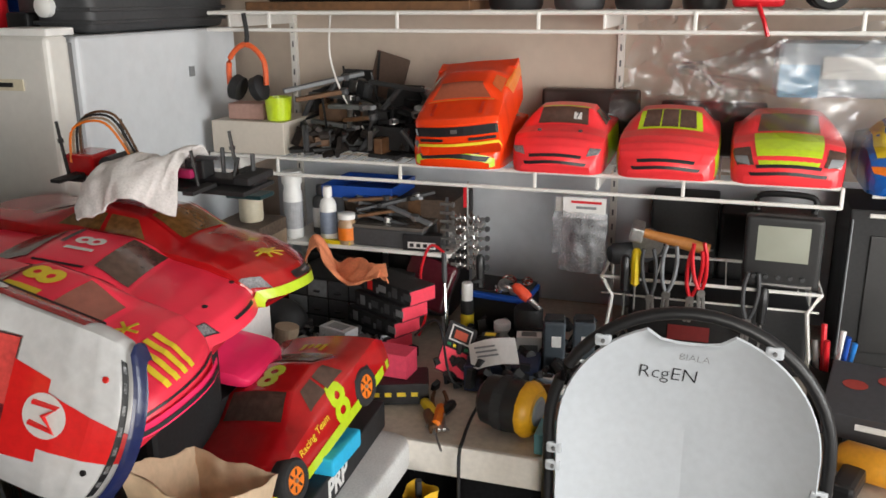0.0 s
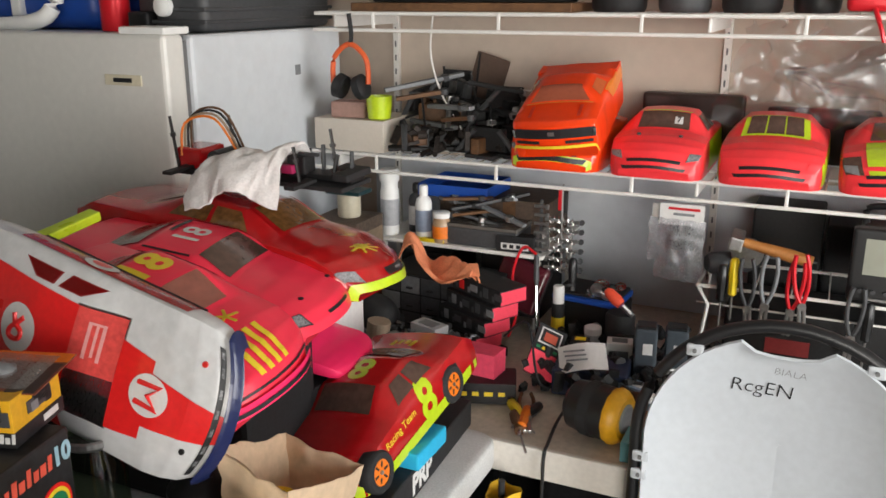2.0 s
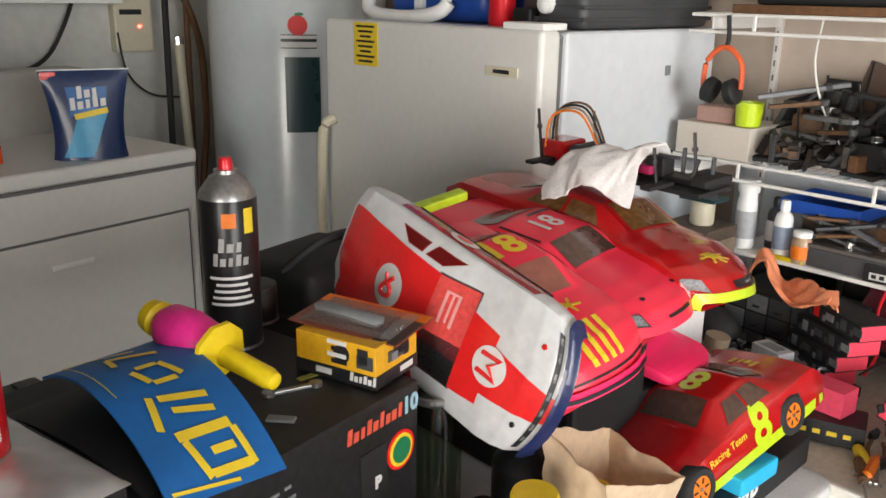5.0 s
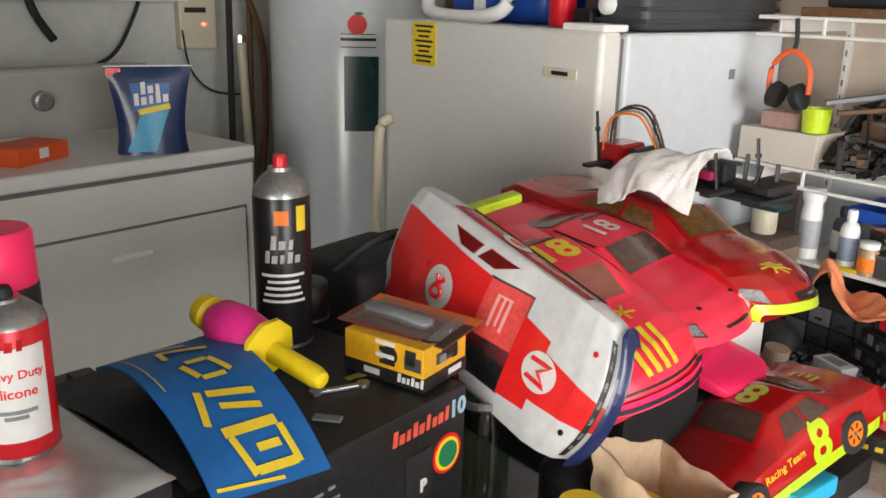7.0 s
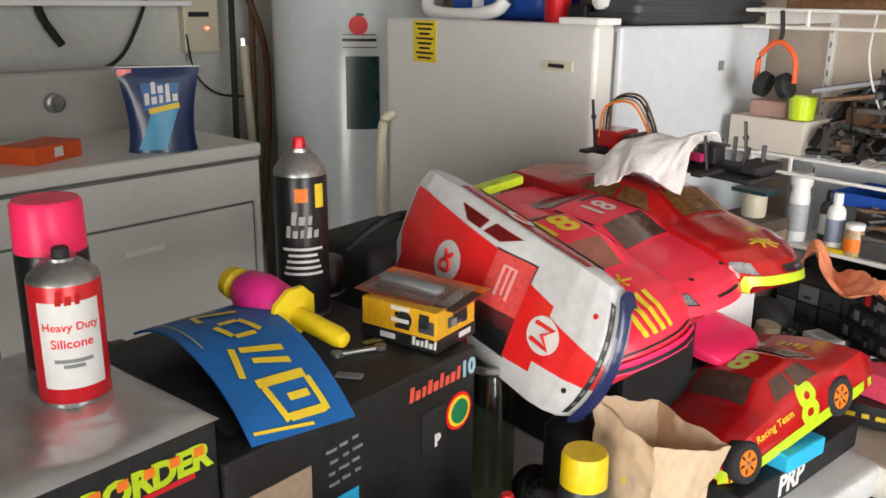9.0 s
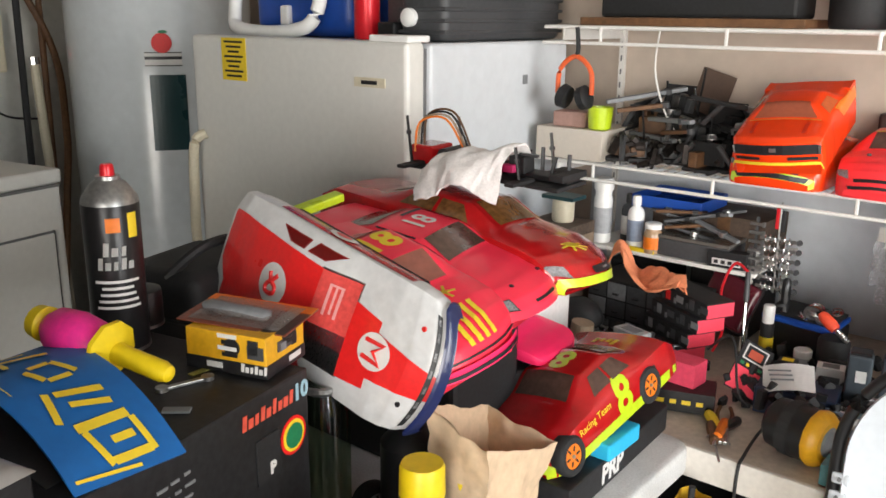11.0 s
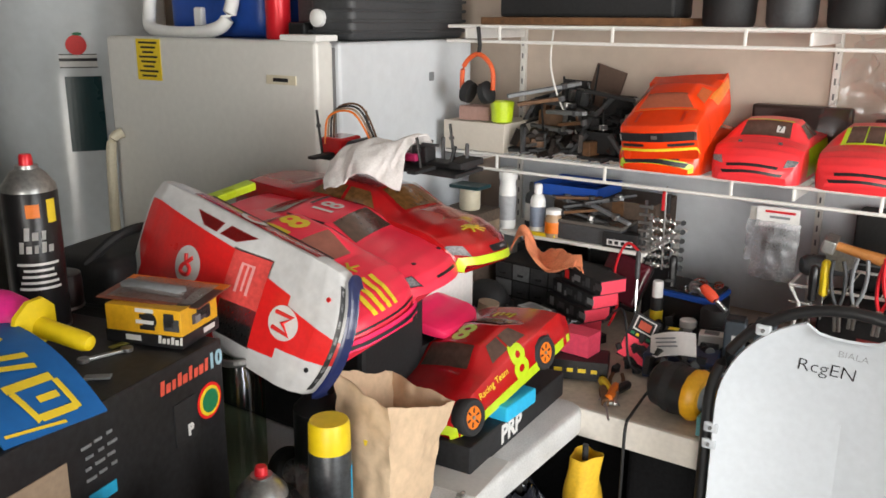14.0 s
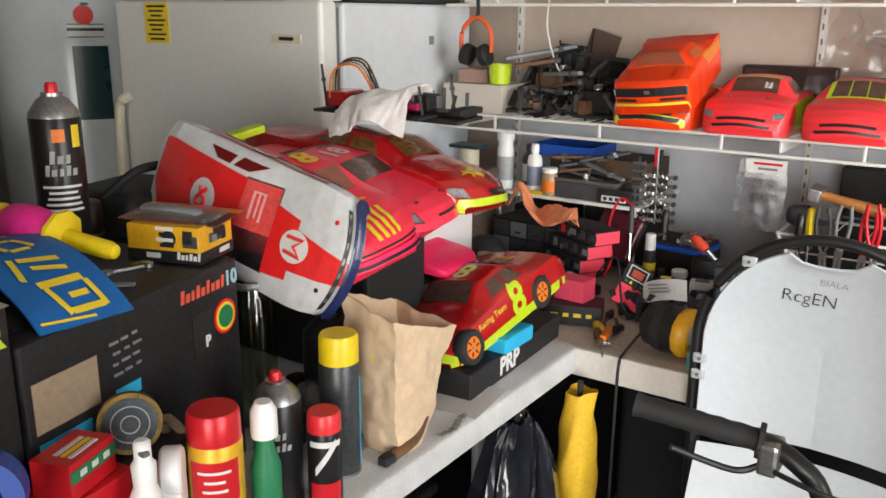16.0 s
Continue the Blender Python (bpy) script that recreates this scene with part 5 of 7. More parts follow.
# ---- things in front of the printed box ----
bx = thing("small_carton", "black carton with red lettering", "carton", pose(-0.573, 0.305, 0.7395, 0, 0, 14))
part("carton", box(0, 0, 0.071, 0.06, 0.10, 0.142, 0.001), BCARD, bx)
for k in range(2):
    part("print_bar", box(0.0306, 0.0, 0.118 - 0.02 * k, 0.001, 0.07 - 0.015 * k, 0.01), CANRED, bx)
dc = thing("grinding_brush", "dark round wire brush disc with brassy bristles", "brush", pose(-0.574, 0.293, 0.882, 0, 0, 0) @ Matrix.Scale(0.82, 4))
DM = Matrix.Translation((0, 0, 0.043)) @ Euler((0, radians(82), radians(-32))).to_matrix().to_4x4()
part("bristles", lathe([(0.03, -0.006), (0.0425, -0.008), (0.043, 0.006), (0.03, 0.006)], 48, DM), mat("brass_bristle", (0.3, 0.19, 0.05), 0.5, metal=0.6, vary=0.5, scale=120, bump=1.0), dc)
part("plate", lathe([(0.036, -0.007), (0.036, 0.008), (0.02, 0.0095), (0.008, 0.008)], 32, DM), mat("dull_disc", (0.06, 0.07, 0.08), 0.3, metal=0.4, vary=0.3), dc, smooth=True)
for rr in (0.013, 0.026):
    part("ring", lathe([(rr, 0.0092), (rr, 0.0102), (rr - 0.0015, 0.0102), (rr - 0.0015, 0.0092)], 28, DM, cap=False), STEEL, dc)
sp = thing("small_carton", "red and green soap carton", "carton", pose(-0.560, 0.214, 0.8855, 0, 0, 20) @ Matrix.Scale(0.85, 4))
part("carton", box(0, 0, 0.024, 0.055, 0.085, 0.048, 0.001), CANRED, sp)
part("green_band", box(0.028, 0, 0.03, 0.0012, 0.085, 0.016), GREENL, sp)
for k in range(3):
    part("print_bar", box(0.0284, -0.02 + 0.022 * k, 0.03, 0.0012, 0.012, 0.008), WHITED, sp)
    part("print_bar", box(-0.005 + 0.01 * k, 0, 0.0486, 0.006, 0.05, 0.0012), DECALY if k == 1 else WHITED, sp)
rc = thing("small_carton", "plain red carton under a soap carton", "carton", pose(-0.562, 0.215, 0.7395, 0, 0, 10))
part("carton", box(0, 0, 0.0725, 0.066, 0.10, 0.145, 0.001), CANRED, rc)
bt = thing("tape_roll", "blue masking tape roll on a dark tin", "tape", pose(-0.53, 0.10, 0.8905))
part("roll", lathe([(0.024, -0.02), (0.042, -0.02), (0.042, 0.02), (0.024, 0.02)], 32, Matrix.Translation((0, 0, 0.0425)) @ Euler((0, radians(80), radians(-35))).to_matrix().to_4x4(), cap=False), BLUE, bt)
tn = thing("tin", "plain dark tin beneath blue tape"  , "tin", pose(-0.53, 0.10, 0.7395))
part("tin", lathe([(0.05, 0), (0.05, 0.148), (0.046, 0.15)], 28), DGREY, tn)

# ---- paper bag ----
bag = thing("paper_bag", "crumpled brown paper bag standing open", "bag", pose(-0.505, 0.70, 0.7395))
LOOP = ((0.5, -0.5), (0.55, 0.0), (0.5, 0.5), (0.0, 0.5), (-0.5, 0.5), (-0.52, 0.0), (-0.5, -0.5), (0.0, -0.52))


def bag_skin(u, v, inner=0.0):
    k = u * 8
    a, b = LOOP[int(k) % 8], LOOP[(int(k) + 1) % 8]
    t = k - int(k)
    x, y = a[0] + (b[0] - a[0]) * t, a[1] + (b[1] - a[1]) * t
    wide, deep = 0.055 + 0.088 * v ** 0.8, 0.06 + 0.045 * v
    top = 0.212 - 0.05 * (y + 0.5) + 0.022 * (0.5 - x) + 0.0012 * math.sin(61 * u)
    p = Vector((x * deep * (1 - inner) - 0.02 * v, y * wide * (1 - inner) + 0.035 * v - 0.012, top * v))
    n = noise.noise_vector(p * 16) * 0.007 + noise.noise_vector(p * 60 + Vector((3, 1, 7))) * 0.0035
    return p + n * min(1.0, v * 6 + 0.1)


bm = grid(lambda u, v: bag_skin(u, v), 64, 26)
bmesh.ops.remove_doubles(bm, verts=bm.verts[:], dist=0.0002)
part("paper", bm, KRAFT, bag, smooth=True)
bm = grid(lambda u, v: bag_skin(u, v, 0.03), 64, 26)
part("lining", bm, KRAFT, bag, smooth=True)
part("bottom", box(0.0, -0.012, 0.004, 0.055, 0.05, 0.004), KRAFT, bag)
tp = thing("tape_roll", "yellow tape roll in the paper bag", "tape", pose(-0.535, 0.715, 0.743))
part("roll", lathe([(0.012, 0.125), (0.034, 0.13), (0.034, 0.160), (0.012, 0.163)], 28, pose(0, 0, 0, 12, 5, 0)), DECALY, tp, smooth=True)
part("core", lathe([(0.012, 0.115), (0.012, 0.164)], 18, pose(0, 0, 0, 12, 5, 0)), CARD, tp)
part("packing", box(0, 0, 0.06, 0.06, 0.07, 0.12, 0.01), KRAFT, tp)

# chain, tool and cord beside the bag
kn = thing("pocket_tool", "brown-handled tool lying by the paper bag", "tool", pose(-0.478, 0.70, 0.7395))
part("handle", tube([(0.0, -0.055, 0.008), (0.004, 0.0, 0.02), (-0.012, 0.06, 0.07)], 0.009, 10), BROWN, kn, smooth=True)
part("head", box(0.0, -0.065, 0.008, 0.018, 0.025, 0.014, 0.004), MATTE, kn)
bm = bmesh.new()
for k in range(12):
    a = k / 11
    M = Matrix.Translation((-0.462 + 0.006 * math.sin(5 * a), 0.745 + 0.075 * a, 0.7445)) @ Euler((0, 0, radians(90 * (k % 2) + 20))).to_matrix().to_4x4() @ Matrix.Diagonal((1, 0.6, 1, 1))
    tube([M @ Vector((0.006 * math.cos(2 * math.pi * q / 10), 0.006 * math.sin(2 * math.pi * q / 10), 0)) for q in range(11)], 0.0012, 5, bm, curved=False)
cn = thing("chain", "short length of dark chain on the table", "chain", pose(0, 0, 0))
part("links", bm, STEEL, cn)
lf = thing("paper_sheet", "pale printed sheet lying on the table", "paper", pose(-0.52, 0.95, 0.7395, 0, 0, 5))
part("sheet", grid(lambda u, v: Vector((-0.04 + 0.10 * u, -0.13 + 0.12 * v, 0.001 + 0.004 * u * v)), 6, 6, thick=0.0006), WHITED, lf)

# ---- under and behind the cars on the table ----
wc = thing("white_carton", "plain white carton under the red car bodies", "carton", pose(-0.825, 1.15, 0.7395))
part("carton", box(0, 0, 0.13, 0.2, 0.19, 0.26, 0.002), WCARD, wc)
part("flap", box(0.1006, 0, 0.2, 0.0012, 0.17, 0.09), WCARD, wc)
dk = thing("storage_crate", "black plastic crate under the car bodies", "crate", pose(-0.87, 0.915, 0.7395))
part("tub", box(0, 0, 0.13, 0.40, 0.17, 0.26, 0.01), MATTE, dk)
part("rim", box(0, 0, 0.258, 0.41, 0.18, 0.012, 0.003), BLACK, dk)
bb = thing("black_bottle", "black plastic bottle under the tipped car body", "bottle", pose(-0.635, 0.70, 0.7395))
part("body", lathe([(0.04, 0), (0.045, 0.01), (0.045, 0.15), (0.02, 0.175), (0.02, 0.195)], 24), BLACK, bb, smooth=True)
jr = thing("glass_jar", "clear greenish glass jar beside the printed box", "jar", pose(-0.735, 0.63, 0.7395))
part("glass", lathe([(0.034, 0), (0.036, 0.006), (0.036, 0.2), (0.03, 0.22), (0.03, 0.23)], 28), clear("green_glass", (0.62, 0.72, 0.58), 0.12), jr, smooth=True)
part("rim", lathe([(0.0305, 0.222), (0.033, 0.226), (0.033, 0.232), (0.0305, 0.234)], 28, cap=False), STEEL, jr, "worn metal rim")
pk = thing("pink_nose_piece", "hot pink model car nose piece", "model part", frame_pose((-0.735, 1.075, 0.905), (0.9775, 0.10, -0.1235), (0.1312, -0.0348, 0.9907)))
ps = Shell(0.21, 0.135, 0.034)
part("shell", ps.body(30), PINK, pk, smooth=True)
part("slot", ps.patch(0.01, 0.012, -0.3, 0.3), BLACKD, pk)
sup = thing("parts_box", "black parts box under the pink nose piece", "box", pose(-0.72, 1.03, 0.7395))
part("box", box(0.0, 0, 0.07, 0.1, 0.09, 0.14, 0.003), MATTE, sup)
for k, (x, y, r) in enumerate(((-0.63, 0.595, 0.034), (-0.70, 0.69, 0.032), (-0.575, 0.68, 0.03))):
    wt = thing("spare_wheel", "black rubber model car wheel", "wheel", pose(x, y, 0.7395), "spare wheels")
    wheel(wt, Matrix.Translation((0, 0, r)) @ Euler((radians(80), 0, radians(40 + 30 * k))).to_matrix().to_4x4(), r, 0.03, GREY)
pf = thing("polythene_bag", "crumpled clear polythene bag on the table", "bag", pose(-0.60, 0.62, 0.7395))
part("film", grid(lambda u, v: Vector((-0.07 + 0.14 * u, -0.07 + 0.14 * v, 0.002 + 0.10 * (math.sin(math.pi * u) * math.sin(math.pi * v)) ** 0.7)) + noise.noise_vector(Vector((u * 6, v * 6, 1))) * 0.02 * (math.sin(math.pi * u) * math.sin(math.pi * v)), 24, 24), PLASTIC, pf, smooth=True)

ch = thing("model_chassis", "stripped black model car chassis with antenna posts and wires", "model chassis", pose(-0.855, 1.165, 1.162, 3, 0, -4))
part("plate", box(0, 0, 0.004, 0.36, 0.085, 0.008, 0.003), MATTE, ch)
part("bumper_beam", box(0.115, 0.005, 0.014, 0.13, 0.04, 0.010, 0.004), BLACK, ch)
part("rear_wing_mount", box(0.165, 0.008, 0.020, 0.03, 0.07, 0.012, 0.003), MATTE, ch)
part("servo", box(0.075, -0.005, 0.032, 0.035, 0.03, 0.03, 0.003), MATTE, ch)
part("servo_arm", box(0.095, -0.01, 0.05, 0.04, 0.006, 0.005, 0.001), DGREY, ch)
part("pink_mount", box(0.055, -0.025, 0.026, 0.04, 0.012, 0.014, 0.002), mat("dark_pink_plastic", (0.4, 0.02, 0.10), 0.4), ch)
for q in range(5):
    part("standoff", tube([(0.045 + 0.028 * q, 0.02 - 0.012 * (q % 2), 0.016), (0.047 + 0.028 * q, 0.02, 0.046 + 0.007 * (q % 3))], 0.0035, 6, curved=False), (DGREY, BLACK)[q % 2], ch)
part("motor", lathe([(0.018, -0.03), (0.018, 0.03)], 18, Matrix.Translation((-0.09, 0.0, 0.026)) @ Euler((radians(90), 0, 0)).to_matrix().to_4x4()), DGREY, ch)
part("battery", box(-0.02, 0.02, 0.02, 0.1, 0.035, 0.024, 0.003), RED, ch)
part("gearbox", box(-0.15, 0, 0.026, 0.06, 0.06, 0.036, 0.006), RED, ch)
for x, y, h in ((-0.165, -0.04, 0.10), (-0.115, 0.05, 0.09), (0.12, 0.03, 0.085), (0.105, -0.05, 0.07)):
    pt = part("antenna_post", tube([(x, y, 0.01), (x - 0.008, y, h)], 0.0028, 6, curved=False), BLACK, ch)
    part("collar", tube([(x - 0.005, y, h * 0.65), (x - 0.0055, y, h * 0.72)], 0.005, 6, curved=False), BLACK, pt)
for k, mm in enumerate((ORANGE, CARD, MATTE, BROWN)):
    part("wire", tube([(-0.165, -0.03 + 0.008 * k, 0.03), (-0.16, -0.02 + 0.008 * k, 0.085 + 0.004 * k), (-0.10, -0.01 + 0.008 * k, 0.095 + 0.003 * k), (-0.06, 0.0 + 0.006 * k, 0.03)], 0.0022, 6), mm, ch)
for s in (-1, 1):
    part("suspension_arm", box(-0.15, s * 0.055, 0.012, 0.02, 0.06, 0.006, 0.001), MATTE, ch)
    part("suspension_arm", box(0.11, s * 0.055, 0.012, 0.02, 0.06, 0.006, 0.001), MATTE, ch)

cl = thing("towel", "white terry towel crumpled over the chassis", "towel", pose(-0.862, 1.115, 1.135, 0, 0, 12))


def towel(u, v):
    x, y = -0.10 + 0.20 * u, -0.075 + 0.13 * v
    z = 0.045 + 0.03 * math.cos(3.0 * (u - 0.5)) + 0.02 * u - 0.055 * (abs(v - 0.55) * 1.9) ** 2 + 0.05 * max(0, u - 0.75) * 3 * v
    return Vector((x * (1 - 0.25 * (1 - v)), y, z)) + noise.noise_vector(Vector((u * 4, v * 3, 2))) * 0.012 + noise.noise_vector(Vector((u * 11, v * 9, 5))) * 0.004


part("cloth", grid(towel, 40, 30, thick=0.004), CLOTH, cl, smooth=True)

# ---- bench: small shelf and its bottles ----
ls = thing("bench_shelf", "low white shelf standing on the bench against the wall", "shelf", pose(0, 0, 0.735))
LZ = 0.178
part("board", box(-0.735, 1.82, LZ + 0.004, 0.41, 0.28, 0.006, 0.002), WHITEW, ls)
part("front_rail", box(-0.735, 1.677, LZ + 0.003, 0.41, 0.005, 0.009, 0.002), WHITEW, ls)
for x in (-0.93, -0.55):
    part("leg", box(x, 1.70, LZ / 2 - 0.0035, 0.012, 0.012, LZ - 0.007), WHITEW, ls)
    part("leg", box(x, 1.94, LZ / 2 - 0.0035, 0.012, 0.012, LZ - 0.007), WHITEW, ls)
SZ = 0.9205


def bottle(label, x, y, z, r, h, body, cap, band=None, neck=0.45):
    b = thing("bottle", label, "bottle", pose(x, y, z), "bottles")
    part("body", lathe([(r * 0.92, 0), (r, h * 0.03), (r, h * 0.66), (r * 0.85, h * 0.74), (r * neck, h * 0.8), (r * neck, h * 0.84)], 24), body, b, smooth=True)
    part("cap", lathe([(r * neck * 1.2, h * 0.82), (r * neck * 1.2, h * 0.96), (r * neck, h)], 18), cap, b, smooth=True)
    if band:
        part("label_band", lathe([(r * 1.02, h * 0.15), (r * 1.02, h * 0.55)], 24, cap=False), band, b)
    return b


bottle("white plastic bottle with a grey label", -0.918, 1.71, SZ, 0.022, 0.155, WHITEP, WHITEP, mat("grey_label", (0.45, 0.46, 0.48), 0.5), 0.9)
bottle("dark bottle with a pale label", -0.872, 1.76, SZ, 0.02, 0.115, DGREY, BLACK, WHITED)
bottle("white squeeze bottle with an orange label", -0.828, 1.705, SZ, 0.019, 0.125, WHITEP, WHITEP, mat("blue_grey_label", (0.25, 0.3, 0.4), 0.5))
bottle("short jar with an orange label", -0.778, 1.695, SZ, 0.021, 0.07, mat("clear_brown_jar", (0.45, 0.3, 0.18), 0.25), WHITEP, ORANGE, 0.8)
yb = thing("yellow_ruler", "yellow strip on the edge of the bench shelf", "ruler", pose(-0.815, 1.683, SZ))
part("strip", box(0, 0, 0.004, 0.10, 0.012, 0.008), YELLOW, yb)
bc = thing("brown_carton", "brown carton stored under the wire shelf", "carton", pose(-0.69, 1.86, SZ))
part("carton", box(0, 0, 0.045, 0.27, 0.15, 0.09, 0.002), mat("dark_brown_card", (0.1, 0.065, 0.045), 0.7, vary=0.3), bc)
part("tape", box(0.04, -0.0756, 0.045, 0.03, 0.0012, 0.088), BROWN, bc)
bt2 = thing("blue_tray", "blue plastic tray on a brown carton", "tray", pose(-0.775, 1.82, SZ + 0.0915))
part("floor", box(0, 0, 0.002, 0.17, 0.15, 0.004), BLUE, bt2)
for y in (-0.075, 0.075):
    part("side", box(0, y, 0.014, 0.17, 0.004, 0.028, 0.001), BLUE, bt2)
for x in (-0.085, 0.085):
    part("end", box(x, 0, 0.014, 0.004, 0.15, 0.028, 0.001), BLUE, bt2)
gs = thing("grey_case", "grey translucent parts case with a dark lid", "case", pose(-0.68, 1.735, SZ))
part("base", box(0, 0, 0.02, 0.17, 0.10, 0.04, 0.004), DGREY, gs)
part("lid", box(0.0, 0, 0.0445, 0.172, 0.102, 0.008, 0.002), mat("smoky_lid", (0.12, 0.11, 0.10), 0.2), gs)
vb = thing("label_box", "small black box with a white label", "box", pose(-0.598, 1.695, SZ, 0, 0, 4))
part("carton", box(0, 0, 0.018, 0.085, 0.03, 0.036, 0.001), BCARD, vb)
part("label", box(0, -0.0155, 0.013, 0.062, 0.001, 0.014), WHITED, vb)
for k in range(4):
    part("print_bar", box(-0.022 + 0.015 * k, -0.0165, 0.013, 0.009, 0.0008, 0.008), BLACKD, vb)
gc_ = thing("glue_jar", "small silver-topped jar on the shelf", "jar", pose(-0.55, 1.72, SZ))
part("jar", lathe([(0.017, 0), (0.018, 0.004), (0.018, 0.035), (0.014, 0.05)], 20), STEEL, gc_, smooth=True)


for k, (x, w, h) in enumerate(((-0.86, 0.13, 0.13), (-0.64, 0.15, 0.15))):
    ubx = thing("storage_box", "dull black storage box under the bench shelf", "box", pose(x, 1.86, 0.7355), "boxes under the bench shelf")
    part("tub", box(0, 0, h / 2, w, 0.17, h, 0.006), MATTE, ubx)
    part("label", box(0, -0.0856, h * 0.5, w * 0.4, 0.0012, 0.03), GREY, ubx)
mb = thing("maroon_case", "glossy maroon hard case leaning behind the cartons", "case", pose(-0.60, 1.68, 0.80, -20, 12, -12))
part("shell", box(0, 0, 0.05, 0.12, 0.03, 0.11, 0.012, seg=3), mat("maroon_plastic", (0.09, 0.012, 0.02), 0.25, coat=0.4), mb, smooth=True)
part("rim", box(0, -0.002, 0.05, 0.124, 0.006, 0.114, 0.002), BLACK, mb)
jc = thing("cream_jar", "cream jar with a dark teal lid on a stack of cartons", "jar", pose(-0.962, 1.60, 0.983))
part("jar", lathe([(0.024, 0), (0.026, 0.004), (0.026, 0.05), (0.024, 0.053)], 24), CREAM, jc, smooth=True)
part("lid", box(0, 0.0, 0.058, 0.085, 0.06, 0.009, 0.002), TEAL, jc, "dark teal flat lid")
jb = thing("tall_carton", "dark brown tall carton beside the bench shelf", "carton", pose(-0.97, 1.60, 0.7355))
part("carton", box(0, 0, 0.1235, 0.12, 0.12, 0.247, 0.002), mat("dim_brown_card", (0.14, 0.10, 0.075), 0.7, vary=0.3), jb)
part("flap", box(0.0606, 0, 0.18, 0.0012, 0.11, 0.08), CARD, jb)
random.seed(41)
for k in range(10):
    rl = thing("model_rail", "thin dark model car rail in the bench shelf pile", "rail", pose(random.uniform(-0.75, -0.60), random.uniform(1.70, 1.77), SZ + 0.055 + 0.006 * k, random.uniform(-8, 8), random.uniform(-14, 14), random.uniform(-40, 40)), "rails in the shelf pile")
    part("bar", box(0, 0, 0, random.uniform(0.07, 0.15), 0.012, 0.007, 0.002), (DGREY, MATTE, BROWN, GREY, DGREY)[k % 5], rl)
    part("boss", lathe([(0.009, -0.005), (0.009, 0.006)], 12, Matrix.Translation((random.uniform(-0.04, 0.04), 0, 0))), (STEEL, DGREY, MATTE)[k % 3], rl)

# ---- small tools ----
def screwdriver(label, m, handle, L=0.14):
    s = thing("screwdriver", label, "screwdriver", m, "screwdrivers")
    part("handle", lathe([(0.005, 0), (0.009, 0.006), (0.010, 0.03), (0.008, 0.06), (0.009, 0.07), (0.004, 0.075)], 8, AX), handle, s, smooth=True)
    part("shaft", lathe([(0.0022, 0.07), (0.0022, L), (0.001, L + 0.004)], 8, AX), STEEL, s)
    return s


def pliers(label, m, handle):
    p = thing("pliers", label, "pliers", m, "pliers")
    for s in (-1, 1):
        part("handle", tube([(0, 0, 0), (s * 0.010, 0, -0.03), (s * 0.013, 0, -0.07), (s * 0.009, 0, -0.10)], 0.0038, 8), handle, p, smooth=True)
        part("jaw", box(s * 0.004, 0, 0.025, 0.007, 0.007, 0.045, 0.002), STEEL, p)
    part("pivot", lathe([(0.008, -0.006), (0.008, 0.006)], 14, Euler((radians(90), 0, 0)).to_matrix().to_4x4()), STEEL, p)
    return p


# ---- bench: cartons, rag, clutter ----
def carton(label, m, sx, sy, sz, body, face=None, bars=3, name="small_carton"):
    c = thing(name, label, "carton", m, "cartons on the bench")
    part("carton", box(0, 0, sz / 2, sx, sy, sz, 0.0008), body, c)
    if face:
        part("end_panel", box(sx / 2 + 0.0006, 0, sz / 2, 0.0012, sy * 0.96, sz * 0.84), face, c)
    for k in range(bars):
        part("print_bar", box(-sx * 0.32 + sx * 0.26 * k, -sy / 2 - 0.0006, sz * 0.55, sx * (0.10 + 0.05 * (k % 2)), 0.0012, sz * (0.62 - 0.2 * (k % 2))), (GREY, DGREY, DGREY, GREY, MRED)[(k + int(m.translation.x * 1000)) % 5], c)
        part("print_bar", box(-sx * 0.42 + sx * 0.26 * k, -sy / 2 - 0.0006, sz * 0.35, sx * 0.05, 0.0012, sz * 0.35), (GREY, DGREY, DGREY)[(k + int(m.translation.z * 1000)) % 3], c)
    return c


for k in range(4):
    carton("black parts carton with a salmon red end", pose(-0.656 + 0.015 * k, 1.552 + 0.006 * k, 0.757 + 0.0335 * k, 0, 0, -28), 0.15, 0.07, 0.033, BCARD, REDCARD, 4)
carton("black carton beneath the stack", pose(-0.65, 1.545, 0.7355, 0, 0, -26), 0.16, 0.085, 0.021, BCARD, MATTE, 3)
carton("bright salmon red carton lying flat", pose(-0.545, 1.375, 0.776, 0, 0, -4), 0.07, 0.05, 0.046, mat("bright_salmon_card", (1.0, 0.09, 0.17), 0.45), None, 0)
bx2 = carton("black carton with yellow lettering", pose(-0.535, 1.36, 0.7355, 0, 0, 20), 0.115, 0.075, 0.04, BCARD, BCARD, 0)
for k in range(4):
    part("print_bar", box(-0.04 + 0.024 * k, -0.0381, 0.02, 0.016 - 0.004 * (k % 2), 0.001, 0.008), DECALY, bx2)
    part("print_bar", box(0.0581, -0.022 + 0.016 * k, 0.024, 0.001, 0.009, 0.007), DECALY, bx2)
bp = thing("blister_card", "dark blister card with a picture and a salmon red lower half", "packet", pose(-0.455, 1.425, 0.760, -46, 26, 20))
part("card", box(0, 0, 0.055, 0.06, 0.004, 0.11, 0.001), BCARD, bp)
part("red_half", box(0, -0.003, 0.026, 0.058, 0.003, 0.05), REDCARD, bp)
part("picture_frame", box(0.0, -0.003, 0.086, 0.044, 0.001, 0.034), WHITED, bp)
part("picture", box(0, -0.004, 0.086, 0.038, 0.001, 0.028), BCARD, bp)
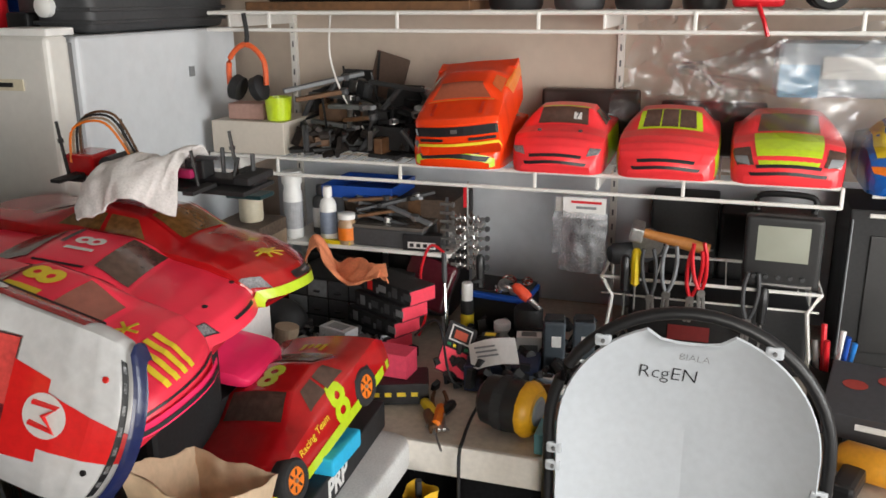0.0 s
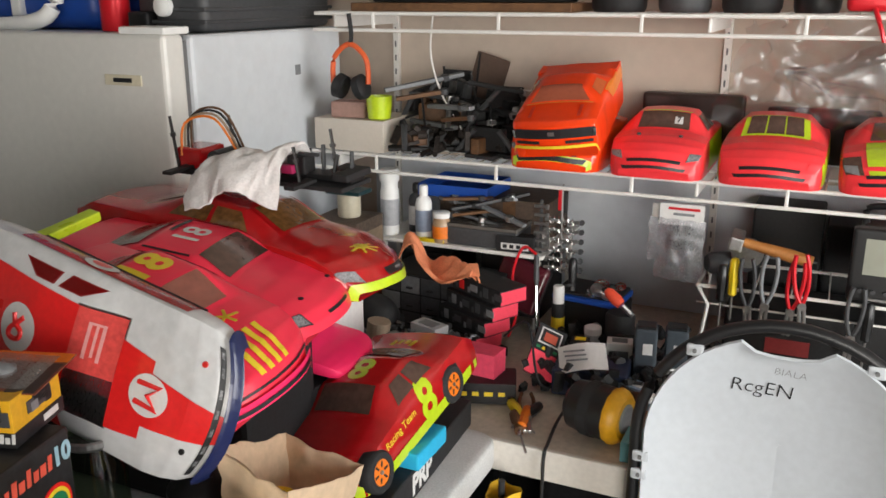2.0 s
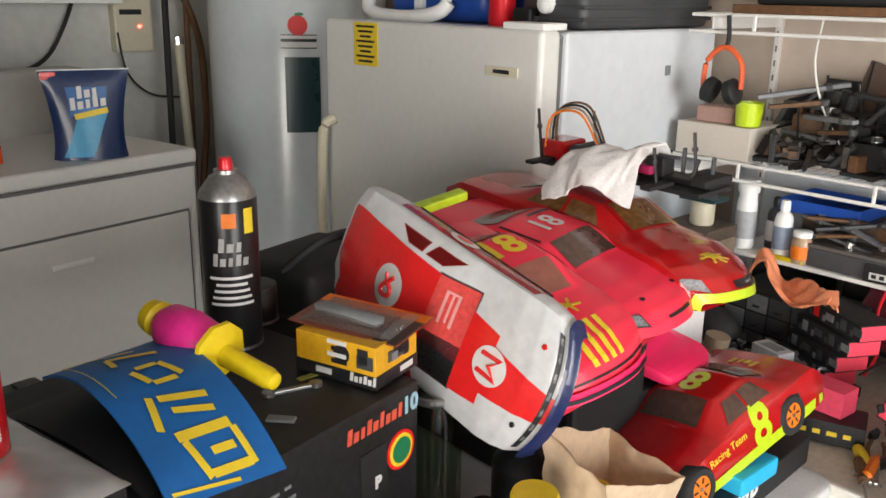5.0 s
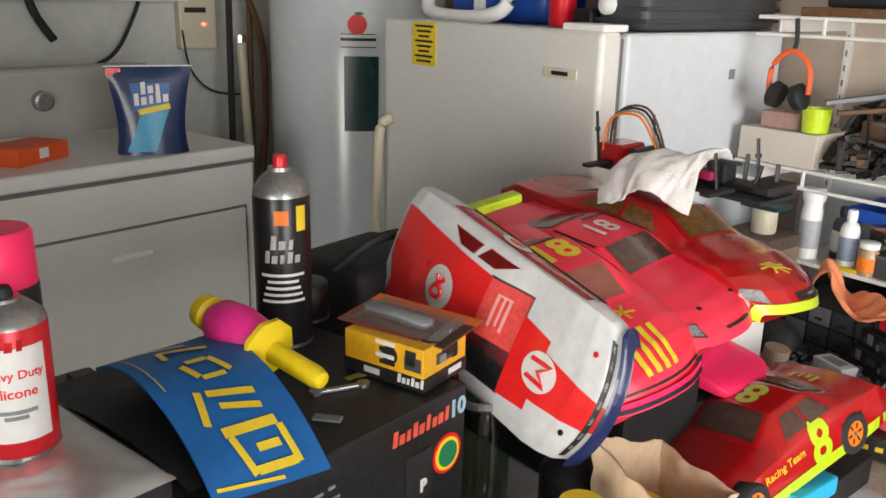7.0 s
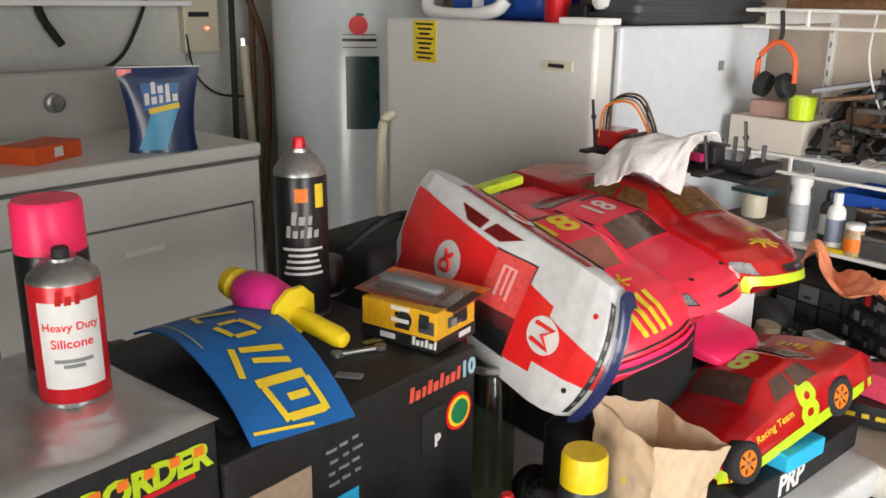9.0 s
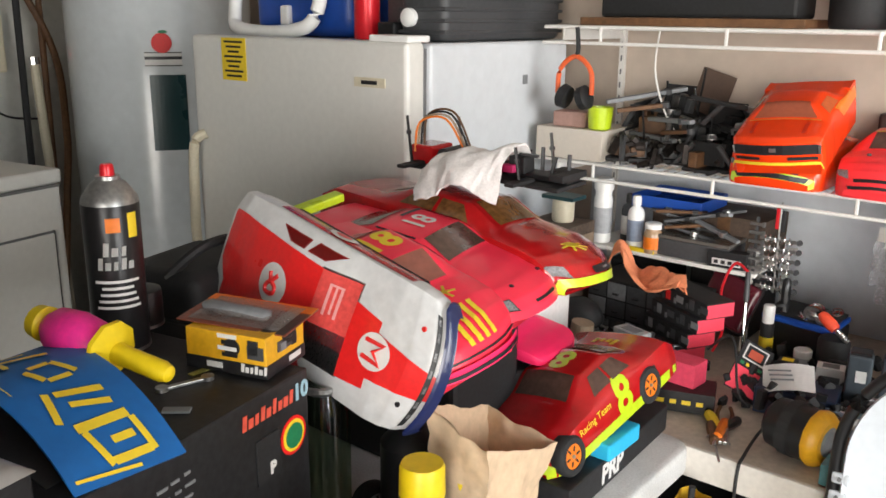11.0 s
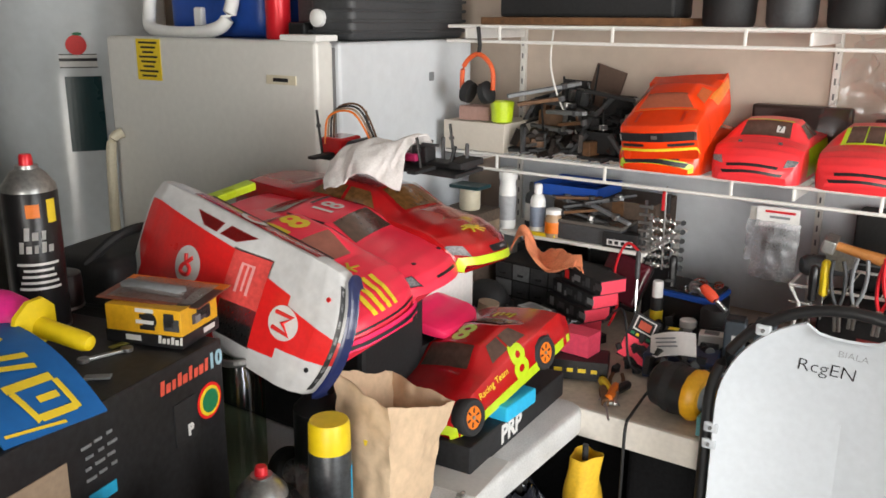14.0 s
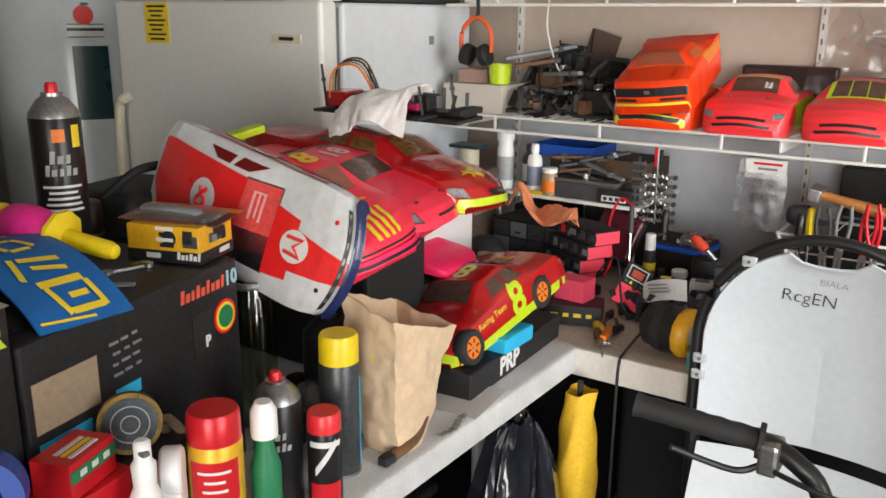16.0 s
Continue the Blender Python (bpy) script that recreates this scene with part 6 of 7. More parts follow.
part("picture_core", box(0, -0.005, 0.084, 0.026, 0.001, 0.018), mat("burnt_orange_print", (0.5, 0.08, 0.04), 0.45), bp)
for k in range(4):
    part("print_bar", box(-0.018 + 0.012 * k, -0.003, 0.060, 0.008, 0.001, 0.006), (GREENL, DECALY, WHITED, GREENL)[k], bp)
wp = thing("paper_sheet", "white folded paper on the bench", "paper", pose(-0.375, 1.455, 0.800, 22, -8, 18))
part("sheet", grid(lambda u, v: Vector((-0.045 + 0.09 * u, -0.035 + 0.07 * v, 0.008 * math.sin(3 * u))), 8, 6, thick=0.001), WHITED, wp)
for k in range(3):
    part("print_bar", box(-0.015 + 0.002 * k, 0.012 - 0.012 * k, 0.011, 0.04, 0.004, 0.0008), GREY, wp)
pb2 = thing("parts_case", "flat dark blue parts case under papers", "case", pose(-0.36, 1.47, 0.7355, 0, 0, 8))
part("case", box(0, 0, 0.026, 0.14, 0.09, 0.052, 0.004), mat("dark_blue_plastic", (0.015, 0.025, 0.06), 0.4), pb2)

rg = thing("shop_rag", "crumpled orange shop rag", "rag", pose(-0.725, 1.575, 0.884, 0, 0, -14))


def rag(u, v):
    z = 0.02 + 0.055 * math.exp(-((u - 0.12) / 0.14) ** 2) * (1 - abs(v - 0.5)) + 0.02 * math.sin(7 * u + 4 * v)
    return Vector((-0.085 + 0.20 * u, -0.04 + 0.07 * v * (1 - 0.5 * u), z)) + noise.noise_vector(Vector((u * 6, v * 4, 9))) * 0.014


part("cloth", grid(rag, 32, 20, thick=0.003), RAG, rg, smooth=True)
dcr = thing("drawer_cabinet", "dark drawer cabinet full of small parts", "cabinet", pose(-0.75, 1.655, 0.7355, 0, 0, -6))
part("cabinet", box(0, 0, 0.066, 0.26, 0.13, 0.132, 0.003), MATTE, dcr)
for i in range(5):
    for j in range(3):
        d = part("drawer", box(-0.104 + 0.052 * i, -0.066, 0.024 + 0.042 * j, 0.047, 0.004, 0.037, 0.001), (DGREY, GREY, mat("dim_red", (0.2, 0.03, 0.03), 0.5) if (i, j) == (1, 2) else DGREY)[(i * 2 + j) % 3], dcr)
        part("pull", box(-0.104 + 0.052 * i, -0.07, 0.018 + 0.042 * j, 0.014, 0.006, 0.004), BLACK, d)

# rows of small hardware, one mesh for what cannot be counted
random.seed(11)
bm = bmesh.new()
for k in range(420):
    x, y = random.uniform(-0.84, -0.60), random.uniform(1.32, 1.50)
    s = random.uniform(0.004, 0.012)
    M = Matrix.Translation((x, y, 0.738 + random.uniform(0, 0.06))) @ Euler([random.uniform(0, 6) for _ in range(3)]).to_matrix().to_4x4()
    if k % 3:
        lathe([(s * 0.5, 0), (s * 0.5, s * 1.6)], 7, M, bm)
    else:
        box(0, 0, 0, s * 2, s, s * 0.7, 0, M, bm)
hw = part("loose_hardware", bm, mat("mixed_hardware", (0.26, 0.26, 0.27), 0.3, metal=0.7, vary=0.45, scale=90), None)
tagged(hw, "loose dark screws and small metal parts on the bench", "hardware", kind="stuff")
random.seed(12)
bm = bmesh.new()
for k in range(300):
    x, y = random.uniform(-0.48, -0.15), random.uniform(1.40, 1.72)
    s = random.uniform(0.006, 0.02)
    M = Matrix.Translation((x, y, 0.738 + random.uniform(0, 0.05))) @ Euler([random.uniform(0, 6) for _ in range(3)]).to_matrix().to_4x4()
    if k % 2:
        lathe([(s * 0.6, 0), (s * 0.6, s * 1.2), (s * 0.2, s * 1.3)], 9, M, bm)
    else:
        box(0, 0, 0, s * 2, s * 1.1, s * 0.6, 0, M, bm)
hw = part("model_parts_heap", bm, MATTE, None)
tagged(hw, "heap of small black model car parts on the bench", "parts heap", kind="stuff")

br = thing("cardboard_tube", "tan cardboard piece standing in clutter", "cardboard", pose(-0.80, 1.41, 0.7355, 0, 8, 20))
part("tube", lathe([(0.024, 0), (0.024, 0.09), (0.02, 0.09)], 20), CARD, br)
gl = thing("work_lamp", "grey hand lamp leaning in the clutter", "lamp", pose(-0.765, 1.37, 0.79, 0, 60, -30))
part("head", lathe([(0.014, 0), (0.018, 0.01), (0.018, 0.07), (0.012, 0.08)], 18), GREY, gl, smooth=True)
part("base", lathe([(0.02, -0.03), (0.02, 0)], 14), BLACK, gl)
cap_ = thing("baseball_cap", "black fabric cap on the bench", "cap", pose(-0.845, 1.50, 0.796))
part("crown", grid(lambda u, v: Vector((0.055 * math.cos(6.283 * u) * math.cos(1.57 * v), 0.045 * math.sin(6.283 * u) * math.cos(1.57 * v), 0.05 * math.sin(1.57 * v))), 24, 8), MATTE, cap_, smooth=True)
part("brim", box(-0.045, -0.02, 0.0, 0.05, 0.05, 0.006, 0.002), MATTE, cap_)
bs = thing("black_box", "plain black box under a cap", "box", pose(-0.845, 1.50, 0.7355))
part("box", box(0, 0, 0.03, 0.10, 0.08, 0.06, 0.003), MATTE, bs)

# soldering tools, gears tray, motor
tb = thing("gear_tray", "blue tray holding bright gears", "tray", pose(-0.425, 1.70, 0.838, 6, 0, -8))
part("tray", box(0, 0, 0.006, 0.15, 0.09, 0.012, 0.004), BLUE, tb)
part("pad", box(0, 0.004, 0.0145, 0.14, 0.078, 0.007, 0.003), MATTE, tb, "black rubber pad")
random.seed(5)
for k in range(9):
    x, y, r = random.uniform(-0.055, 0.055), random.uniform(-0.03, 0.035), random.uniform(0.010, 0.018)
    g = part("gear", lathe([(r, 0), (r, 0.006), (r * 0.75, 0.0065), (r * 0.7, 0.004), (r * 0.35, 0.004), (r * 0.3, 0.008)], 18, Matrix.Translation((x, y, 0.018 + 0.005 * (k % 3))) @ Euler((random.uniform(-0.5, 0.5), random.uniform(-0.5, 0.5), 0)).to_matrix().to_4x4()), (CHROME, STEEL, MATTE)[k % 3], tb)
bk = thing("charger", "black battery charger under the gear tray", "charger", pose(-0.425, 1.71, 0.7355, 0, 0, -8))
part("case", box(0, 0, 0.05, 0.14, 0.10, 0.10, 0.008, seg=3), BLACK, bk)
part("dial", lathe([(0.012, 0), (0.011, 0.008)], 16, Matrix.Translation((0.03, -0.05, 0.05)) @ Euler((radians(90), 0, 0)).to_matrix().to_4x4()), GREY, bk)
gn = thing("glue_nozzle", "orange-red nozzle with a dark threaded tip", "nozzle", frame_pose((-0.375, 1.612, 0.888), (0.75, -0.15, -0.55), (0, 0, 1)))
part("cone", lathe([(0.006, 0), (0.011, 0.008), (0.0125, 0.03), (0.010, 0.042)], 16, AX), mat("orange_red_plastic", (0.85, 0.09, 0.04), 0.4), gn, smooth=True)
for k in range(6):
    part("coil", lathe([(0.005, 0.044 + 0.005 * k), (0.0065, 0.0465 + 0.005 * k), (0.005, 0.049 + 0.005 * k)], 12, AX), STEEL, gn)
mt = thing("brushless_motor", "black motor under the nozzle", "motor", pose(-0.345, 1.62, 0.7355))
part("can", lathe([(0.028, 0), (0.03, 0.004), (0.03, 0.10), (0.026, 0.106)], 22), MATTE, mt, smooth=True)
for x, y in ((-0.272, 1.52), (-0.218, 1.535)):
    bat = thing("battery_pack", "dark grey battery pack with a white label", "battery", pose(x, y, 0.7355, 0, 0, 10), "battery packs")
    part("case", box(0, 0, 0.062, 0.042, 0.04, 0.124, 0.006, seg=3), mat("blue_grey_plastic", (0.06, 0.075, 0.09), 0.45), bat)
    part("label", box(0.004, -0.0206, 0.085, 0.018, 0.001, 0.022), WHITED, bat)
    part("lid", box(0, 0, 0.126, 0.036, 0.034, 0.006, 0.002), BLACK, bat)
wb2 = thing("small_bottle", "small white-capped bottle with a yellow label", "bottle", pose(-0.482, 1.64, 0.7355), "bottles")
part("body", lathe([(0.013, 0), (0.014, 0.004), (0.014, 0.10)], 16), MATTE, wb2)
part("label_band", lathe([(0.0145, 0.03), (0.0145, 0.07)], 16, cap=False), DECALY, wb2)
part("cap", lathe([(0.012, 0.10), (0.012, 0.135), (0.01, 0.138)], 16), WHITED, wb2)
sd = thing("soldering_iron", "dark-handled soldering iron with a red lead leaning upright", "soldering iron", frame_pose((-0.515, 1.60, 0.765), (-0.10, 0.22, 0.9), (0, -1, 0)))
part("shaft", lathe([(0.0035, 0), (0.0035, 0.11)], 8, AX), CHROME, sd)
part("handle", lathe([(0.004, 0.11), (0.006, 0.12), (0.0055, 0.17), (0.004, 0.175)], 12, AX), DGREY, sd, smooth=True)
part("cord", tube([(0.175, 0, 0), (0.19, 0.03, 0.0), (0.13, 0.05, 0.01), (0.05, 0.045, 0.0), (0.0, 0.06, 0.01)], 0.003, 6), CANRED, sd)
screwdriver("black-handled screwdriver standing in clutter", frame_pose((-0.465, 1.68, 0.925), (0.02, -0.05, -1), (0, -1, 0)), BLACK)
screwdriver("dark brown screwdriver at the bench edge", pose(-0.455, 1.30, 0.745, 0, 0, -62), BROWN)
screwdriver("yellow and black screwdriver on the bench", pose(-0.475, 1.335, 0.746, 0, 0, -50), DECALY, 0.12)
screwdriver("orange screwdriver on the bench", pose(-0.435, 1.32, 0.748, 0, 0, -80), ORANGE, 0.10)
screwdriver("black screwdriver on the bench", pose(-0.42, 1.345, 0.746, 0, 0, -100), BLACK, 0.10)
pliers("small pliers with brown handles on the bench", pose(-0.425, 1.285, 0.745, 90, 0, 20), BROWN)

sb = thing("headlamp", "black round lamp with a yellow bezel lying on the bench", "lamp", frame_pose((-0.30, 1.295, 0.783), (0.97, -0.25, 0.0), (0, 0, 1)))
part("body", lathe([(0.03, -0.055), (0.042, -0.045), (0.046, -0.01), (0.046, 0.028)], 30, AX), BLACK, sb, smooth=True)
part("ribbing", lathe([(0.0475, -0.02), (0.0475, -0.012), (0.0475, 0.0)], 30, AX, cap=False), RUBBER, sb)
part("bezel", lathe([(0.048, 0.026), (0.049, 0.03), (0.047, 0.040), (0.036, 0.05)], 12, AX), mat("amber_bezel", (0.72, 0.36, 0.01), 0.4), sb, "yellow bezel", smooth=True)
part("lens", lathe([(0.036, 0.046), (0.02, 0.052)], 24, AX), GREY, sb)
tl = thing("teal_carton", "pale teal carton on the bench", "carton", pose(-0.222, 1.255, 0.7355))
part("carton", box(0, 0, 0.018, 0.05, 0.06, 0.036, 0.002), mat("teal_card", (0.12, 0.3, 0.32), 0.6), tl)
br2 = thing("brown_bowl", "brown shallow bowl behind the lamp", "bowl", pose(-0.25, 1.36, 0.7355))
part("bowl", lathe([(0.02, 0), (0.035, 0.02), (0.04, 0.045), (0.036, 0.045), (0.03, 0.02)], 24), mat("red_brown_glaze", (0.14, 0.06, 0.04), 0.4), br2, smooth=True)
cd = thing("power_cord", "black cord hanging over the bench edge", "cord", pose(0, 0, 0))
part("cord", tube([(-0.39, 1.46, 0.80), (-0.365, 1.38, 0.775), (-0.375, 1.30, 0.742), (-0.368, 1.23, 0.739), (-0.366, 1.203, 0.73), (-0.367, 1.20, 0.66), (-0.37, 1.205, 0.4)], 0.003, 6), MATTE, cd, smooth=True)
for k, (a, b, c) in enumerate((((-0.55, 1.5, 0.80), (-0.48, 1.44, 0.86), (-0.44, 1.40, 0.76)), ((-0.35, 1.6, 0.80), (-0.28, 1.52, 0.83), (-0.24, 1.55, 0.76)), ((-0.2, 1.62, 0.78), (-0.15, 1.55, 0.84), (-0.1, 1.5, 0.76)))):
    cw = thing("power_cord", "tangled thin black lead on the bench", "cord", pose(0, 0, 0))
    part("cord", tube([a, b, c, (c[0] + 0.05, c[1] + 0.06, 0.745), (c[0] + 0.09, c[1] - 0.02, 0.742)], 0.0024, 6), MATTE, cw, smooth=True)

# ---- hanging things ----
em = thing("ear_muffs", "orange-banded black ear muffs hanging from the shelf", "ear muffs", pose(-0.985, 1.662, 1.385))
part("strap", tube([(0.0, 0, 0.035), (0.004, 0.002, -0.01), (0.0, 0, -0.035)], 0.005, 8), MATTE, em)
part("band", tube([(-0.045, 0, -0.115), (-0.04, 0, -0.06), (0, 0, -0.03), (0.04, 0, -0.06), (0.045, 0, -0.115)], 0.006, 8), mat("orange_band", (0.75, 0.12, 0.03), 0.45), em, "orange head band", smooth=True)
for s in (-1, 1):
    part("ear_cup", lathe([(0.012, -0.014), (0.026, -0.01), (0.028, 0.008), (0.02, 0.014)], 20, Matrix.Translation((s * 0.026, 0, -0.122)) @ Euler((0, radians(72 * s), 0)).to_matrix().to_4x4()), MATTE, em, smooth=True)
wbx = thing("white_box", "cream cardboard box on the wire shelf", "box", pose(-1.0, 1.75, 1.1165))
part("carton", box(0, 0, 0.036, 0.18, 0.16, 0.072, 0.002), mat("cream_card", (0.62, 0.56, 0.48), 0.65, vary=0.04), wbx)
yc = thing("cup", "lime yellow plastic cup on a box", "cup", pose(-0.935, 1.70, 1.189))
part("cup", lathe([(0.022, 0), (0.026, 0.003), (0.030, 0.052), (0.028, 0.052), (0.024, 0.006)], 24), LIME, yc, smooth=True)
pw = thing("sanding_block", "pinkish sanding block on a box", "block", pose(-1.015, 1.715, 1.189, 0, 0, 6))
part("block", box(0, 0, 0.018, 0.085, 0.05, 0.036, 0.004), mat("dusty_pink", (0.4, 0.24, 0.2), 0.8), pw)
pn = thing("hardboard_sheet", "dark brown hardboard sheet leaning on the wall", "panel", pose(-0.81, 1.94, 1.1165, 0, 16, 0))
part("panel", box(0, 0, 0.11, 0.085, 0.008, 0.2, 0.002), mat("brown_panel_card", (0.12, 0.075, 0.055), 0.7), pn)
cw = thing("power_cord", "thin white cord hanging at the wall", "cord", pose(0, 0, 0))
part("cord", tube([(-0.80, 1.70, 1.42), (-0.815, 1.72, 1.33), (-0.80, 1.75, 1.24), (-0.765, 1.77, 1.17), (-0.75, 1.78, 1.12)], 0.0022, 6), WHITEW, cw, smooth=True)


def parts_car(label, m, seed):
    rnd = random.Random(seed)
    c = thing("model_chassis", label, "model chassis", m, "stripped chassis")
    part("plate", box(0, 0, 0.012, 0.26, 0.07, 0.008, 0.002), MATTE, c)
    for k in range(7):
        part("component", box(rnd.uniform(-0.11, 0.11), rnd.uniform(-0.025, 0.025), 0.03, rnd.uniform(0.02, 0.05), rnd.uniform(0.015, 0.035), rnd.uniform(0.02, 0.05), 0.003), rnd.choice((MATTE, BLACK, DGREY, BROWN, STEEL)), c)
    for sx in (-1, 1):
        part("shock_tower", box(sx * 0.09, 0, 0.045, 0.006, 0.09, 0.05, 0.002), MATTE, c)
        for s in (-1, 1):
            part("arm", box(sx * 0.09, s * 0.055, 0.014, 0.02, 0.06, 0.006, 0.001), BLACK, c)
            part("shock", tube([(sx * 0.095, s * 0.03, 0.065), (sx * 0.095, s * 0.075, 0.015)], 0.006, 8, curved=False), rnd.choice((STEEL, DGREY)), c)
    part("antenna_post", tube([(-0.04, 0.02, 0.02), (-0.05, 0.02, 0.12)], 0.0028, 6, curved=False), BLACK, c)
    return c


parts_car("black stripped model chassis on the wire shelf", pose(-0.655, 1.79, 1.115, 0, 0, 80), 3)
parts_car("dark stripped model chassis on the wire shelf", pose(-0.80, 1.76, 1.115, 0, 0, 30), 4)
parts_car("brown and black stripped chassis on another chassis", pose(-0.81, 1.84, 1.172, 8, 6, -15), 5)
parts_car("oily black stripped chassis lying on the scrap pile", pose(-0.70, 1.82, 1.172, 4, -5, 12), 6)
parts_car("dark stripped chassis on top of the scrap pile", pose(-0.76, 1.86, 1.205, -6, 8, -28), 7)
for bx_, by_, sx_, sy_, sz_, mm, lb in ((-0.715, 1.86, 0.22, 0.13, 0.055, MATTE, "oily black gearbox casting in the scrap pile"), (-0.615, 1.78, 0.09, 0.12, 0.075, SHADE, "dull black motor housing in the scrap pile"), (-0.85, 1.86, 0.10, 0.11, 0.10, BROWN, "rusty brown bracket block in the scrap pile")):
    cst = thing("casting", lb, "casting", pose(bx_, by_, 1.1165, 0, 0, 14), "castings in the scrap pile")
    part("body", box(0, 0, sz_ / 2, sx_, sy_, sz_, 0.008, seg=2), mm, cst)
    for q in range(4):
        part("fin", box(-sx_ * 0.36 + sx_ * 0.24 * q, 0, sz_ + 0.006, sx_ * 0.08, sy_ * 0.8, 0.014, 0.002), mm, cst)
    part("boss", lathe([(0.014, 0), (0.014, 0.012), (0.008, 0.013)], 14, Matrix.Translation((sx_ * 0.2, -sy_ / 2 + 0.001, sz_ * 0.5)) @ Euler((radians(90), 0, 0)).to_matrix().to_4x4()), DGREY, cst)
random.seed(21)
for k in range(9):
    st = thing("metal_strut", "worn dark metal strut in the scrap pile", "strut", pose(random.uniform(-0.87, -0.66), random.uniform(1.70, 1.80), 1.175 + 0.012 * k, random.uniform(-10, 10), random.uniform(-16, 16), random.uniform(-50, 50)), "scrap struts")
    part("bar", box(0, 0, 0, random.uniform(0.09, 0.2), 0.014, 0.009, 0.002), (GREY, DGREY, BROWN, MATTE)[k % 4], st)
    part("end_boss", lathe([(0.010, -0.006), (0.010, 0.006)], 12, Matrix.Translation((0.05, 0, 0))), (DGREY, STEEL)[k % 2], st)
bm = bmesh.new()
for k in range(220):
    s = random.uniform(0.006, 0.022)
    M = Matrix.Translation((random.uniform(-0.89, -0.58), random.uniform(1.69, 1.90), 1.118 + random.uniform(0, 0.05))) @ Euler([random.uniform(0, 6) for _ in range(3)]).to_matrix().to_4x4()
    box(0, 0, 0, s * 2.4, s, s * 0.6, 0, M, bm) if k % 2 else lathe([(s * 0.5, 0), (s * 0.5, s)], 8, M, bm)
tagged(part("scrap_heap", bm, mat("oily_scrap", (0.05, 0.04, 0.035), 0.5, metal=0.4, vary=0.6, scale=50)), "heap of oily dark scrap parts on the shelf", "scrap", kind="stuff")

sk = thing("shock_absorbers", "row of small coil shock absorbers hanging on a hook", "shock absorbers", pose(-0.495, 1.69, 1.075))
part("hook", tube([(0, 0, 0.004), (0, -0.004, -0.02), (0, 0, -0.19)], 0.0018, 6), STEEL, sk)
part("connector", box(-0.006, 0, -0.03, 0.008, 0.008, 0.045, 0.002), CANRED, sk)
part("connector", box(0.006, 0, -0.035, 0.008, 0.008, 0.045, 0.002), MATTE, sk)
for k in range(6):
    z = -0.075 - 0.021 * k
    sp_ = part("damper", tube([(-0.038, 0, z), (0.038, -0.003, z)], 0.0035, 8, curved=False), STEEL, sk)
    part("coil", tube([(-0.03 + 0.06 * q / 40, 0.0075 * math.cos(q * 0.95), z + 0.0075 * math.sin(q * 0.95)) for q in range(41)], 0.0011, 5, curved=False), CHROME, sp_)
    part("eyelet", lathe([(0.006, -0.003), (0.006, 0.003)], 10, Matrix.Translation((0.042, 0, z)) @ Euler((radians(90), 0, 0)).to_matrix().to_4x4()), DGREY, sp_)
sk2 = thing("bolt_strip", "hanging strip of small bolts", "bolts", pose(-0.545, 1.70, 1.03))
part("strip", box(0, 0, -0.06, 0.006, 0.004, 0.14), DGREY, sk2)
for k in range(7):
    part("bolt", lathe([(0.0035, -0.014), (0.0035, 0.012), (0.006, 0.012), (0.006, 0.017)], 8, Matrix.Translation((0, -0.004, -0.005 - 0.019 * k)) @ Euler((0, radians(90), 0)).to_matrix().to_4x4()), STEEL, sk2)
FILMW = clear("cloudy_film", (0.86, 0.86, 0.89), 0.26, 0.55)
hg = thing("parts_packet", "clear hanging packet of grey plastic parts with a white header", "packet", pose(-0.245, 1.655, 1.065))
part("header", box(0, 0, -0.018, 0.085, 0.003, 0.042), WHITED, hg)
for k in range(2):
    part("print_bar", box(0.004, -0.002, -0.006 - 0.011 * k, 0.06 - 0.02 * k, 0.001, 0.005), CANRED if k == 0 else GREY, hg)
part("film", grid(lambda u, v: Vector((-0.045 + 0.09 * u, -0.008 * math.sin(math.pi * u) - 0.002, -0.025 - 0.125 * v)) + noise.noise_vector(Vector((u * 5, v * 6, 4))) * 0.005, 14, 18), FILMW, hg, smooth=True)
for x, z, w, h in ((-0.012, -0.05, 0.022, 0.026), (0.016, -0.05, 0.02, 0.026), (0.0, -0.08, 0.055, 0.02), (0.0, -0.11, 0.012, 0.028), (0.02, -0.125, 0.008, 0.035), (-0.02, -0.12, 0.01, 0.03)):
    part("plastic_part", box(x, 0.004, z, w, 0.008, h, 0.003), DGREY if z > -0.1 else GREY, hg)
hg2 = thing("parts_packet", "clear packet behind another packet", "packet", pose(-0.265, 1.672, 1.06))
part("header", box(0, 0, -0.012, 0.08, 0.003, 0.028), WHITED, hg2)
part("film", grid(lambda u, v: Vector((-0.045 + 0.085 * u, 0.0, -0.025 - 0.09 * v)) + noise.noise_vector(Vector((u * 5, v * 6, 14))) * 0.006, 12, 12), FILMW, hg2, smooth=True)

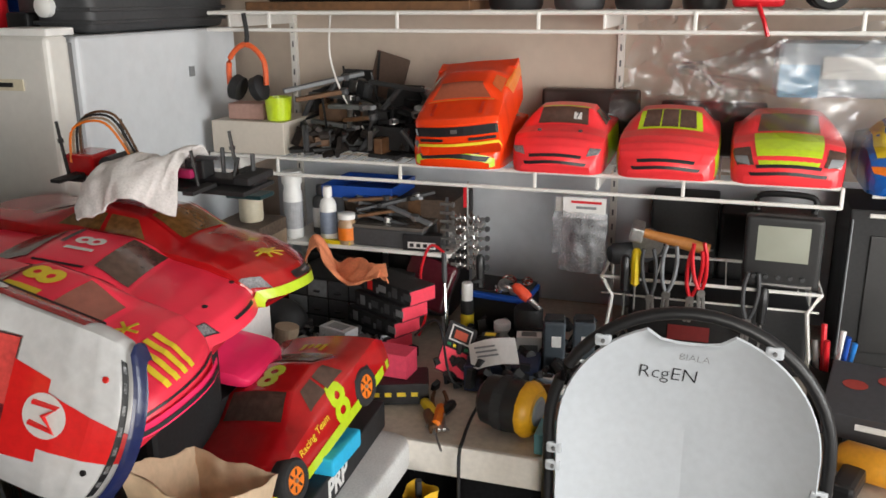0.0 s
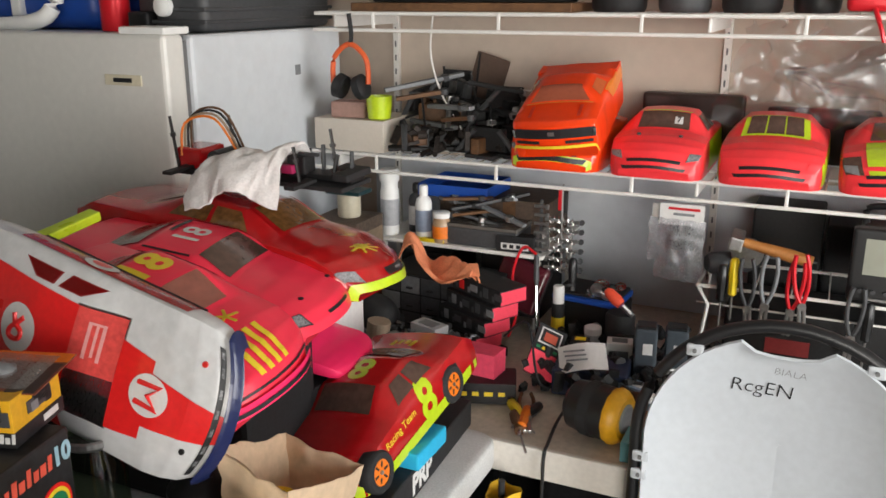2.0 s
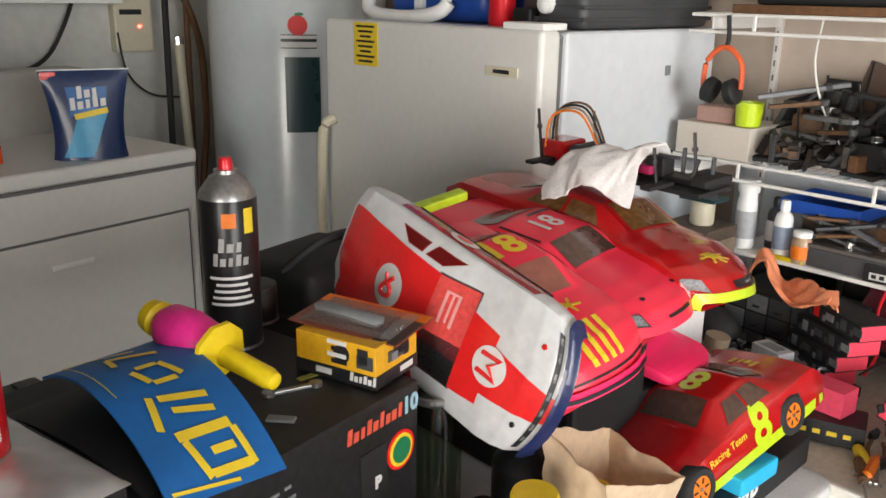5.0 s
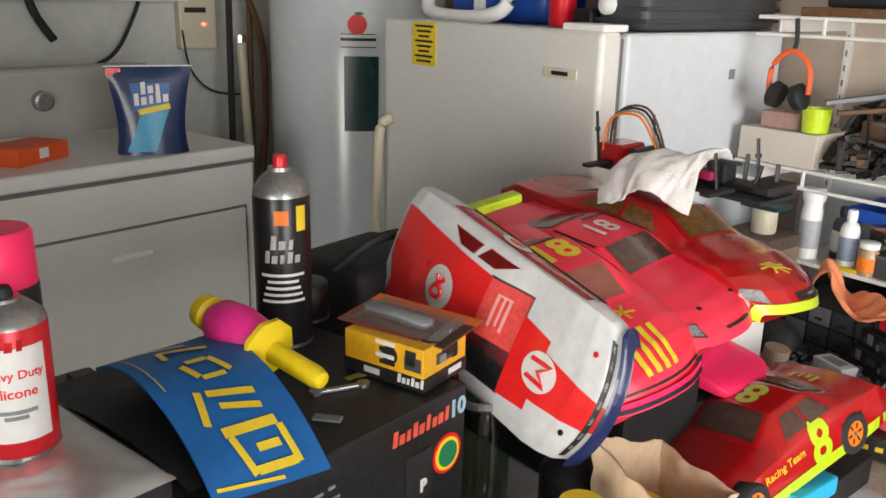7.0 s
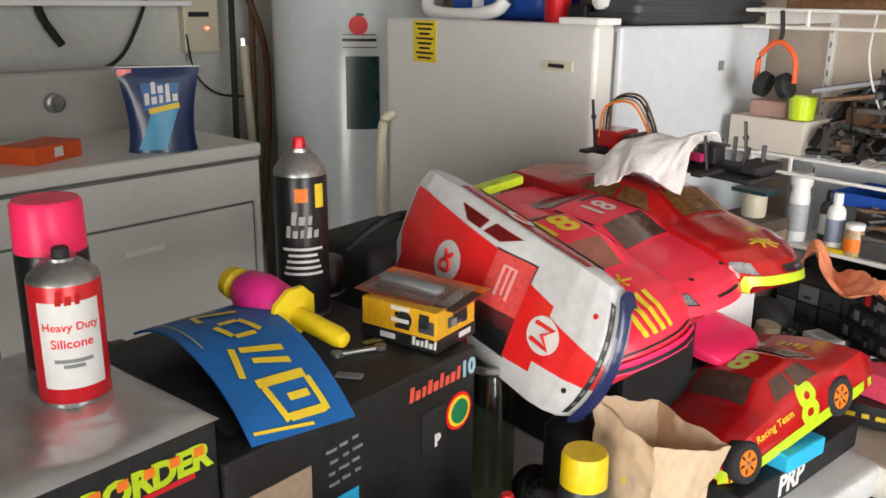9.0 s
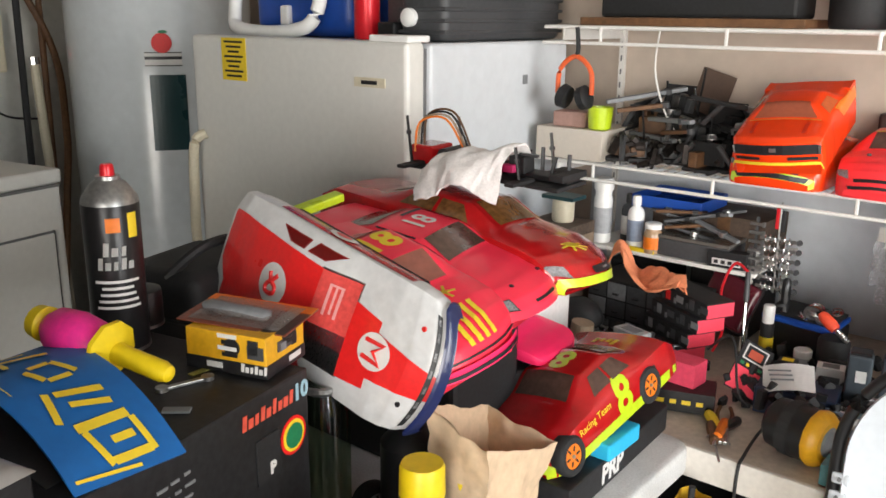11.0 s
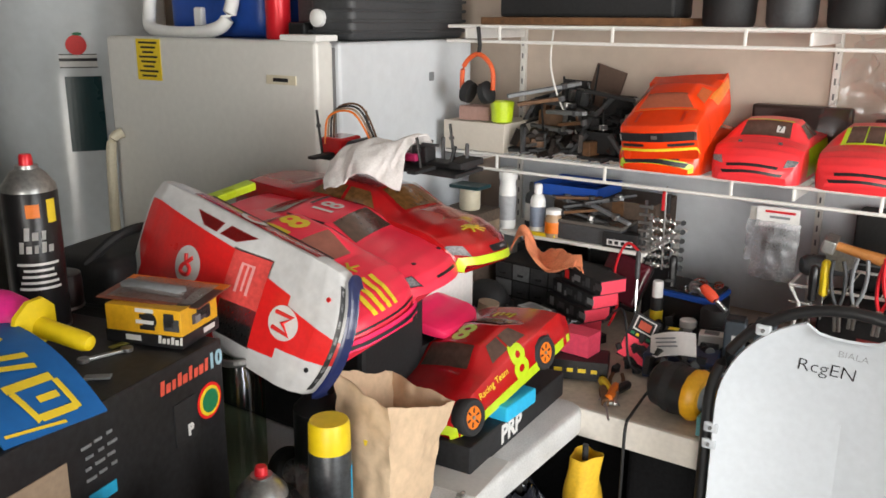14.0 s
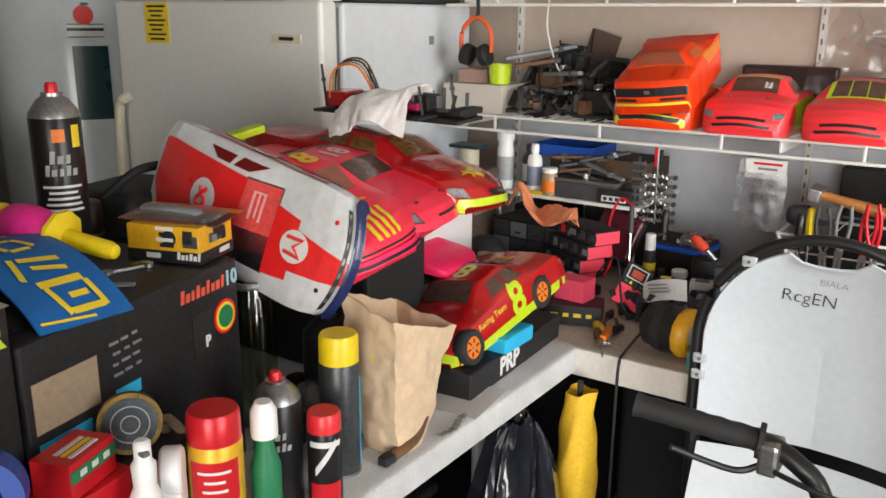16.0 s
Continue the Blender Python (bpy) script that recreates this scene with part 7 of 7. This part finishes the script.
# ---- tool rack and monitor ----
rk = thing("tool_rack", "white wire tool rack standing on the bench", "tool rack", pose(0, 0, 0))
part("front_wire", tube([(-0.2, 1.62, 0.921), (0.2, 1.62, 0.921)], 0.0035, 8, curved=False), WHITEW, rk)
part("second_wire", tube([(-0.2, 1.625, 0.885), (0.2, 1.625, 0.885)], 0.0022, 8, curved=False), WHITEW, rk)
part("rear_wire", tube([(-0.2, 1.80, 0.921), (0.2, 1.80, 0.921)], 0.0035, 8, curved=False), WHITEW, rk)
for x in (-0.2, 0.2):
    sx = 1 if x > 0 else -1
    part("leg", tube([(x, 1.80, 0.921), (x, 1.62, 0.921), (x - sx * 0.022, 1.615, 0.885), (x - sx * 0.012, 1.60, 0.80), (x, 1.60, 0.737)], 0.0038, 8, curved=False), WHITEW, rk)
    part("leg", tube([(x, 1.80, 0.921), (x, 1.81, 0.737)], 0.0035, 8, curved=False), WHITEW, rk)
for k in range(6):
    part("cross_wire", tube([(-0.16 + 0.064 * k, 1.62, 0.924), (-0.16 + 0.064 * k, 1.80, 0.924)], 0.0015, 5, curved=False), WHITEW, rk)
pliers("red-handled pliers standing in the rack", pose(-0.03, 1.607, 0.895, 184, 4, 0), CANRED)
pliers("red-handled cutters standing in the rack", pose(-0.012, 1.606, 0.910, 184, -6, 10), CANRED)
pliers("grey-handled pliers standing in the rack", pose(-0.075, 1.607, 0.900, 184, 3, 0), GREY)
pliers("grey snips standing in the rack", pose(-0.105, 1.608, 0.890, 184, -4, 0), DGREY)
pliers("dark pliers standing below the monitor", pose(0.075, 1.607, 0.860, 184, 2, 0), DGREY)
screwdriver("yellow-handled screwdriver in the rack", frame_pose((-0.135, 1.612, 0.985), (0, 0, -1), (0, -1, 0)), YELLOW, 0.12)
screwdriver("black-handled screwdriver in the rack", frame_pose((-0.155, 1.612, 0.97), (0, 0.02, -1), (0, -1, 0)), BLACK, 0.12)
screwdriver("black-handled hex driver below the monitor", frame_pose((0.10, 1.612, 0.93), (0, 0.02, -1), (0, -1, 0)), BLACK, 0.13)
hm = thing("hammer", "hammer with an orange-brown wooden handle on the rack", "hammer", frame_pose((-0.13, 1.66, 1.005), (0.95, 0.05, -0.2), (0, 0, 1)))
part("handle", lathe([(0.009, 0.0), (0.010, 0.03), (0.013, 0.09), (0.011, 0.13)], 12, AX), mat("orange_brown_wood", (0.5, 0.2, 0.05), 0.45), hm, smooth=True)
part("head", box(-0.01, 0, 0.0, 0.025, 0.075, 0.028, 0.004), STEEL, hm)
drl = thing("rotary_tool", "dark rotary tool lying on the rack", "rotary tool", pose(-0.15, 1.70, 0.9285))
part("body", lathe([(0.016, -0.05), (0.022, -0.04), (0.022, 0.03), (0.01, 0.06)], 18, Matrix.Translation((0, 0, 0.022)) @ Euler((0, radians(90), radians(30))).to_matrix().to_4x4()), DGREY, drl, smooth=True)
part("guard", lathe([(0.03, -0.004), (0.03, 0.004)], 20, Matrix.Translation((0.03, -0.02, 0.05)) @ Euler((radians(90), 0, 0)).to_matrix().to_4x4()), STEEL, drl)
tv = thing("monitor", "small old black portable monitor with a grey screen", "monitor", pose(0.125, 1.62, 0.9285, 0, 0, -3))
part("bezel", box(0, 0.01, 0.068, 0.135, 0.03, 0.135, 0.008, seg=3), BLACK, tv)
part("case", box(0, 0.10, 0.064, 0.118, 0.16, 0.118, 0.015, seg=3), BLACK, tv)
part("screen", grid(lambda u, v: Vector((-0.045 + 0.090 * u, -0.0055 - 0.003 * math.sin(math.pi * u) * math.sin(math.pi * v), 0.052 + 0.066 * v)), 10, 8), SCREEN, tv, "grey-green glass screen", smooth=True)
for k in range(5):
    part("knob", lathe([(0.004, 0), (0.004, 0.005)], 10, Matrix.Translation((-0.045 + 0.021 * k, -0.005, 0.022)) @ Euler((radians(90), 0, 0)).to_matrix().to_4x4()), DGREY, tv)
part("chin_trim", box(0.01, -0.007, 0.008, 0.09, 0.004, 0.004), STEEL, tv)
part("carry_handle", tube([(-0.05, 0.09, 0.125), (-0.045, 0.09, 0.155), (0.045, 0.09, 0.155), (0.05, 0.09, 0.125)], 0.006, 8), BLACK, tv)
cab = thing("black_cabinet", "large matt black cabinet on the bench", "cabinet", pose(0.50, 1.86, 0.7355))
part("case", box(0, 0, 0.16, 0.50, 0.2, 0.32, 0.004), MATTE, cab)
part("front_panel", box(0, -0.1015, 0.15, 0.42, 0.003, 0.24, 0.002), BLACK, cab)
part("frame_edge", tube([(-0.245, -0.104, 0.02), (-0.245, -0.104, 0.30)], 0.002, 6, curved=False), GREY, cab)
blk = thing("toolbox", "black tool box under the tool rack", "toolbox", pose(0.02, 1.74, 0.7355))
part("body", box(0, 0, 0.07, 0.34, 0.16, 0.14, 0.01, seg=3), MATTE, blk)
part("latch", box(0.05, -0.082, 0.09, 0.03, 0.006, 0.02, 0.002), BLACK, blk)
part("red_panel", box(-0.05, -0.0815, 0.07, 0.08, 0.003, 0.03), mat("dull_red_print", (0.3, 0.03, 0.03), 0.5), blk)
pc = thing("pen_cup", "black cup full of pens and markers", "pen cup", pose(0.215, 1.50, 0.7355))
part("cup", lathe([(0.03, 0), (0.033, 0.004), (0.036, 0.10), (0.033, 0.10), (0.03, 0.01)], 22), MATTE, pc, smooth=True)
for k, mm in enumerate((mat("blue_pen", (0.02, 0.2, 0.6), 0.35), WHITEP, CANRED, STEEL, CANRED, BLUE)):
    a = k * 1.05
    part("pen", tube([(0.015 * math.cos(a), 0.015 * math.sin(a), 0.02), (0.032 * math.cos(a), 0.032 * math.sin(a), 0.145 + 0.01 * (k % 3))], 0.005, 8, curved=False), mm, pc)
db = thing("printed_box", "dark grey printed box with red ovals", "box", pose(0.285, 1.40, 0.80, 18, 0, -12))
part("carton", box(0, 0, 0.02, 0.17, 0.13, 0.05, 0.002), mat("dark_grey_card", (0.05, 0.05, 0.055), 0.45), db)
for k in range(2):
    part("oval_print", lathe([(0.016, 0), (0.016, 0.0008)], 20, Matrix.Translation((-0.045 + 0.05 * k, 0.01 + 0.02 * k, 0.0452)) @ Matrix.Diagonal((1.2, 0.7, 1, 1))), mat("dull_red_oval", (0.35, 0.04, 0.03), 0.5), db)
part("print_bar", box(0.0, -0.0656, 0.025, 0.07, 0.001, 0.012), WHITED, db)
stn = thing("wood_block", "dark block propping up a box", "block", pose(0.285, 1.42, 0.7355))
part("block", box(0, 0, 0.035, 0.12, 0.10, 0.07, 0.002), MATTE, stn)
od = thing("cordless_drill", "orange-yellow cordless drill on the bench", "drill", pose(0.27, 1.29, 0.7355, 0, 0, -20))
part("body", lathe([(0.02, -0.06), (0.028, -0.05), (0.028, 0.03), (0.014, 0.05)], 18, Matrix.Translation((0, 0, 0.03)) @ AX), mat("amber_plastic", (0.7, 0.3, 0.02), 0.4), od, smooth=True)
part("chuck", lathe([(0.014, 0.05), (0.016, 0.055), (0.012, 0.085)], 16, Matrix.Translation((0, 0, 0.03)) @ AX), BLACK, od)
part("grip", box(-0.03, -0.05, 0.02, 0.035, 0.10, 0.03, 0.008), BLACK, od)

for x, w, h, d in ((-0.06, 0.14, 0.30, 0.09), (0.075, 0.12, 0.27, 0.10)):
    bkc = thing("black_case", "upright dark case against the wall behind the rack", "case", pose(x, 1.91, 0.7355), "cases behind the rack")
    part("body", box(0, 0, h / 2, w, d, h, 0.006, seg=2), MATTE, bkc)
    part("lid_line", box(0, -d / 2 - 0.0006, h * 0.62, w * 0.92, 0.0012, 0.004), GREY, bkc)
    part("latch", box(w * 0.2, -d / 2 - 0.002, h * 0.62, 0.02, 0.004, 0.018, 0.001), DGREY, bkc)

# ---- top shelf ----
random.seed(33)
for k, (x, w, mm, lb) in enumerate(((-0.42, 0.12, MATTE, "matt black tub on the top shelf"), (-0.29, 0.11, DGREY, "dark grey tub on the top shelf"), (-0.165, 0.12, MATTE, "black tub on the top shelf"), (-0.05, 0.09, BLACK, "small black tub on the top shelf"))):
    tbx = thing("storage_tub", lb, "tub", pose(x, 1.78, 1.4245), "storage tubs")
    part("tub", lathe([(w * 0.42, 0), (w * 0.46, 0.01), (w * 0.5, 0.16), (w * 0.5, 0.17)], 24), mm, tbx, smooth=True)
    part("lid", lathe([(w * 0.52, 0.168), (w * 0.52, 0.18), (w * 0.4, 0.184)], 24), mm, tbx)
bo = thing("wood_board", "brown wooden board lying on the top shelf", "board", pose(-0.74, 1.76, 1.4245))
part("board", box(0, 0, 0.009, 0.5, 0.16, 0.018, 0.002), BROWN, bo)
dk2 = thing("black_case", "long black case on the top shelf", "case", pose(-0.74, 1.78, 1.443))
part("case", box(0, 0, 0.06, 0.44, 0.12, 0.12, 0.008), MATTE, dk2)
rb = thing("red_toy", "red plastic model part on the top shelf", "model part", pose(0.045, 1.70, 1.4245))
part("body", box(0, 0, 0.03, 0.09, 0.06, 0.05, 0.012, seg=3), CANRED, rb, smooth=True)
part("strap", tube([(0.0, -0.03, 0.01), (0.012, -0.04, -0.02), (0.02, -0.04, -0.045)], 0.004, 6), CANRED, rb)
tk = thing("model_truck", "blue model truck with white wheels on the top shelf", "model truck", pose(0.24, 1.73, 1.4245))
part("body", box(0, 0, 0.08, 0.22, 0.13, 0.06, 0.02, seg=3), mat("sky_blue_paint", (0.03, 0.3, 0.5), 0.3), tk, smooth=True)
for x in (-0.08, 0.09):
    for s in (-1, 1):
        wheel(tk, Matrix.Translation((x, s * 0.07, 0.034)) @ Euler((radians(-90 * s), 0, 0)).to_matrix().to_4x4(), 0.034, 0.03, WHITEP)
bk3 = thing("black_case", "black case further along the top shelf", "case", pose(0.62, 1.78, 1.4245))
part("case", box(0, 0, 0.08, 0.4, 0.2, 0.16, 0.008), MATTE, bk3)

# ---- wrapped bodies in clear film at the shelf's end ----
wr = thing("wrapped_parcel", "pale parcel wrapped in crumpled clear film", "parcel", pose(0.23, 1.79, 1.245))
part("box", box(0.02, 0.02, 0.07, 0.32, 0.12, 0.10, 0.01), mat("pale_blue_grey_card", (0.45, 0.5, 0.55), 0.5), wr)
part("label", box(0.0, -0.042, 0.075, 0.12, 0.002, 0.04), WHITED, wr)
part("blue_patch", box(-0.10, -0.042, 0.05, 0.07, 0.002, 0.06), mat("pale_blue_print2", (0.2, 0.4, 0.6), 0.5), wr)
for k in range(9):
    part("vent_bar", box(0.10 + 0.011 * k, -0.042, 0.095, 0.004, 0.002, 0.03), GREY, wr)


def film(u, v):
    x = -0.33 + 0.78 * u
    top = 0.16 - 0.09 * (1 - min(1, u * 2.2)) ** 1.5
    bot = -0.015 - 0.05 * math.sin(math.pi * min(1, u * 1.15)) + 0.06 * (1 - min(1, u * 4))
    z = bot + (top - bot) * v
    y = -0.085 - 0.035 * math.sin(math.pi * v) * min(1, 3 * u)
    n = noise.noise_vector(Vector((x * 9, z * 14, 3))) * 0.022 + noise.noise_vector(Vector((x * 8 + z * 16, z * 24 - x * 9, 8))) * 0.010
    return Vector((x, y, z)) + n


part("film", grid(film, 60, 26), PLASTIC, wr, "crumpled clear film", smooth=True)
part("film_fold", grid(lambda u, v: film(u, v * 0.8 + 0.1) + Vector((0.02, -0.015, 0.01)) + noise.noise_vector(Vector((u * 13, v * 7, 1))) * 0.018, 46, 20), PLASTIC, wr, smooth=True)
fl2 = thing("polythene_sheet", "clear polythene strip hanging from the top shelf", "polythene", pose(-0.20, 1.90, 1.20))
part("film", grid(lambda u, v: Vector((-0.03 + 0.30 * u + 0.05 * v * (1 - u), 0.0, 0.215 * v)) + noise.noise_vector(Vector((u * 7, v * 7, 6))) * 0.03, 26, 18), PLASTIC, fl2, smooth=True)

# ---- under the table and bench ----
gbg = thing("rubbish_bag", "dark glossy plastic bag hanging at the table edge", "bag", pose(-0.47, 1.0, 0.0))


def sack(u, v):
    a = 2 * math.pi * u
    r = 0.03 + 0.10 * min(1, (1 - v) * 1.6) ** 0.7
    p = Vector((r * 0.8 * math.cos(a), r * 1.1 * math.sin(a), 0.03 + 0.64 * v))
    return p + noise.noise_vector(Vector((math.cos(a) * 3, math.sin(a) * 3, v * 3))) * 0.025 + Vector((math.cos(a), math.sin(a), 0)) * 0.008 * math.sin(14 * a) * v


part("film", grid(sack, 64, 24), mat("dark_film", (0.02, 0.022, 0.03), 0.18, vary=0.3, scale=12, coat=0.6), gbg, smooth=True)
part("knot", tube([(0, 0, 0.655), (0.004, 0.002, 0.69)], 0.012, 8, curved=False), MATTE, gbg)
ybt = thing("yellow_hose_bag", "yellow fabric bag hanging under the table corner", "bag", pose(-0.425, 1.165, 0.0))
part("bag", grid(lambda u, v: Vector(((0.026 + 0.012 * math.sin(math.pi * v)) * math.cos(6.283 * u), (0.034 + 0.012 * math.sin(math.pi * v)) * math.sin(6.283 * u), 0.28 + 0.39 * v)) + noise.noise_vector(Vector((math.cos(6.283 * u), math.sin(6.283 * u), v * 5))) * 0.012, 28, 20), mat("yellow_fabric", (0.75, 0.45, 0.02), 0.7, vary=0.15), ybt, smooth=True)
part("strap", tube([(0, 0, 0.66), (0.0, 0.0, 0.69)], 0.006, 8, curved=False), MATTE, ybt)
# added bins fill the dark under the bench; their black is painted shade
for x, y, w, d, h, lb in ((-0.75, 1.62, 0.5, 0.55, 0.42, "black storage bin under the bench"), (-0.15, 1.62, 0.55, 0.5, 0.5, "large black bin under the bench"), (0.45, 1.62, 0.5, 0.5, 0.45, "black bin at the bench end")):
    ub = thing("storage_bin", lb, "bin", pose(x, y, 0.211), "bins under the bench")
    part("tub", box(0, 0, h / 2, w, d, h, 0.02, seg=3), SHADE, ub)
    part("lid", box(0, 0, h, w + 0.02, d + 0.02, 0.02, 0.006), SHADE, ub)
# likewise under the table, shade put into the bins' colour
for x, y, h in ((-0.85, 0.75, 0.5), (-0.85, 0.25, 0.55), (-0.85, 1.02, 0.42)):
    ub = thing("storage_bin", "bin under the folding table, blackened for the shade there", "bin", pose(x, y, 0.0), "bins under the table")
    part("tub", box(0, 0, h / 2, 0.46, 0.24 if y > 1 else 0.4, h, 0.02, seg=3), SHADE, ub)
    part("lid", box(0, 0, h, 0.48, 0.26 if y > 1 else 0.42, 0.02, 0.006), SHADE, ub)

# ---- behind the printed box on the table ----
bkk = thing("camera_case", "black soft case behind the printed box", "case", pose(-1.05, 0.66, 0.7395, 0, 0, 15))
part("body", box(0, 0, 0.17, 0.16, 0.2, 0.34, 0.03, seg=4), MATTE, bkk, smooth=True)
part("lid_seam", box(0.0, 0, 0.27, 0.164, 0.204, 0.006, 0.002), BLACK, bkk)
part("strap", tube([(0.02, -0.09, 0.33), (0.05, -0.04, 0.37), (0.05, 0.04, 0.365), (0.02, 0.09, 0.33)], 0.008, 8), MATTE, bkk, smooth=True)
olv = thing("olive_case", "olive grey ribbed case behind the silver box", "case", pose(-0.93, 0.12, 0.7395, 0, 0, 8))
part("body", box(0, 0, 0.135, 0.14, 0.26, 0.27, 0.01, seg=3), mat("olive_plastic", (0.09, 0.085, 0.065), 0.5, vary=0.3), olv)
for k in range(6):
    part("rib", box(0, -0.1 + 0.04 * k, 0.272, 0.11, 0.012, 0.006, 0.002), mat("pale_olive", (0.2, 0.19, 0.15), 0.5) if k == 3 else DGREY, olv)

sp = thing("spanner", "small worn steel spanner on the printed box", "spanner", EVO @ pose(-0.09, 0.075, 0.2965, 0, 0, 65))
part("shaft", box(0, 0, 0.002, 0.05, 0.007, 0.004, 0.001), STEEL, sp)
for s in (-1, 1):
    part("jaw", lathe([(0.0075, 0), (0.0075, 0.005), (0.004, 0.005)], 12, Matrix.Translation((s * 0.027, 0, 0))), STEEL, sp)
sl = thing("paper_scrap", "yellowed paper scrap on the printed box", "paper", EVO @ pose(-0.10, 0.12, 0.2965, 0, 0, 80))
part("scrap", box(0, 0, 0.0006, 0.045, 0.009, 0.0012), mat("yellowed_paper", (0.3, 0.28, 0.06), 0.7), sl)
tg = thing("plastic_tag", "grey plastic tag on the printed box", "tag", EVO @ pose(-0.05, 0.02, 0.2965, 0, 0, 30))
part("tag", box(0, 0, 0.0015, 0.03, 0.012, 0.003, 0.001), GREY, tg)
hs = thing("heat_gun_tube", "dark curved hose lying by the printed box", "hose", pose(0, 0, 0))
part("hose", tube([(-0.575, 0.40, 0.745), (-0.585, 0.36, 0.83), (-0.58, 0.345, 0.90), (-0.56, 0.37, 0.86), (-0.545, 0.41, 0.80), (-0.55, 0.44, 0.745)], 0.006, 8), CARD, hs, smooth=True)


# ---- small loose parts among the bench clutter ----
def parts_jar(label, x, y, z, r, h, body, lid):
    j = thing("parts_jar", label, "jar", pose(x, y, z), "parts jars")
    part("jar", lathe([(r * 0.95, 0), (r, 0.003), (r, h * 0.78), (r * 0.9, h * 0.82)], 18), body, j, smooth=True)
    part("lid", lathe([(r * 1.04, h * 0.8), (r * 1.04, h * 0.98), (r * 0.9, h)], 18), lid, j)


def parts_box(label, x, y, z, turn, sx, sy, sz, body, face):
    b = thing("parts_box", label, "box", pose(x, y, z, 0, 0, turn), "parts boxes")
    part("case", box(0, 0, sz / 2, sx, sy, sz, 0.0015), body, b)
    part("label_patch", box(0, -sy / 2 - 0.0005, sz * 0.5, sx * 0.7, 0.001, sz * 0.55), face, b)
    part("lid_print", box(0, 0, sz + 0.0005, sx * 0.6, sy * 0.6, 0.001), face, b)


PALEBLUE = mat("pale_blue_plastic", (0.28, 0.38, 0.5), 0.35)
CLEARISH = mat("cloudy_plastic", (0.55, 0.56, 0.58), 0.25)
parts_jar("cloudy white parts jar", -0.395, 1.60, 0.7355, 0.017, 0.075, CLEARISH, WHITEP)
parts_jar("cloudy white parts jar with a dark lid", -0.30, 1.335, 0.7355, 0.014, 0.05, CLEARISH, MATTE)
parts_jar("pale blue parts jar", -0.235, 1.375, 0.7355, 0.013, 0.055, PALEBLUE, WHITEP)
parts_jar("silver parts tin on the bench", -0.685, 1.40, 0.7355, 0.02, 0.055, STEEL, STEEL)
parts_box("small white parts box with a grey print", -0.33, 1.56, 0.7355, 12, 0.05, 0.035, 0.07, WHITEP, GREY)
parts_box("pale blue parts box", -0.27, 1.44, 0.7355, -20, 0.055, 0.035, 0.04, PALEBLUE, WHITED)
parts_box("yellow and black battery box", -0.40, 1.525, 0.7355, 8, 0.035, 0.025, 0.075, BCARD, YELLOW)
parts_box("silver metal parts box", -0.24, 1.52, 0.7355, 30, 0.06, 0.04, 0.05, STEEL, DGREY)
parts_box("cloudy plastic parts box", -0.70, 1.465, 0.7355, -18, 0.07, 0.04, 0.08, CLEARISH, GREY)
